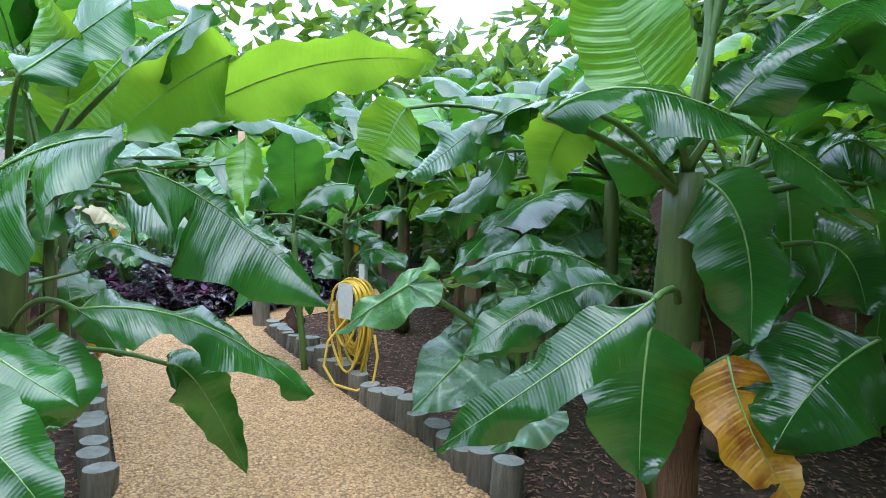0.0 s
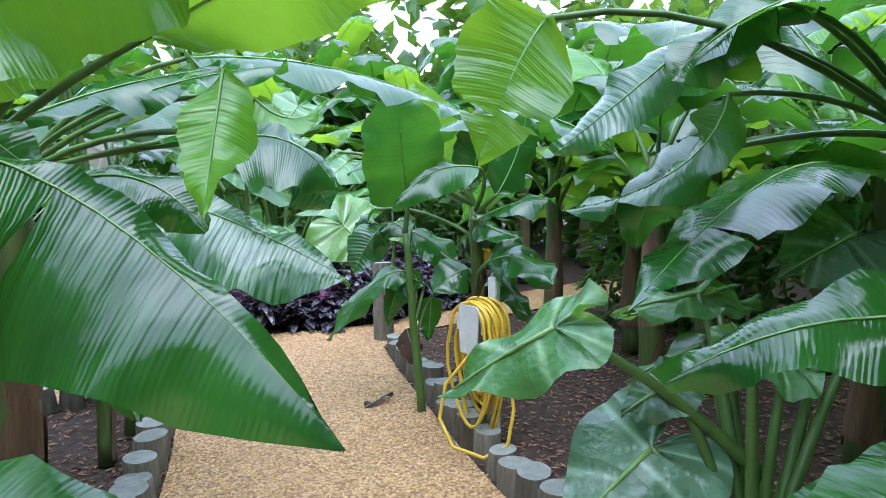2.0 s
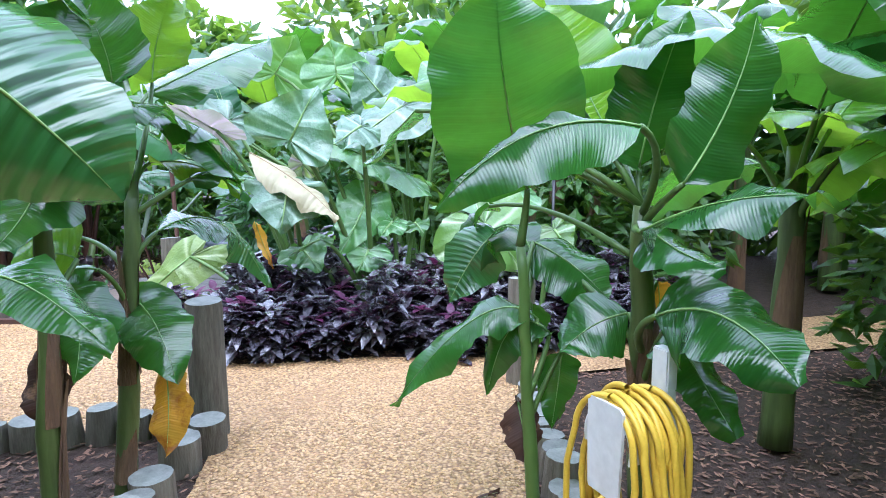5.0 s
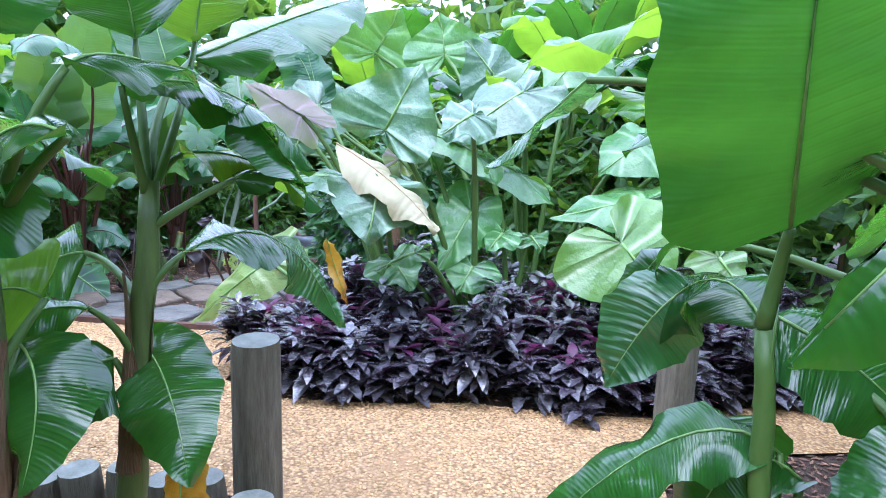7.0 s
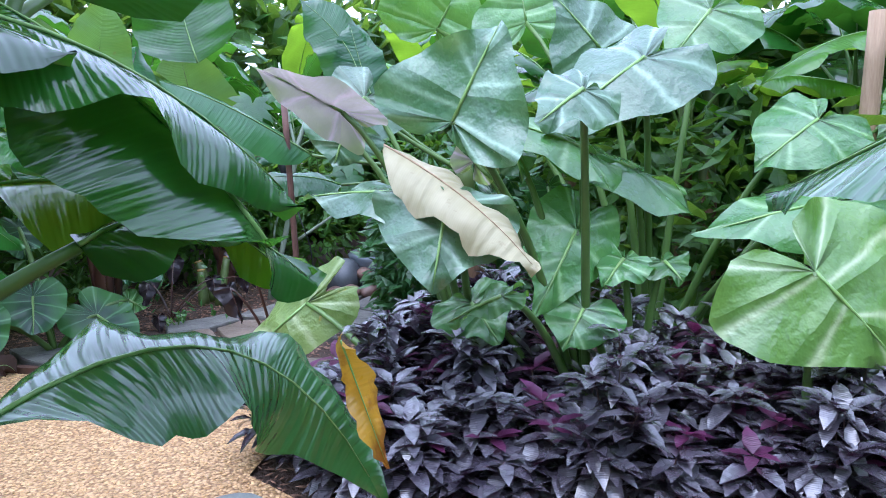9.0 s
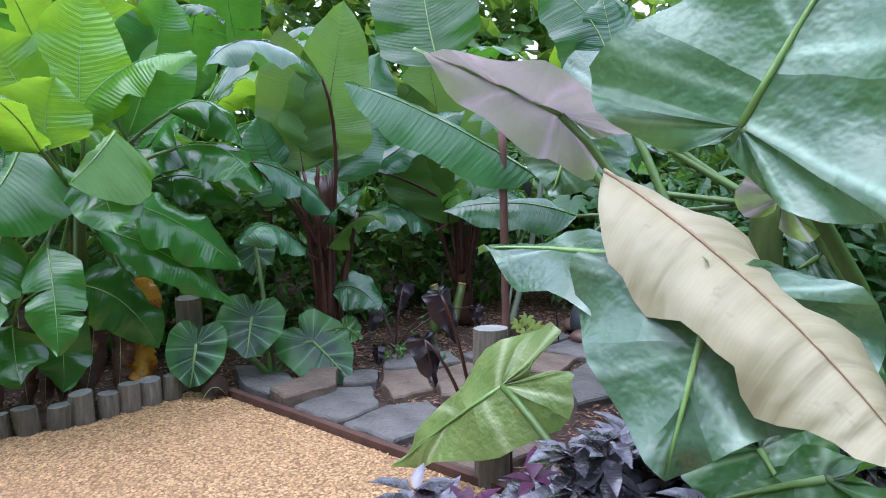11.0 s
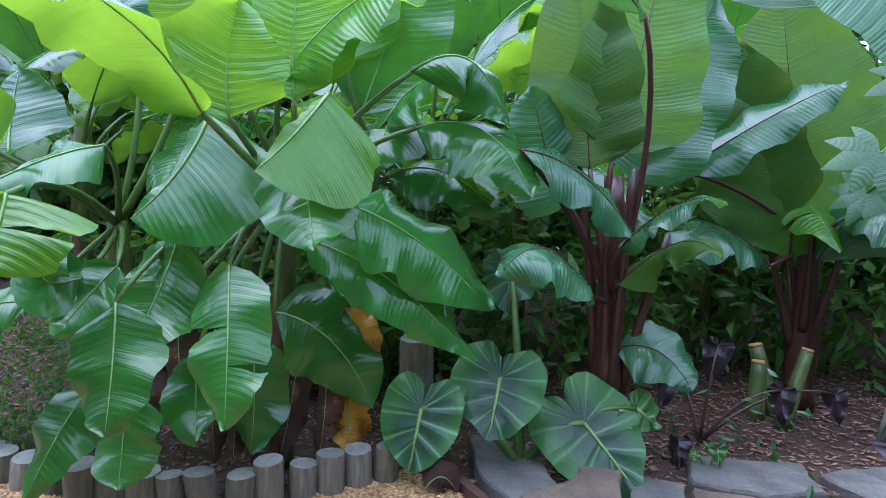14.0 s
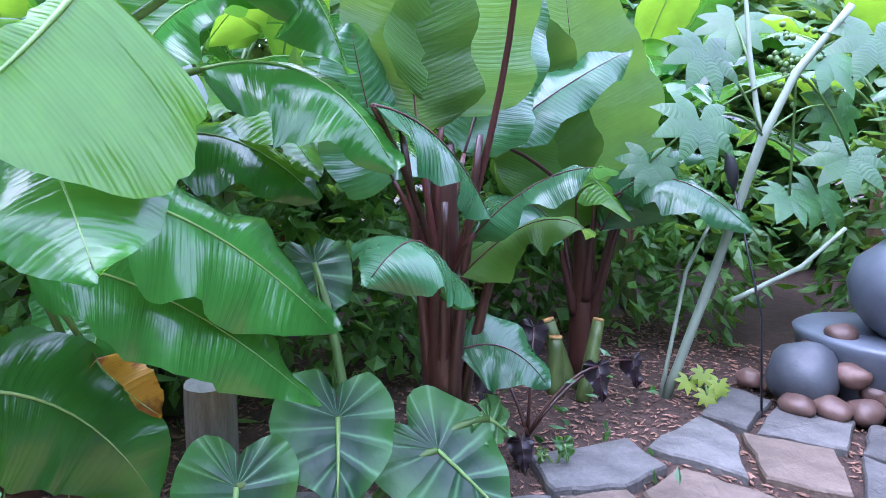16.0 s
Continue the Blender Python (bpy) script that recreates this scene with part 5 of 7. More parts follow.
stout_banana = thing("banana_plant", (-0.66, 4.62, 0.00), "banana plant with dark glossy leaves beside the hose", "banana plant", "banana plants")
stem(stout_banana, (-0.66, 4.62, 0.00), (-0.68, 4.50, 1.15), 0.048, 0.029, seed=1113)
banana_leaf(stout_banana, (-0.61, 4.23, 1.10), (-0.43, 4.10, 1.21), (-0.23, 4.09, 1.21), 0.19, (0.31, -0.44, 0.84), fold=0.7, root=(-0.68, 4.51, 1.09), seed=1114)
banana_leaf(stout_banana, (-0.55, 4.18, 0.90), (-0.39, 4.13, 1.00), (-0.23, 4.02, 0.83), 0.30, (0.38, -0.54, 0.75), fold=0.5, root=(-0.67, 4.55, 0.69), seed=1115)
banana_leaf(stout_banana, (-0.73, 4.59, 0.80), (-0.82, 4.52, 0.79), (-0.90, 4.45, 0.68), 0.23, (0.38, -0.54, 0.75), fold=0.5, root=(-0.67, 4.55, 0.69), seed=1116)
banana_leaf(stout_banana, (-0.71, 4.56, 1.26), (-0.66, 4.48, 1.46), (-0.59, 4.53, 1.69), 0.25, (0.54, -0.76, 0.38), fold=0.4, root=(-0.68, 4.51, 1.09), seed=1117)
banana_leaf(stout_banana, (-0.87, 4.78, 1.37), (-0.98, 4.73, 1.56), (-1.06, 4.72, 1.84), 0.31, (-0.57, 0.80, 0.20), BANANA_YOUNG, fold=0.4, root=(-0.68, 4.51, 1.09), seed=1118)
banana_leaf(stout_banana, (-0.53, 4.31, 1.22), (-0.41, 4.37, 1.43), (-0.39, 4.36, 1.64), 0.22, (0.54, -0.76, 0.38), fold=0.5, root=(-0.68, 4.51, 1.09), seed=1119)
banana_leaf(stout_banana, (-0.65, 4.60, 0.91), (-0.64, 4.61, 0.88), (-0.64, 4.60, 0.80), 0.08, (0.54, -0.76, 0.38), BANANA_YELLOW, fold=0.4, root=(-0.67, 4.54, 0.80), seed=1120)
banana_leaf(stout_banana, (-0.66, 4.51, 1.08), (-0.54, 4.45, 1.00), (-0.43, 4.41, 1.00), 0.23, (0.31, -0.44, 0.84), fold=0.7, root=(-0.68, 4.52, 0.98), seed=1121)
banana_leaf(stout_banana, (-0.54, 4.30, 0.85), (-0.47, 4.22, 0.78), (-0.35, 4.15, 0.64), 0.17, (0.44, -0.63, 0.64), fold=0.5, root=(-0.67, 4.56, 0.57), seed=1122)
banana_leaf(stout_banana, (-1.37, 4.33, 1.44), (-1.59, 4.45, 1.34), (-1.75, 4.54, 1.26), 0.15, (0.47, -0.55, 0.69), BANANA_PLEAT, fold=0.45, root=(-0.68, 4.50, 1.15), wave=0.012, seed=1123)
banana_leaf(stout_banana, (-1.16, 4.53, 1.64), (-1.36, 4.48, 1.56), (-1.88, 4.69, 1.51), 0.16, (-0.05, 0.00, 1.00), BANANA_YOUNG, fold=0.8, root=(-0.68, 4.50, 1.15), seed=1124)
banana_leaf(stout_banana, (-1.32, 4.55, 1.42), (-1.44, 4.62, 1.47), (-1.60, 4.78, 1.45), 0.14, (0.12, -0.17, 0.98), BANANA_YOUNG, fold=0.7, root=(-0.68, 4.50, 1.15), seed=1125)
banana_leaf(stout_banana, (-1.32, 4.76, 1.11), (-1.41, 4.81, 1.08), (-1.49, 4.84, 0.91), 0.14, (0.42, -0.50, 0.76), fold=0.5, root=(-0.68, 4.52, 0.98), seed=1126)
banana_leaf(stout_banana, (-1.29, 4.76, 1.01), (-1.38, 4.74, 0.95), (-1.46, 4.69, 0.73), 0.24, (0.49, -0.57, 0.65), BANANA_PLEAT, fold=0.5, root=(-0.67, 4.55, 0.69), seed=1127)

clump_banana = thing("banana_plant", (-2.36, 3.86, 0.00), "banana plant with drooping torn leaves at the path corner", "banana plant", "banana plants")
stem(clump_banana, (-2.36, 3.86, 0.00), (-2.42, 4.00, 1.20), 0.042, 0.025, seed=1128)
banana_leaf(clump_banana, (-2.39, 3.92, 1.43), (-2.27, 4.17, 1.52), (-2.31, 4.44, 1.23), 0.26, (0.20, -0.26, 0.95), fold=0.8, root=(-2.42, 3.99, 1.14), seed=1129)
banana_leaf(clump_banana, (-2.31, 4.17, 1.21), (-2.31, 4.30, 1.29), (-2.31, 4.46, 1.12), 0.18, (0.12, -0.17, 0.98), fold=0.7, root=(-2.41, 3.99, 1.08), seed=1130)
banana_leaf(clump_banana, (-2.38, 4.06, 1.01), (-2.46, 4.44, 1.17), (-2.40, 4.62, 0.70), 0.24, (0.34, -0.40, 0.85), BANANA_PLEAT, fold=0.75, root=(-2.40, 3.96, 0.90), seed=1131)
banana_leaf(clump_banana, (-2.38, 4.54, 1.01), (-2.38, 4.56, 0.95), (-2.32, 4.58, 0.80), 0.045, (0.61, -0.69, 0.39), BANANA_YELLOW, fold=0.5, label="orange withered leaf tip", seed=1132)
banana_leaf(clump_banana, (-2.47, 3.97, 0.77), (-2.27, 3.97, 0.76), (-2.12, 3.93, 0.50), 0.26, (0.68, -0.51, 0.53), fold=0.5, root=(-2.39, 3.93, 0.60), seed=1133)
banana_leaf(clump_banana, (-2.42, 3.89, 0.75), (-2.43, 3.80, 0.75), (-2.44, 3.70, 0.60), 0.31, (0.31, -0.71, 0.63), fold=0.6, root=(-2.39, 3.93, 0.60), seed=1134)
banana_leaf(clump_banana, (-2.37, 3.82, 0.90), (-2.40, 3.74, 0.93), (-2.45, 3.61, 0.86), 0.15, (0.33, -0.42, 0.85), fold=0.6, root=(-2.40, 3.94, 0.72), seed=1135)
banana_leaf(clump_banana, (-2.72, 3.94, 0.98), (-2.81, 3.86, 0.98), (-2.86, 3.79, 0.82), 0.27, (0.48, -0.59, 0.65), fold=0.5, root=(-2.40, 3.96, 0.84), seed=1136)
banana_leaf(clump_banana, (-2.69, 4.26, 1.56), (-2.70, 4.65, 1.77), (-2.76, 5.00, 1.90), 0.38, (0.31, -0.44, 0.84), BANANA, fold=0.5, root=(-2.42, 3.99, 1.14), seed=1137)
banana_leaf(clump_banana, (-2.24, 3.97, 0.54), (-2.17, 3.94, 0.42), (-2.16, 3.90, 0.23), 0.16, (0.54, -0.76, 0.38), BANANA_YELLOW, fold=0.9, root=(-2.39, 3.92, 0.54), label="yellow and orange withering leaf", seed=1138)
banana_leaf(clump_banana, (-2.56, 4.03, 1.57), (-2.52, 4.00, 1.73), (-2.66, 3.96, 1.91), 0.34, (-0.57, 0.80, 0.20), fold=0.4, root=(-2.42, 3.99, 1.14), seed=1139)
banana_leaf(clump_banana, (-2.58, 4.21, 1.59), (-2.60, 4.23, 1.75), (-2.55, 4.30, 1.96), 0.29, (-0.57, 0.80, 0.20), BANANA_YOUNG, fold=0.4, root=(-2.42, 3.99, 1.14), seed=1140)
banana_leaf(clump_banana, (-2.27, 4.37, 1.19), (-2.31, 4.25, 1.41), (-2.38, 4.08, 1.49), 0.30, (0.12, -0.18, 0.98), fold=0.8, seed=1141)
banana_leaf(clump_banana, (-2.48, 4.11, 1.27), (-2.39, 4.30, 1.31), (-2.33, 4.44, 1.12), 0.22, (0.12, -0.18, 0.98), BANANA_YOUNG, fold=0.7, root=(-2.42, 3.99, 1.14), seed=1142)

clump_banana_left = thing("banana_plant", (-2.25, 3.55, 0.00), "banana plant with drooping torn leaves at the path corner", "banana plant", "banana plants")
stem(clump_banana_left, (-2.25, 3.55, 0.00), (-2.25, 3.60, 1.15), 0.042, 0.025, seed=1143)
banana_leaf(clump_banana_left, (-1.98, 3.66, 1.30), (-2.08, 3.60, 1.37), (-2.16, 3.51, 1.17), 0.23, (0.23, -0.34, 0.91), fold=0.7, root=(-2.25, 3.60, 1.09), seed=1144)
banana_leaf(clump_banana_left, (-2.12, 3.71, 1.43), (-2.15, 3.79, 1.52), (-2.25, 4.17, 1.40), 0.25, (0.19, -0.28, 0.94), fold=0.7, root=(-2.25, 3.60, 1.09), seed=1145)
banana_leaf(clump_banana_left, (-2.23, 3.60, 1.26), (-2.21, 3.56, 1.13), (-2.16, 3.42, 1.03), 0.26, (0.38, -0.54, 0.75), fold=0.6, root=(-2.25, 3.60, 1.09), seed=1146)
banana_leaf(clump_banana_left, (-2.34, 3.63, 1.52), (-2.27, 3.69, 1.61), (-2.25, 3.73, 1.77), 0.22, (-0.57, 0.80, 0.20), fold=0.4, root=(-2.25, 3.60, 1.09), seed=1147)
banana_leaf(clump_banana_left, (-2.33, 3.61, 0.70), (-2.33, 3.59, 0.55), (-2.32, 3.57, 0.40), 0.14, (0.54, -0.76, 0.38), BANANA_DEAD, fold=0.7, root=(-2.25, 3.58, 0.57), label="withered brown leaf", seed=1148)
banana_leaf(clump_banana_left, (-2.31, 3.66, 0.86), (-2.18, 3.68, 0.81), (-2.15, 3.60, 0.59), 0.24, (0.44, -0.63, 0.64), fold=0.5, root=(-2.25, 3.58, 0.69), seed=1149)
banana_leaf(clump_banana_left, (-2.27, 3.70, 0.96), (-2.37, 3.64, 1.02), (-2.42, 3.58, 0.89), 0.25, (0.54, -0.76, 0.38), BANANA_YOUNG, fold=0.5, root=(-2.25, 3.58, 0.80), seed=1150)

left_banana = thing("banana_plant", (-1.75, 2.45, 0.00), "tall green banana plant with broad arching leaves", "banana plant", "banana plants")
stem(left_banana, (-1.75, 2.45, 0.00), (-1.65, 2.40, 1.25), 0.08, 0.048, seed=1151)
banana_leaf(left_banana, (-1.31, 1.54, 1.21), (-0.99, 1.48, 1.48), (-0.74, 1.47, 1.47), 0.57, (-0.02, -0.54, 0.84), fold=0.8, root=(-1.65, 2.40, 1.19), tears=1, seed=1152)
banana_leaf(left_banana, (-0.75, 2.26, 1.81), (-0.88, 2.10, 1.70), (-1.00, 1.93, 1.50), 0.31, (-0.01, 0.78, 0.63), BANANA_YOUNG, fold=0.4, root=(-1.65, 2.40, 1.19), seed=1153)
banana_leaf(left_banana, (-0.91, 2.34, 1.62), (-0.50, 2.53, 1.91), (-0.03, 2.36, 1.82), 0.29, (-0.01, 0.72, 0.70), BANANA_YOUNG, fold=0.5, root=(-1.65, 2.40, 1.25), seed=1154)
banana_leaf(left_banana, (-0.90, 1.53, 1.05), (-0.66, 1.73, 1.06), (-0.40, 1.89, 0.71), 0.21, (-0.02, -0.44, 0.90), fold=0.6, root=(-1.69, 2.42, 0.75), seed=1155)
banana_leaf(left_banana, (-0.82, 1.85, 0.82), (-0.76, 1.92, 0.82), (-0.66, 2.08, 0.37), 0.18, (-0.02, -0.69, 0.73), fold=0.6, root=(-1.70, 2.42, 0.62), seed=1156)
banana_leaf(left_banana, (-1.05, 1.38, 1.02), (-0.92, 1.30, 0.97), (-0.78, 1.32, 0.88), 0.17, (-0.02, -0.57, 0.82), fold=0.6, root=(-1.69, 2.42, 0.75), seed=1157)
banana_leaf(left_banana, (-1.12, 1.26, 0.88), (-0.86, 1.12, 0.98), (-0.72, 1.14, 0.70), 0.20, (-0.02, -0.69, 0.73), fold=0.5, root=(-1.71, 2.43, 0.50), seed=1158)
banana_leaf(left_banana, (-1.10, 1.46, 0.93), (-0.93, 1.46, 0.91), (-0.90, 1.45, 0.78), 0.30, (-0.02, -0.69, 0.73), fold=0.5, root=(-1.71, 2.43, 0.50), seed=1159)
banana_leaf(left_banana, (-1.00, 2.05, 1.72), (-0.92, 2.06, 1.81), (-0.74, 2.07, 1.91), 0.24, (-0.02, -0.69, 0.73), fold=0.5, root=(-1.65, 2.40, 1.25), seed=1160)
banana_leaf(left_banana, (-1.20, 2.04, 1.59), (-1.18, 2.05, 1.73), (-1.31, 2.08, 1.97), 0.20, (-0.00, 0.97, 0.23), BANANA_YOUNG, fold=0.4, root=(-1.65, 2.40, 1.25), seed=1161)
banana_leaf(left_banana, (-1.29, 1.95, 1.68), (-1.20, 2.11, 1.83), (-0.97, 2.08, 1.97), 0.28, (-0.01, -0.79, 0.62), fold=0.5, root=(-1.65, 2.40, 1.25), seed=1162)
banana_leaf(left_banana, (-0.86, 1.78, 1.40), (-0.77, 2.03, 1.37), (-0.35, 1.94, 0.99), 0.07, (0.17, -0.70, 0.69), fold=0.35, root=(-1.66, 2.40, 1.12), tears=1, skew=6.5, seed=1163)
banana_leaf(left_banana, (-1.13, 2.40, 1.89), (-1.26, 2.29, 1.69), (-1.34, 2.20, 1.52), 0.44, (-0.20, 0.88, 0.42), BANANA_YOUNG, fold=0.3, root=(-1.65, 2.40, 1.25), seed=1165)
banana_leaf(left_banana, (-1.49, 2.57, 1.49), (-1.36, 2.77, 1.61), (-1.17, 2.98, 1.66), 0.18, (0.13, -0.54, 0.83), fold=0.6, root=(-1.65, 2.40, 1.25), seed=1166)
banana_leaf(left_banana, (-1.16, 2.03, 1.48), (-1.11, 2.09, 1.46), (-1.01, 2.15, 1.34), 0.16, (0.13, -0.54, 0.83), fold=0.7, root=(-1.65, 2.40, 1.25), seed=1167)
banana_leaf(left_banana, (-0.70, 2.26, 1.53), (-0.70, 2.22, 1.41), (-0.67, 2.13, 1.27), 0.12, (0.21, -0.92, 0.33), BANANA_YOUNG, fold=0.3, seed=1168)

left_far_banana = thing("banana_plant", (-2.15, 3.00, 0.00), "tall green banana plant with broad arching leaves", "banana plant", "banana plants")
stem(left_far_banana, (-2.15, 3.00, 0.00), (-2.00, 3.00, 1.40), 0.08, 0.048, seed=1169)
banana_leaf(left_far_banana, (-1.34, 3.05, 1.71), (-0.90, 3.21, 1.75), (-0.61, 3.92, 1.58), 0.27, (0.10, -0.39, 0.92), BANANA_DULL, fold=0.7, root=(-2.01, 3.00, 1.33), seed=1170)
banana_leaf(left_far_banana, (-0.93, 2.80, 1.43), (-0.87, 2.91, 1.36), (-0.83, 3.00, 1.23), 0.22, (0.17, -0.70, 0.69), BANANA_PLEAT, fold=0.5, root=(-2.01, 3.00, 1.33), seed=1171)
banana_leaf(left_far_banana, (-1.20, 2.41, 1.33), (-1.02, 2.46, 1.38), (-0.90, 2.47, 1.21), 0.17, (0.13, -0.54, 0.83), fold=0.6, root=(-2.01, 3.00, 1.33), seed=1172)
banana_leaf(left_far_banana, (-1.34, 2.67, 1.32), (-1.01, 2.72, 1.25), (-0.63, 2.64, 1.08), 0.11, (0.17, -0.58, 0.79), BANANA_PLEAT, fold=0.45, root=(-2.02, 3.00, 1.26), skew=4.0, seed=1173)
banana_leaf(left_far_banana, (-1.01, 2.73, 1.43), (-0.80, 2.77, 1.48), (-0.74, 2.84, 1.29), 0.13, (0.15, -0.50, 0.85), fold=0.5, root=(-2.01, 3.00, 1.33), skew=2.6, seed=1174)
banana_leaf(left_far_banana, (-1.32, 2.76, 1.55), (-1.21, 2.86, 1.63), (-0.95, 2.99, 1.66), 0.16, (0.14, -0.45, 0.88), fold=0.6, root=(-2.01, 3.00, 1.33), seed=1175)
banana_leaf(left_far_banana, (-1.21, 2.73, 1.43), (-1.08, 2.74, 1.48), (-0.98, 2.84, 1.42), 0.11, (0.11, -0.36, 0.92), fold=0.6, root=(-2.01, 3.00, 1.33), seed=1176)
banana_leaf(left_far_banana, (-1.04, 2.95, 1.56), (-0.96, 3.01, 1.45), (-0.87, 3.10, 1.56), 0.15, (0.14, -0.45, 0.88), BANANA_YOUNG, fold=0.6, root=(-2.01, 3.00, 1.33), seed=1177)
banana_leaf(left_far_banana, (-1.81, 3.17, 0.90), (-1.77, 3.21, 1.17), (-1.38, 3.29, 0.90), 0.25, (0.07, -0.22, 0.97), fold=0.6, root=(-2.06, 3.00, 0.84), seed=1178)
banana_leaf(left_far_banana, (-1.72, 2.97, 0.80), (-1.71, 3.02, 0.74), (-1.49, 2.89, 0.54), 0.22, (0.26, -0.89, 0.37), fold=0.5, root=(-2.09, 3.00, 0.56), seed=1179)

right_banana = thing("banana_plant", (0.66, 1.72, 0.00), "tall green banana plant with broad arching leaves", "banana plant", "banana plants")
stem(right_banana, (0.66, 1.72, 0.00), (0.62, 1.62, 1.42), 0.085, 0.051, seed=1180)
banana_leaf(right_banana, (0.21, 1.34, 1.52), (0.40, 1.25, 1.70), (0.91, 1.30, 1.32), 0.19, (-0.02, -0.44, 0.90), fold=0.7, root=(0.62, 1.62, 1.35), seed=1181)
banana_leaf(right_banana, (0.31, 1.43, 1.55), (0.24, 1.42, 1.50), (0.22, 1.40, 1.36), 0.16, (-0.00, 0.98, 0.22), BANANA_YOUNG, fold=0.4, root=(0.62, 1.62, 1.35), seed=1182)
banana_leaf(right_banana, (0.53, 1.53, 1.57), (0.42, 1.54, 1.70), (0.36, 1.57, 2.00), 0.27, (-0.00, 0.97, 0.23), BANANA_YOUNG, fold=0.4, root=(0.62, 1.62, 1.42), seed=1183)
banana_leaf(right_banana, (0.68, 1.53, 1.57), (0.78, 1.54, 1.73), (1.05, 1.55, 1.81), 0.24, (-0.02, -0.63, 0.78), fold=0.5, root=(0.62, 1.62, 1.42), seed=1184)
banana_leaf(right_banana, (0.65, 1.56, 1.40), (0.75, 1.48, 1.33), (0.74, 1.47, 1.01), 0.27, (-0.01, -0.94, 0.34), fold=0.6, root=(0.63, 1.64, 1.21), seed=1185)
banana_leaf(right_banana, (0.50, 1.47, 1.05), (0.48, 1.46, 0.91), (0.48, 1.43, 0.69), 0.29, (-0.01, -0.94, 0.34), fold=0.5, root=(0.64, 1.66, 0.85), seed=1186)
banana_leaf(right_banana, (1.05, 1.47, 1.03), (0.85, 1.41, 0.96), (0.75, 1.35, 0.80), 0.31, (-0.02, -0.69, 0.73), fold=0.5, root=(0.64, 1.66, 0.85), seed=1187)
banana_leaf(right_banana, (0.69, 1.47, 0.98), (0.69, 1.40, 0.84), (0.80, 1.33, 0.68), 0.19, (-0.01, -0.91, 0.41), BANANA_YELLOW, fold=0.4, root=(0.64, 1.67, 0.78), tears=1, label="yellow leaf with brown edges", seed=1188)
banana_leaf(right_banana, (0.44, 1.28, 1.15), (0.21, 1.20, 1.00), (-0.01, 1.31, 0.80), 0.14, (-0.02, -0.69, 0.73), fold=0.5, root=(0.63, 1.65, 1.06), seed=1189)
banana_leaf(right_banana, (0.56, 1.88, 1.07), (0.40, 1.91, 1.15), (0.12, 2.00, 0.80), 0.22, (-0.02, -0.57, 0.82), fold=0.6, root=(0.63, 1.65, 1.06), seed=1190)
banana_leaf(right_banana, (0.99, 1.71, 1.44), (1.03, 1.58, 1.61), (1.17, 1.60, 1.37), 0.26, (-0.02, -0.57, 0.82), fold=0.6, root=(0.62, 1.62, 1.35), seed=1191)
banana_leaf(right_banana, (1.00, 1.69, 1.24), (1.12, 1.69, 1.25), (1.15, 1.67, 1.05), 0.29, (-0.01, -0.94, 0.34), fold=0.6, root=(0.63, 1.64, 1.14), seed=1192)
banana_leaf(right_banana, (1.07, 1.77, 1.02), (0.96, 1.76, 0.94), (0.91, 1.75, 0.79), 0.27, (-0.01, -0.94, 0.34), fold=0.6, root=(0.64, 1.66, 0.85), seed=1193)
banana_leaf(right_banana, (0.57, 1.61, 1.38), (0.40, 1.57, 1.51), (0.60, 1.52, 1.51), 0.19, (-0.02, -0.69, 0.73), fold=0.7, root=(0.62, 1.62, 1.35), seed=1194)
banana_leaf(right_banana, (0.64, 1.76, 1.40), (0.66, 1.71, 1.24), (0.64, 1.68, 1.10), 0.13, (-0.01, -0.94, 0.34), BANANA_DEAD, fold=0.9, label="withered brown hanging leaf that darkens a gap", seed=1195)
banana_leaf(right_banana, (0.75, 1.76, 1.39), (0.78, 1.70, 1.21), (0.77, 1.67, 1.04), 0.13, (-0.01, -0.94, 0.34), BANANA_DEAD, fold=0.9, label="withered brown hanging leaf that darkens a gap", seed=1196)
banana_leaf(right_banana, (0.70, 1.73, 1.12), (0.75, 1.68, 1.01), (0.75, 1.66, 0.90), 0.13, (-0.01, -0.94, 0.34), BANANA_DEAD, fold=0.9, label="withered brown hanging leaf that darkens a gap", seed=1197)
banana_leaf(right_banana, (1.02, 1.73, 1.09), (1.04, 1.68, 0.96), (1.02, 1.65, 0.83), 0.13, (-0.01, -0.94, 0.34), BANANA_DEAD, fold=0.9, label="withered brown hanging leaf that darkens a gap", seed=1198)
banana_leaf(right_banana, (1.13, 1.74, 1.25), (1.14, 1.69, 1.09), (1.12, 1.66, 0.92), 0.13, (-0.01, -0.94, 0.34), BANANA_DEAD, fold=0.9, label="withered brown hanging leaf that darkens a gap", seed=1199)
banana_leaf(right_banana, (1.04, 1.97, 1.48), (1.07, 1.87, 1.27), (1.03, 1.86, 0.93), 0.32, (-0.01, -0.94, 0.34), fold=0.6, root=(0.62, 1.63, 1.28), seed=1200)
banana_leaf(right_banana, (1.31, 1.96, 1.40), (1.35, 1.86, 1.16), (1.30, 1.85, 0.85), 0.32, (-0.01, -0.94, 0.34), fold=0.6, root=(0.62, 1.63, 1.28), seed=1201)
banana_leaf(right_banana, (0.53, 2.06, 1.11), (0.28, 2.06, 1.24), (0.05, 2.07, 1.06), 0.16, (0.13, -0.54, 0.83), fold=0.6, seed=1202)
banana_leaf(right_banana, (0.50, 1.96, 1.07), (0.29, 1.85, 1.07), (0.06, 1.80, 0.87), 0.19, (0.13, -0.54, 0.83), fold=0.5, seed=1203)


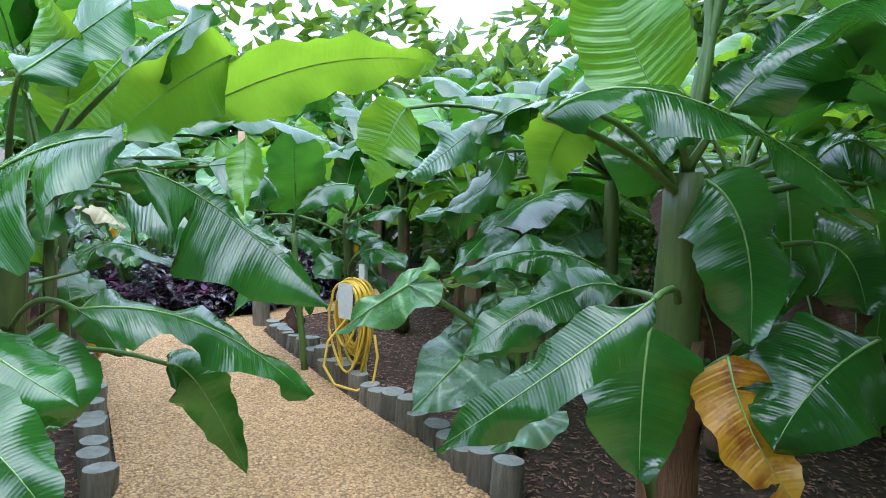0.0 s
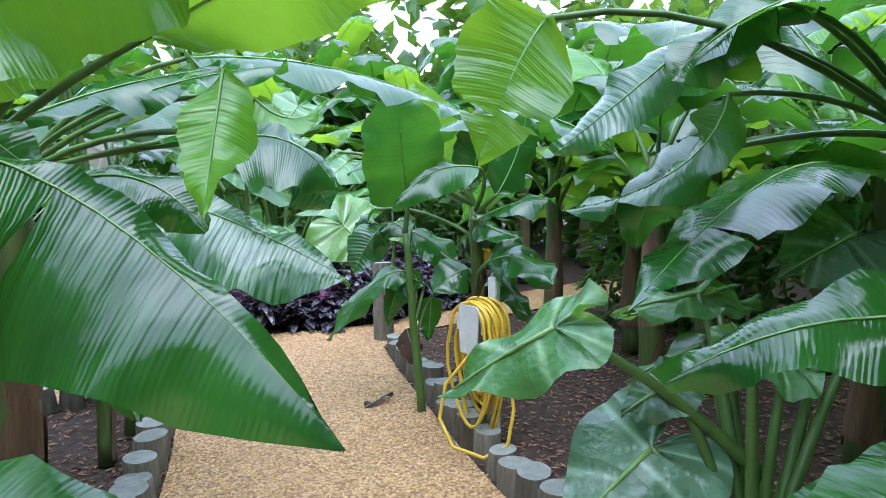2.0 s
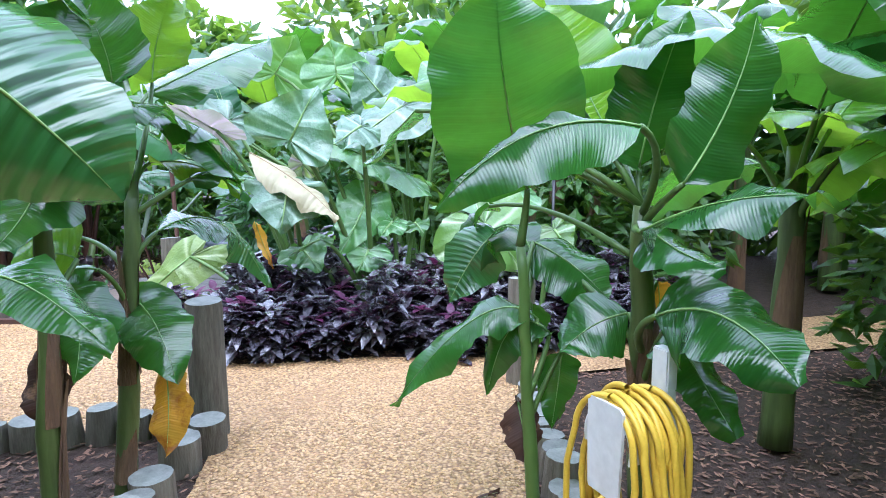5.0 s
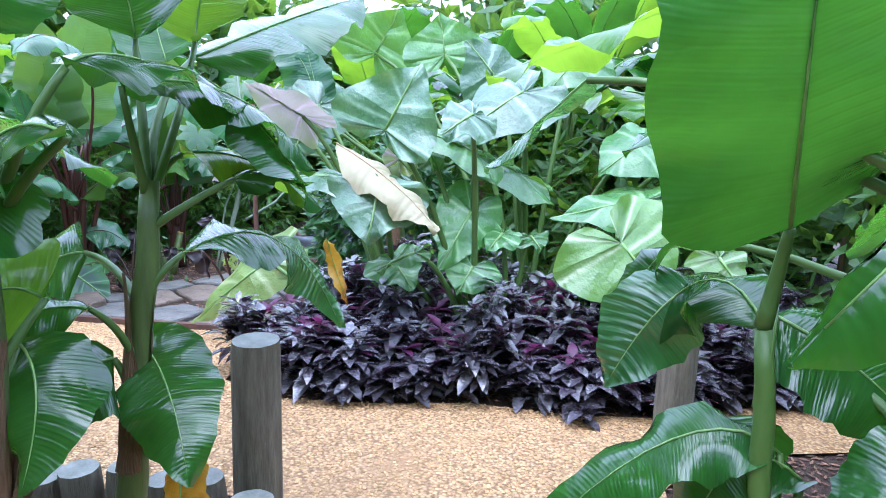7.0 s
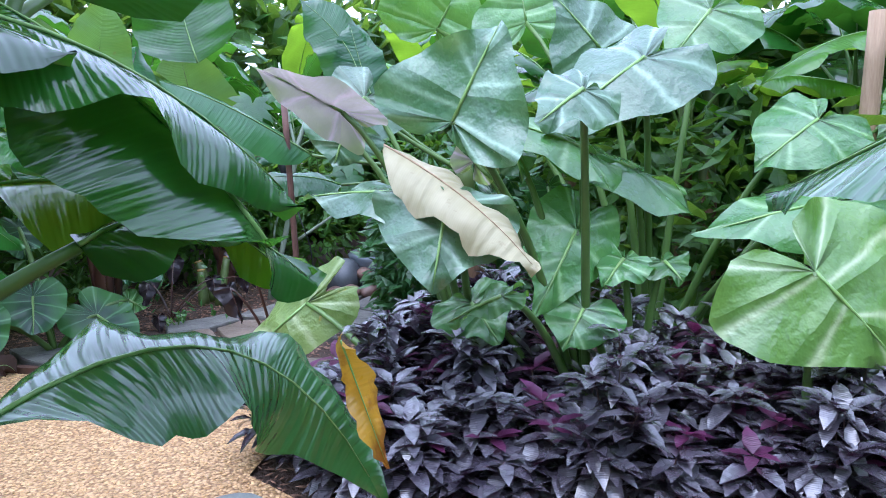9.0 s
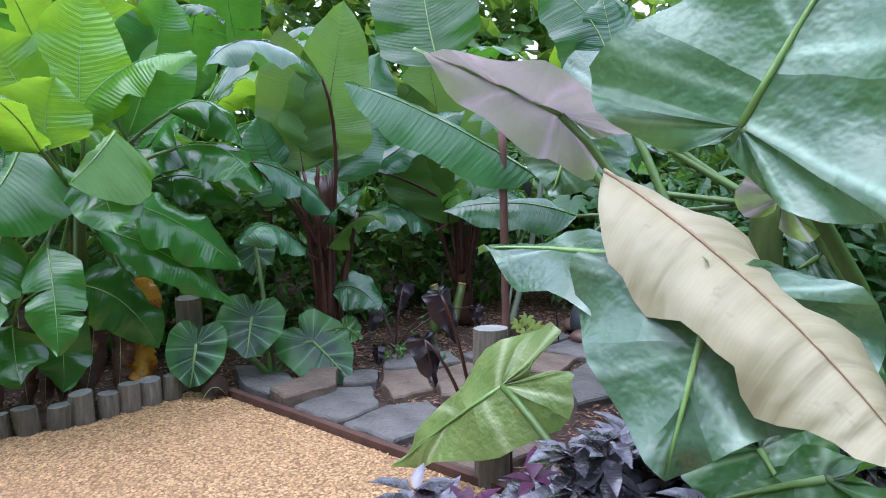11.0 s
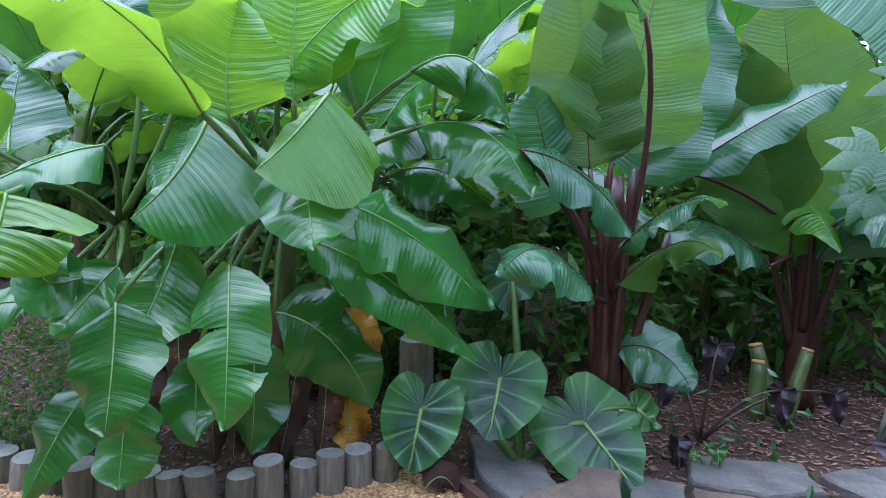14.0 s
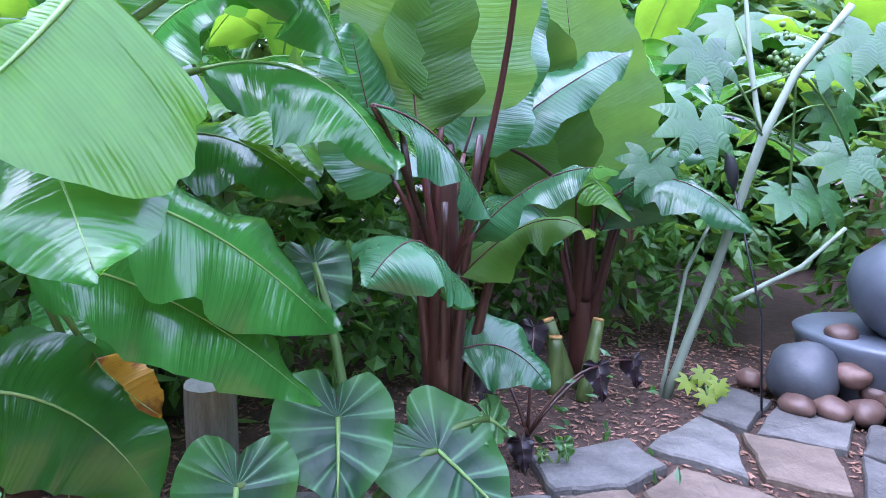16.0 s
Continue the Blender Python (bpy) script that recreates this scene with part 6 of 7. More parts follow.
def shading_crown(plant, x, y, root, seed, reach=1.0):
    """Top leaves added above a walker's head, mostly unseen, to shade the bed."""
    for k, (dx, dy, rise) in enumerate([(0.75, 0.35, 0.35), (0.35, 0.85, 0.3), (-0.3, 0.75, 0.5), (0.8, -0.35, 0.3), (0.15, -0.7, 0.4), (-0.75, 0.2, 0.3)]):
        dx, dy = dx * reach, dy * reach
        banana_leaf(plant, (x + 0.1 * dx, y + 0.1 * dy, 2.05), (x + 0.8 * dx, y + 0.8 * dy, 2.35 + rise), (x + 1.7 * dx, y + 1.7 * dy, 2.25), 0.55 * reach, (-0.3 * dx, -0.3 * dy, 1), fold=0.6, root=root, seed=seed + k)


shading_crown(right_banana, 0.72, 1.70, (0.62, 1.62, 1.40), 1500)
shading_crown(clump_banana_left, -2.35, 3.55, (-2.25, 3.60, 1.13), 1520, 0.8)

canopy_banana = thing("banana_plant", (1.00, 3.59, 0.00), "tall green banana plant with broad arching leaves", "banana plant", "banana plants")
stem(canopy_banana, (1.00, 3.59, 0.00), (0.95, 3.56, 1.50), 0.06, 0.036, seed=1204)
banana_leaf(canopy_banana, (-0.17, 2.80, 1.70), (-0.24, 2.71, 1.59), (-0.30, 2.61, 1.36), 0.28, (-0.27, 0.96, 0.07), BANANA_YOUNG, fold=0.3, root=(0.96, 3.56, 1.42), tears=1, seed=1205)
banana_leaf(canopy_banana, (0.22, 3.17, 1.71), (0.05, 3.21, 1.56), (-0.18, 3.23, 1.39), 0.21, (0.20, -0.67, 0.72), BANANA_PLEAT, fold=0.5, root=(0.96, 3.56, 1.42), seed=1206)
banana_leaf(canopy_banana, (0.30, 3.12, 1.54), (0.27, 3.08, 1.29), (-0.16, 3.57, 1.19), 0.19, (0.19, -0.64, 0.74), fold=0.8, root=(0.96, 3.56, 1.42), seed=1207)
banana_leaf(canopy_banana, (0.42, 3.15, 1.78), (0.25, 3.10, 1.71), (0.14, 3.06, 1.57), 0.22, (0.16, -0.66, 0.74), fold=0.5, root=(0.96, 3.56, 1.42), seed=1208)
banana_leaf(canopy_banana, (0.31, 3.28, 1.39), (0.10, 3.33, 1.35), (0.08, 3.40, 1.08), 0.26, (0.16, -0.66, 0.74), fold=0.6, root=(0.96, 3.56, 1.42), seed=1209)
banana_leaf(canopy_banana, (0.51, 3.16, 1.74), (0.46, 3.27, 1.85), (0.33, 3.33, 1.76), 0.19, (0.16, -0.66, 0.74), BANANA_DULL, fold=0.6, root=(0.96, 3.56, 1.42), seed=1210)

hose_taro = thing("elephant_ear", (0.42, 3.10, 0.00), "elephant ear leaning over the hose", "elephant ear", "elephant ears")
ear_leaf(hose_taro, (-0.16, 3.09, 0.87), (-0.56, 3.15, 0.62), 0.33, (0.05, -0.52, 0.85), TARO, cup=0.3, root=(0.45, 3.18, 0.42), lobe=0.36, wave=0.03, stalk_bend=0.12, seed=1211)
ear_leaf(hose_taro, (0.79, 3.56, 1.12), (0.52, 3.38, 1.01), 0.35, (0.16, -0.66, 0.74), TARO_BLUE, cup=0.2, root=(0.42, 3.10, 0.00), stalk_bend=0.1, seed=1212)
ear_leaf(hose_taro, (0.13, 3.13, 0.50), (-0.14, 2.94, 0.28), 0.47, (0.13, -0.54, 0.83), TARO_BLUE, cup=0.25, root=(0.42, 3.10, 0.00), stalk_bend=0.2, seed=1213)
ear_leaf(hose_taro, (0.29, 3.43, 0.92), (0.00, 3.46, 0.86), 0.19, (0.10, -0.41, 0.91), TARO, cup=0.3, root=(0.42, 3.10, 0.00), seed=1214)
ear_leaf(hose_taro, (0.30, 1.84, 0.69), (0.15, 1.83, 0.58), 0.17, (-0.02, -0.57, 0.82), TARO_BLUE, cup=0.3, root=(0.42, 3.10, 0.00), seed=1215)
ear_leaf(hose_taro, (0.52, 3.25, 0.76), (0.33, 3.21, 0.76), 0.24, (0.10, -0.41, 0.91), TARO, cup=0.3, root=(0.42, 3.10, 0.00), seed=1216)
ear_leaf(hose_taro, (0.94, 3.58, 0.98), (0.74, 3.41, 0.81), 0.32, (0.16, -0.66, 0.74), TARO, cup=0.3, root=(0.42, 3.10, 0.00), seed=1217)
ear_leaf(hose_taro, (0.31, 3.44, 0.75), (0.05, 3.45, 0.61), 0.16, (0.12, -0.40, 0.91), TARO, cup=0.3, root=(0.42, 3.10, 0.00), seed=1218)
ear_leaf(hose_taro, (0.18, 3.18, 0.69), (0.03, 3.13, 0.60), 0.21, (0.16, -0.52, 0.84), TARO_BLUE, cup=0.3, root=(0.42, 3.10, 0.00), seed=1219)
ear_leaf(hose_taro, (0.37, 3.05, 0.87), (0.36, 3.03, 0.76), 0.19, (0.19, -0.64, 0.74), TARO, cup=0.3, root=(0.42, 3.10, 0.00), seed=1220)
ear_leaf(hose_taro, (0.39, 3.68, 0.84), (0.01, 3.67, 0.80), 0.11, (0.10, -0.31, 0.94), TARO, cup=0.3, root=(0.42, 3.10, 0.00), seed=1221)

small_black_taro = thing("black_taro", (-6.75, 5.75, 0.00), "small taro with drooping blue-black leaves in mulch", "taro")
ear_leaf(small_black_taro, (-6.90, 5.86, 0.46), (-6.84, 5.80, 0.26), 0.15, (0.84, -0.39, 0.38), BLACK_TARO, cup=0.7, root=(-6.75, 5.75, 0.00), lobe=0.2, stalk=STEM_RED, rad=0.005, seed=1222)
ear_leaf(small_black_taro, (-6.71, 6.10, 0.30), (-6.64, 6.09, 0.14), 0.13, (0.84, -0.39, 0.38), BLACK_TARO, cup=0.7, root=(-6.75, 5.75, 0.00), lobe=0.2, stalk=STEM_RED, rad=0.005, seed=1223)
ear_leaf(small_black_taro, (-6.84, 6.42, 0.25), (-6.80, 6.44, 0.10), 0.12, (0.84, -0.39, 0.38), BLACK_TARO, cup=0.7, root=(-6.75, 5.75, 0.00), lobe=0.2, stalk=STEM_RED, rad=0.005, seed=1224)
ear_leaf(small_black_taro, (-6.53, 5.58, 0.10), (-6.46, 5.56, -0.01), 0.11, (0.84, -0.39, 0.38), BLACK_TARO, cup=0.7, root=(-6.75, 5.75, 0.00), lobe=0.2, stalk=STEM_RED, rad=0.005, seed=1225)
ear_leaf(small_black_taro, (-6.96, 5.67, 0.30), (-6.87, 5.57, 0.12), 0.16, (0.84, -0.39, 0.38), BLACK_TARO, cup=0.7, root=(-6.75, 5.75, 0.00), lobe=0.2, stalk=STEM_RED, rad=0.005, seed=1226)

seedling = thing("seedling", (-6.42, 5.68, 0.00), "tiny bright green seedling in the mulch", "seedling")
ear_leaf(seedling, (-6.41, 5.71, 0.12), (-6.38, 5.71, 0.05), 0.08, (0.84, -0.39, 0.38), TARO, cup=0.1, root=(-6.42, 5.68, 0.00), rad=0.004, seed=1227)
ear_leaf(seedling, (-6.45, 5.63, 0.08), (-6.43, 5.61, 0.04), 0.05, (0.84, -0.39, 0.38), TARO_PALE, cup=0.1, root=(-6.42, 5.68, 0.00), rad=0.004, seed=1228)

curled_leaf = thing("fallen_leaf", (-6.08, 4.52, 0.00), "curled dry brown leaf lying at the edging", "dead leaf")
banana_leaf(curled_leaf, (-6.08, 4.45, 0.03), (-6.09, 4.52, 0.14), (-6.08, 4.58, 0.02), 0.16, (0.93, 0.01, 0.36), BANANA_DEAD, fold=0.9, seed=1229)

path_litter = thing("fallen_leaf", (-1.22, 4.68, 0.00), "dry brown leaf fallen on the gravel", "dead leaf")
banana_leaf(path_litter, (-1.31, 4.44, 0.01), (-1.25, 4.52, 0.04), (-1.22, 4.68, 0.01), 0.06, (0.05, -0.15, 0.99), BANANA_DEAD, fold=0.5, seed=1230)

# ---- purple bedding ----
def purple_plant(seed, height, spread):
    """A bushy bedding plant: stems with whorls of pointed dark leaves, a few of them magenta."""
    rnd = random.Random(seed)
    p = thing("purple_bedding_plant", (0, 0, 0), "bushy bedding plant with pointed purple-black leaves", "bedding plant", "purple bedding")
    sv, sf = [], []
    sets = {0: ([], [], []), 1: ([], [], [])}
    for s in range(13):
        a, rr = rnd.uniform(0, 6.28), spread * math.sqrt(rnd.random())
        top = V((math.cos(a) * rr, math.sin(a) * rr, height * (1.0 - 0.75 * (rr / spread) ** 1.6) * rnd.uniform(0.75, 1.08)))
        tv, tf = tube(bez((0, 0, 0), (top.x * 0.4, top.y * 0.4, top.z * 0.7), top, 5), [0.006, 0.005, 0.004, 0.003, 0.002], 5)
        o = len(sv)
        sv += tv
        sf += [tuple(o + i for i in f) for f in tf]
        for lvl in range(3):
            c = top - V((top.x * 0.12, top.y * 0.12, 0.045)) * lvl
            kind = 1 if rnd.random() < 0.035 else 0
            vs, fs, us = sets[kind]
            for k in range(5 if lvl else 6):
                b = 6.283 * k / 5 + rnd.uniform(-0.4, 0.4) + lvl
                out = V((math.cos(b), math.sin(b), rnd.uniform(-0.5, 0.95) - 0.15 * lvl)).normalized()
                ln = rnd.uniform(0.09, 0.165) * (1 + 0.1 * lvl)
                w = ln * 0.21
                side = out.cross(V((0, 0, 1))).normalized()
                nor = side.cross(out)
                n0 = len(vs)
                for q, u, z in ((0.05, 0, 0), (0.35, 0, 0.02), (0.7, 0, 0.0), (1.0, 0, -0.10), (0.35, 1, 0.10), (0.7, 0.75, 0.04), (0.35, -1, 0.10), (0.7, -0.75, 0.04)):
                    vs.append(c + out * ln * q + side * (w * u) + nor * (ln * z))
                    us.append((ln * q, w * u))
                fs += [tuple(n0 + i for i in f) for f in ((0, 1, 4), (1, 2, 5, 4), (2, 3, 5), (0, 6, 1), (1, 6, 7, 2), (2, 7, 3))]
    link_mesh("stem", sv, sf, STEM_RED, p)
    link_mesh("foliage", *sets[0][:2], PURPLE, p, sets[0][2])
    if sets[1][0]:
        link_mesh("young_growth", *sets[1][:2], MAGENTA, p, sets[1][2], label="bright magenta young leaves")
    return p


def purple_bed():
    rnd = random.Random(77)
    front = [V((-3.92, 5.2, 0)), V((-3.45, 5.26, 0)), V((-3.03, 5.58, 0)), V((-2.74, 5.90, 0)), V((-2.3, 6.14, 0)), V((-1.95, 6.48, 0)), V((-1.55, 7.05, 0)), V((-1.0, 7.7, 0))]
    kinds = [purple_plant(900 + k, h, 0.19) for k, h in enumerate((0.40, 0.50, 0.57, 0.45))]
    first = set()
    for row in range(5):
        for a, b in zip(front, front[1:]):
            n = max(2, round((b - a).length / 0.21))
            for k in range(n):
                d = (b - a).normalized()
                nor = V((-d.y, d.x, 0))
                p = a.lerp(b, (k + 0.5 * (row % 2)) / n) + nor * (0.04 + 0.2 * row) + V((rnd.uniform(-0.05, 0.05), rnd.uniform(-0.05, 0.05), 0))
                i = rnd.randrange(4)
                src = kinds[i]
                m = Matrix.Translation((p.x, p.y, 0)) @ Matrix.Rotation(rnd.uniform(0, 6.28), 4, "Z")
                if i not in first:
                    src.matrix_basis = m
                    first.add(i)
                else:
                    copy_thing(src, m).scale = (1, 1, 0.72 + 0.13 * row + rnd.uniform(-0.08, 0.1))


# ---- hose on its hanger ----
def hose_hanger():
    h = thing("hose_hanger", (-0.52, 4.16, 0), "white hose hanger on a square post in mulch", "hose hanger")
    ax = V((-0.55, -0.83, 0)).normalized()
    sd = V((-ax.y, ax.x, 0))
    base = V((-0.52, 4.16, 0))
    bm = bmesh.new()
    bmesh.ops.create_cube(bm, size=1.0, matrix=Matrix.Translation((-0.52, 4.16, 0.40)) @ Matrix.Rotation(math.atan2(ax.y, ax.x), 4, "Z") @ Matrix.Diagonal((0.035, 0.055, 0.86, 1)))
    bmesh.ops.bevel(bm, geom=bm.edges[:], offset=0.004, segments=2, affect="EDGES")
    vs, fs = [v.co.copy() for v in bm.verts], [tuple(v.index for v in f.verts) for f in bm.faces]
    bm.free()
    link_mesh("post", vs, fs, WHITE, h, smooth=False)
    # saddle: half a drum with a raised plate at its outer end
    vs, fs = [], []
    n = 14
    for i in range(n + 1):
        a = math.pi * (-0.1 + 1.2 * i / n)
        for r, o in ((0.085, 0.02), (0.085, 0.17), (0.079, 0.17), (0.079, 0.02)):
            vs.append(base + V((0, 0, 0.62)) + ax * o + sd * (r * math.cos(a)) + V((0, 0, r * math.sin(a))))
    for i in range(n):
        for k in range(4):
            a, b = i * 4 + k, i * 4 + (k + 1) % 4
            fs.append((a, b, b + 4, a + 4))
    link_mesh("saddle", vs, fs, WHITE, h)
    vs, fs = [], []
    for z, w in ((-0.13, 0.05), (-0.12, 0.055), (0.02, 0.062), (0.09, 0.062), (0.10, 0.05)):
        for o, s in ((0.17, -1), (0.17, 1), (0.178, 1), (0.178, -1)):
            vs.append(base + V((0, 0, 0.62 + z)) + ax * o + sd * (w * s))
    for i in range(4):
        for k in range(4):
            a, b = i * 4 + k, i * 4 + (k + 1) % 4
            fs.append((a, b, b + 4, a + 4))
    fs += [(3, 2, 1, 0), (16, 17, 18, 19)]
    link_mesh("end_plate", vs, fs, WHITE, h, smooth=False)


def garden_hose():
    h = thing("garden_hose", (-0.58, 4.07, 0), "yellow garden hose coiled over its white hanger", "hose")
    ax = V((-0.55, -0.83, 0)).normalized()
    sd = V((-ax.y, ax.x, 0))
    rnd = random.Random(5)
    for i in range(17):
        o = 0.035 + 0.12 * ((i * 7) % 17) / 17
        drop = rnd.uniform(0.30, 0.40) if i < 11 else rnd.uniform(0.45, 0.62)
        wid = rnd.uniform(0.10, 0.13) if i < 11 else rnd.uniform(0.13, 0.17)
        lay = 0.094 + 0.016 * (i // 8)
        sway = rnd.uniform(-0.03, 0.03)
        pts = []
        for k in range(29):
            a = 2 * math.pi * k / 28
            c, s = math.cos(a), math.sin(a)
            x = lay * s if c > 0 else wid * s * (1 - 0.25 * c * c) + (lay - wid) * s * max(0, 1 + 3 * c)
            z = 0.62 + (lay * c if c > 0 else drop * c)
            pts.append(V((-0.52, 4.16, 0)) + ax * (o + 0.03 * math.sin(a * 0.5 + i)) + sd * (x + sway * max(0, -c)) + V((0, 0, z)))
        tv, tf = tube(pts, 0.0085, 7, cap=False)
        link_mesh("hose_loop", tv, tf, HOSE, h)
    loose = [V((-0.60, 4.02, 0.5)), V((-0.72, 3.98, 0.35)), V((-0.74, 3.93, 0.2)), V((-0.66, 3.86, 0.10)), V((-0.52, 3.86, 0.06)), V((-0.42, 3.92, 0.10)), V((-0.40, 3.98, 0.25)), V((-0.44, 4.05, 0.45))]
    pts = []
    for a, b in zip(loose, loose[1:]):
        pts += [a.lerp(b, k / 3) for k in range(3)]
    tv, tf = tube(pts, 0.0085, 7)
    link_mesh("loose_loop", tv, tf, HOSE, h)


purple_bed()
hose_hanger()
garden_hose()


# ---- posts, pipe, torch ----
def pole(name, base, top, r0, r1, material, label, category, sides=12, cap_r=0.0):
    p = thing(name, base, label, category)
    n = 9
    vs, fs = tube([V(base).lerp(V(top), k / (n - 1)) for k in range(n)], [r0 + (r1 - r0) * k / (n - 1) for k in range(n)], sides)
    link_mesh("pole", vs, fs, material, p)
    return p


pole("steel_pipe", (-4.70, 5.79, -0.02), (-4.75, 5.77, 1.60), 0.017, 0.017, RUST, "rusty brown steel pipe standing among elephant ears", "pipe")
log_post(-4.67, 5.70, 0.68, 0.078, 66, tall=True)
pole("wooden_post", (-2.49, 7.74, -0.02), (-2.45, 7.72, 1.95), 0.047, 0.043, PALE_WOOD, "peeled pale wooden pole behind the elephant ears", "post", 9)


def torch():
    b = V((-2.02, 7.12, 0))
    p = thing("garden_torch", b, "black garden torch on a thin pole", "torch")
    vs, fs = tube([b - V((0, 0, 0.02)), b + V((0, 0, 0.6)), b + V((0, 0, 1.2))], 0.012, 8)
    link_mesh("pole", vs, fs, BLACK, p)
    prof = [(1.18, 0.016), (1.20, 0.045), (1.25, 0.05), (1.26, 0.042), (1.33, 0.042), (1.34, 0.052), (1.41, 0.052), (1.44, 0.03), (1.46, 0.018), (1.52, 0.016), (1.53, 0.006)]
    vs, fs = tube([b + V((0, 0, z)) for z, r in prof], [r for z, r in prof], 14)
    link_mesh("lamp_head", vs, fs, BLACK, p)
    vs, fs = tube([b + V((0, 0, z)) for z in (1.265, 1.295, 1.325)], [0.044, 0.045, 0.044], 14)
    link_mesh("bronze_band", vs, fs, RUST, p)


torch()


# ---- castor bean plants with palmate leaves ----
def palm_leaf(plant, hub, size, face, heading, material, lobes=8, root=None, seed=1, label=""):
    rnd = random.Random(seed)
    hub, up = V(hub), V(face).normalized()
    d0 = V(heading)
    d0 = (d0 - up * d0.dot(up)).normalized()
    s0 = d0.cross(up)
    vs, fs, us = [hub], [], [(0, 0)]
    for k in range(lobes):
        a = (k - (lobes - 1) / 2) * (5.3 / lobes)
        ln = size * (1 - 0.35 * abs(a) / 2.7) * rnd.uniform(0.92, 1.08)
        d, s = d0 * math.cos(a) + s0 * math.sin(a), s0 * math.cos(a) - d0 * math.sin(a)
        w = ln * 0.19
        n0 = len(vs)
        for q, u, z in ((0.35, 0, 0.03), (0.65, 0, 0.01), (1.0, 0, -0.14), (0.35, 1.02, -0.01), (0.55, 1.05, -0.02), (0.8, 0.6, -0.06), (0.35, -1.02, -0.01), (0.55, -1.05, -0.02), (0.8, -0.6, -0.06)):
            vs.append(hub + d * (ln * q) + s * (w * u * rnd.uniform(0.92, 1.08)) + up * (ln * z))
            us.append((ln * q, w * u))
        fs += [tuple((n0 + i) if i >= 0 else 0 for i in f) for f in ((-1, 0, 3), (0, 1, 4, 3), (1, 5, 4), (1, 2, 5), (-1, 6, 0), (0, 6, 7, 1), (1, 7, 8), (1, 8, 2))]
    leaf = link_mesh("leaf", vs, fs, material, plant, us, label=label)
    if root is not None:
        pv, pf = tube(bez(root, (V(root) + hub) * 0.5 + V((0, 0, 0.12)), hub, 6), 0.006, 6)
        rib_under(leaf, pv, pf, STALK, plant, "leaf_stalk")
    return leaf


def castor_plant():
    p = thing("castor_plant", (-6.90, 6.72, 0), "castor bean plant with grey canes and palmate leaves", "castor plant")
    canes = [[(-6.90, 6.72, -0.02), (-6.77, 6.85, 0.67), (-6.56, 6.87, 1.38), (-6.49, 6.96, 1.67), (-6.36, 7.11, 1.96)], [(-6.57, 6.87, 1.36), (-6.64, 6.83, 1.75), (-6.70, 6.82, 2.12)], [(-6.92, 6.70, -0.02), (-6.90, 6.80, 0.68), (-6.84, 6.87, 0.92)], [(-6.70, 6.92, 0.55), (-6.5, 7.15, 0.75), (-6.4, 7.3, 0.95)]]
    for k, c in enumerate(canes):
        pts = [V(q) for q in c]
        fine = []
        for a, b in zip(pts, pts[1:]):
            fine += [a.lerp(b, i / 4) for i in range(4)]
        fine.append(pts[-1])
        r = (0.026, 0.014, 0.012, 0.014)[k]
        vs, fs = tube(fine, [r * (1 - 0.4 * i / len(fine)) * (1.12 if i % 4 == 0 else 1) for i in range(len(fine))], 9)
        link_mesh("cane", vs, fs, CANE, p)
    face = V((0.85, -0.35, 0.55))
    for k, (h, s, m) in enumerate([((-6.30, 6.19, 1.42), 0.24, SHRUB_BIG), ((-6.56, 7.09, 1.10), 0.22, SHRUB_BIG), ((-6.86, 7.81, 1.58), 0.3, SHRUB_BIG), ((-6.30, 7.19, 1.83), 0.28, SHRUB_BIG), ((-6.87, 6.97, 1.96), 0.26, SHRUB_BIG), ((-6.86, 7.67, 1.85), 0.3, SHRUB_BIG), ((-6.6, 6.5, 1.75), 0.25, SHRUB_BIG), ((-6.45, 7.35, 1.3), 0.25, SHRUB_BIG), ((-6.7, 7.5, 1.1), 0.25, SHRUB_BIG), ((-6.9, 6.5, 1.25), 0.22, SHRUB_BIG)]):
        rnd = random.Random(k)
        palm_leaf(p, h, s, face + V((rnd.uniform(-0.3, 0.3), rnd.uniform(-0.3, 0.3), rnd.uniform(-0.2, 0.4))), (rnd.uniform(-0.3, 0.3), -0.2, -1), m, root=canes[0][2 + k % 2], seed=k)
    vs, fs = [], []
    rnd = random.Random(9)
    for k in range(46):
        c = V((-6.73 + rnd.gauss(0, 0.045), 7.22 + rnd.gauss(0, 0.045), 1.77 + rnd.gauss(0, 0.11)))
        tv, tf = tube([c + V((0, 0, z)) for z in (-0.016, -0.008, 0.006, 0.016)], [0.004, 0.015, 0.015, 0.004], 6)
        o = len(vs)
        vs += tv
        fs += [tuple(o + i for i in f) for f in tf]
    tagged(link_mesh("seed_spike", vs, fs, STALK, p), kind="stuff")
    q = thing("castor_plant", (-1.95, 8.3, 0), "castor bean plant behind the torch", "castor plant")
    vs, fs = tube(bez((-1.95, 8.3, -0.02), (-1.8, 8.2, 0.9), (-1.9, 8.3, 1.8), 8), 0.022, 8)
    link_mesh("cane", vs, fs, CANE, q)
    for k, h in enumerate([(-1.93, 8.34, 1.74), (-1.96, 8.2, 1.25), (-1.79, 8.0, 1.45), (-1.6, 8.1, 1.1), (-1.5, 8.0, 1.65), (-2.2, 8.2, 1.5)]):
        palm_leaf(q, h, 0.28, (0.2, -0.8, 0.5), (0.2 * (k % 3 - 1), -0.2, -1), SHRUB_BIG, root=(-1.9, 8.25, 1.0), seed=50 + k)


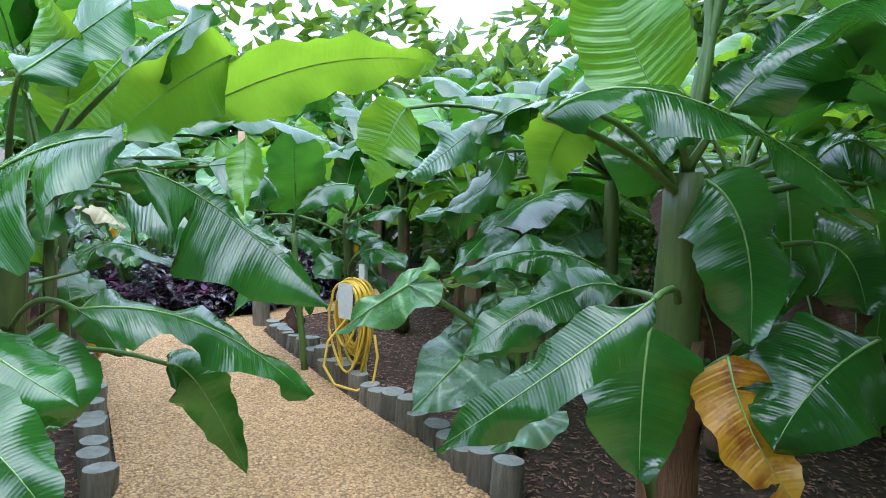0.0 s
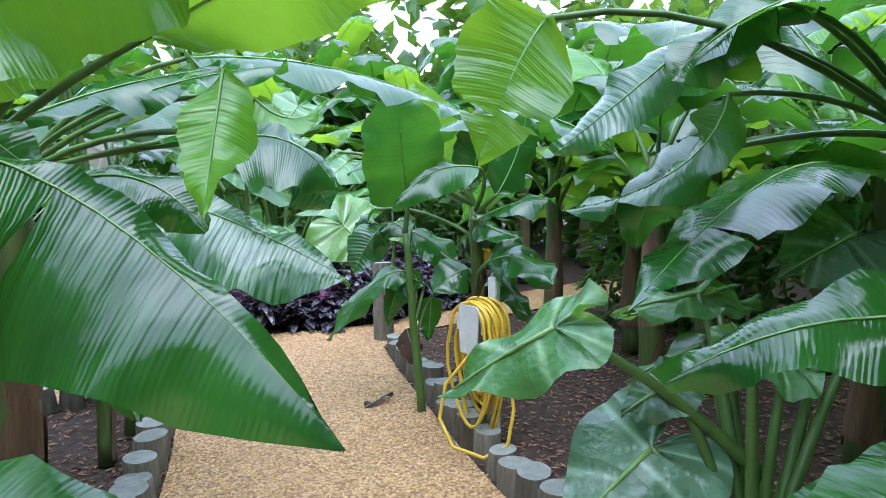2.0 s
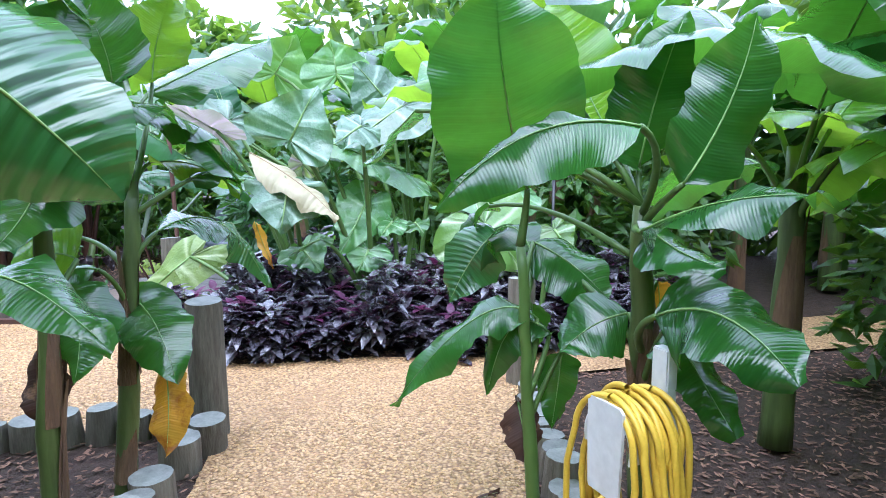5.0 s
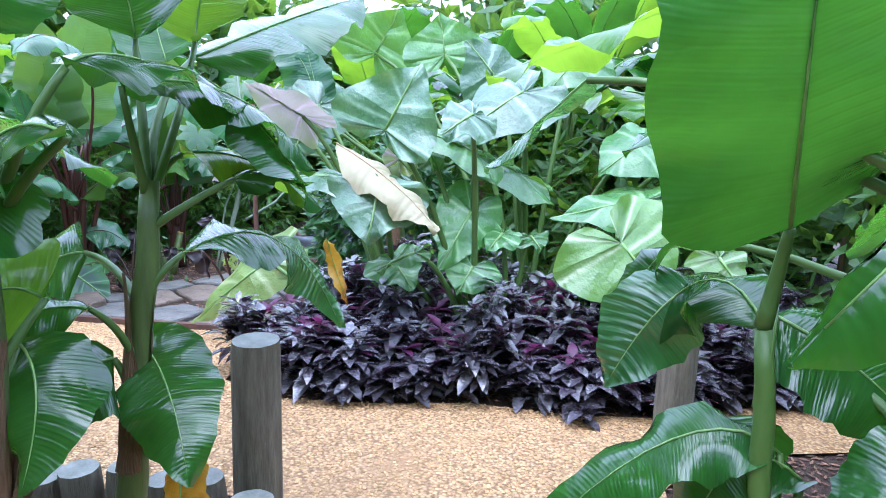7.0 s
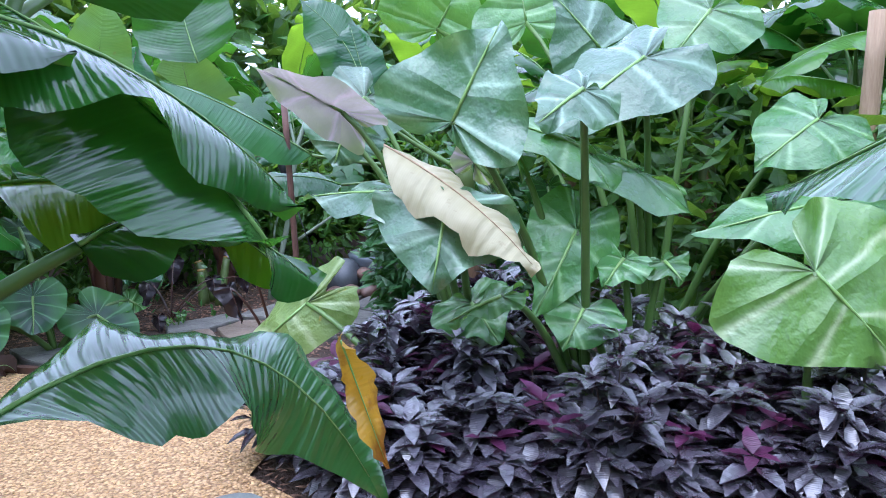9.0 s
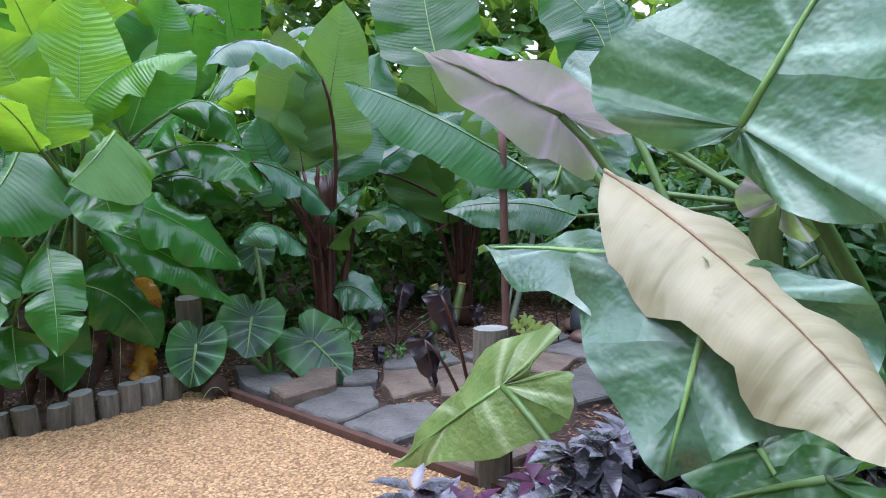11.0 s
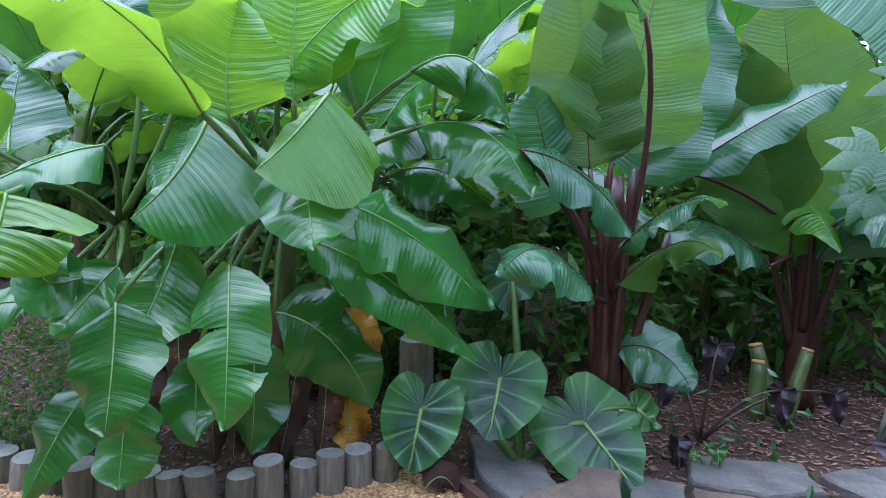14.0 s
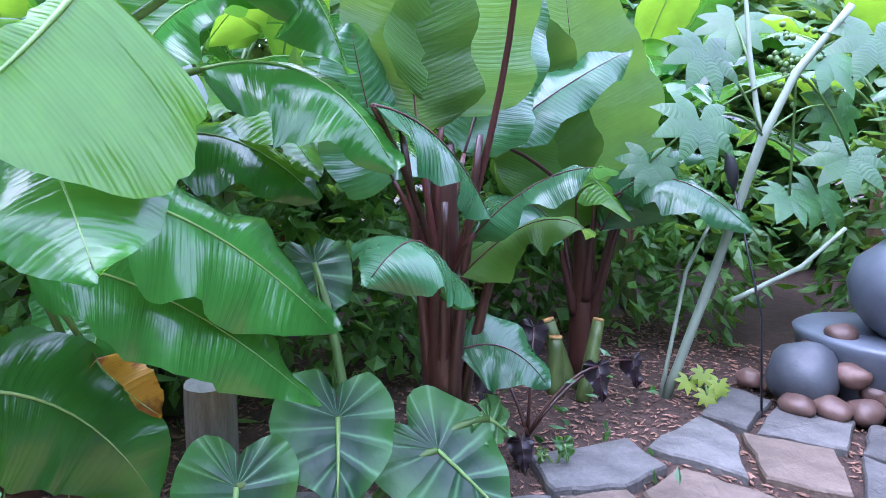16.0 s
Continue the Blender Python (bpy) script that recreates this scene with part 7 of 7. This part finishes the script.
def lime_plant():
    p = thing("lime_leaved_plant", (-6.78, 6.86, 0), "small plant with lime yellow lobed leaves", "foliage plant")
    for k, (dx, dy, z) in enumerate([(0, 0, 0.16), (0.06, 0.05, 0.12), (-0.05, -0.05, 0.11), (0.07, -0.04, 0.07), (0.02, 0.09, 0.06)]):
        palm_leaf(p, (-6.75 + dx, 6.82 + dy, z), 0.085, (0.8, -0.4, 0.5), (0.2 * (k - 2), -0.1, -1), LIME, 7, (-6.78, 6.86, 0), 70 + k)


def rounded_stone(at, r, material, seed, label, category="rock", group="", squash=0.75):
    ob = thing("rock", at, label, category, group)
    bm = bmesh.new()
    bmesh.ops.create_icosphere(bm, subdivisions=3, radius=r)
    for v in bm.verts:
        k = 1 + 0.16 * noise.noise(v.co / r * 1.2 + V((seed, 0, 0))) + 0.05 * noise.noise(v.co / r * 3 + V((0, seed, 0)))
        v.co = V((v.co.x * k * (1 + 0.2 * math.sin(seed)), v.co.y * k, v.co.z * k * squash)) + V(at)
    vs, fs = [v.co.copy() for v in bm.verts], [tuple(v.index for v in f.verts) for f in bm.faces]
    bm.free()
    link_mesh("stone", vs, fs, material, ob)


def fountain_corner():
    rounded_stone((-6.52, 7.28, 0.17), 0.17, SLATE, 3, "large smooth dark rounded stone beside flagstones", squash=1.05)
    rnd = random.Random(12)
    spots = [(-6.43, 7.12, 0.055), (-6.33, 7.24, 0.06), (-6.24, 7.36, 0.06), (-6.68, 7.28, 0.06), (-6.75, 7.4, 0.08), (-6.42, 7.5, 0.08), (-6.3, 7.5, 0.12), (-6.15, 7.5, 0.1), (-6.36, 7.42, 0.2), (-6.2, 7.62, 0.22), (-6.6, 7.45, 0.25), (-6.5, 7.52, 0.36), (-6.82, 7.26, 0.05), (-6.05, 7.44, 0.06), (-6.35, 7.62, 0.3)]
    for k, (x, y, z) in enumerate(spots):
        rounded_stone((x, y, z), rnd.uniform(0.065, 0.1), ROCK, 20 + k, "brown rounded river rock in a heap by the fountain", group="river rocks")
    u = thing("fountain_urn", (-6.45, 7.85, 0), "blue-grey glazed fountain urn standing in a basin", "urn")
    prof = [(0.0, 0.42), (0.30, 0.45), (0.34, 0.47), (0.36, 0.44), (0.36, 0.2)]
    vs, fs = tube([V((-6.45, 7.85, z)) for z, r in prof], [r for z, r in prof], 32, cap=True)
    link_mesh("basin", vs, fs, URN, u)
    prof = [(0.36, 0.16), (0.42, 0.24), (0.52, 0.31), (0.64, 0.34), (0.76, 0.31), (0.84, 0.22), (0.88, 0.18), (0.92, 0.21), (0.93, 0.15)]
    vs, fs = tube([V((-6.30, 7.82, z)) for z, r in prof], [r for z, r in prof], 32, cap=True)
    link_mesh("urn_body", vs, fs, URN, u)
    st = thing("garden_stake", (-6.53, 6.94, 0), "thin black metal stake with a pointed bud ornament", "garden stake")
    vs, fs = tube([V((-6.51, 6.98, -0.02)), V((-6.53, 6.94, 0.5)), V((-6.62, 6.76, 1.18))], 0.006, 6)
    link_mesh("rod", vs, fs, BLACK, st)
    prof = [(1.12, 0.006), (1.17, 0.026), (1.23, 0.032), (1.30, 0.018), (1.34, 0.004)]
    vs, fs = tube([V((-6.61 - 0.1 * (z - 1.12), 6.77 - 0.2 * (z - 1.12), z)) for z, r in prof], [r for z, r in prof], 10)
    link_mesh("bud", vs, fs, BLACK, st)


def cut_stumps():
    for a, b, r in (((-7.15, 6.18, -0.02), (-7.19, 6.19, 0.30), 0.052), ((-7.03, 6.27, -0.02), (-7.10, 6.40, 0.40), 0.046), ((-7.22, 6.32, -0.02), (-7.32, 6.22, 0.36), 0.055)):
        p = thing("banana_stump", a, "cut green banana stem with an orange-brown end", "banana stump", "banana stumps")
        vs, fs = tube([V(a).lerp(V(b), k / 5) for k in range(6)], [r * (1 - 0.06 * k) for k in range(6)], 12)
        link_mesh("stalk", vs, fs, STEM, p)
        d = (V(b) - V(a)).normalized()
        vs, fs = tube([V(b) - d * 0.01, V(b) + d * 0.008], [r * 0.72, r * 0.66], 12)
        link_mesh("cut_end", vs, fs, CUT, p)


castor_plant()
lime_plant()
fountain_corner()
cut_stumps()
foliage_mass("small_leaved_shrub", [(-6.25, 2.55, 0.35, 0.28, 0.35, 0.38)], 2600, 0.035, SHRUB, "low shrub with tiny green leaves behind the log edging", "shrub", 21, 0.1)
UNDER = [(-7.9 + 0.35 * math.sin(i), 3.9 + 0.55 * i, 0.75, 0.5, 0.45, 0.8) for i in range(8)] + [(-6.9 + 0.2 * i, 8.6 + 0.1 * i, 0.8, 0.6, 0.5, 0.9) for i in range(5)] + [(-7.3, 2.6 + 0.6 * i, 0.5, 0.4, 0.4, 0.5) for i in range(3)]
foliage_mass("undergrowth", UNDER, 7000, 0.15, SHRUB, "dark green mixed undergrowth behind the banana plants", "undergrowth", 22)
UNDER2 = [(-4.6 + 0.8 * i, 7.9 + 0.15 * math.sin(i * 2), 0.8, 0.5, 0.4, 0.9) for i in range(5)] + [(0.3 + 0.55 * i, 6.9 - 0.3 * i, 0.7, 0.5, 0.4, 0.8) for i in range(5)] + [(2.6, 1.5 + 0.9 * i, 0.9, 0.4, 0.6, 1.0) for i in range(4)] + [(-3.6, 0.9 + 0.7 * i, 0.8, 0.4, 0.5, 0.9) for i in range(3)]
foliage_mass("low_undergrowth", UNDER2, 9000, 0.17, SHRUB, "dark green undergrowth between the banana stems", "undergrowth", 23)
foliage_mass("wispy_grass", [(-6.7 + 0.25 * i, 5.75 + 0.12 * i, 0.22, 0.25, 0.2, 0.25) for i in range(3)] + [(-7.6, 5.8, 0.3, 0.3, 0.4, 0.35)], 45, 0.08, SHRUB_BIG, "sparse dark low foliage in the mulch", "undergrowth", 24)
foliage_mass("corner_undergrowth", [(-5.1, 7.0, 0.6, 0.4, 0.35, 0.65), (-4.6, 7.2, 0.7, 0.4, 0.35, 0.75)], 2200, 0.14, SHRUB_BIG, "dark leafy undergrowth behind the flagstones", "undergrowth", 25)
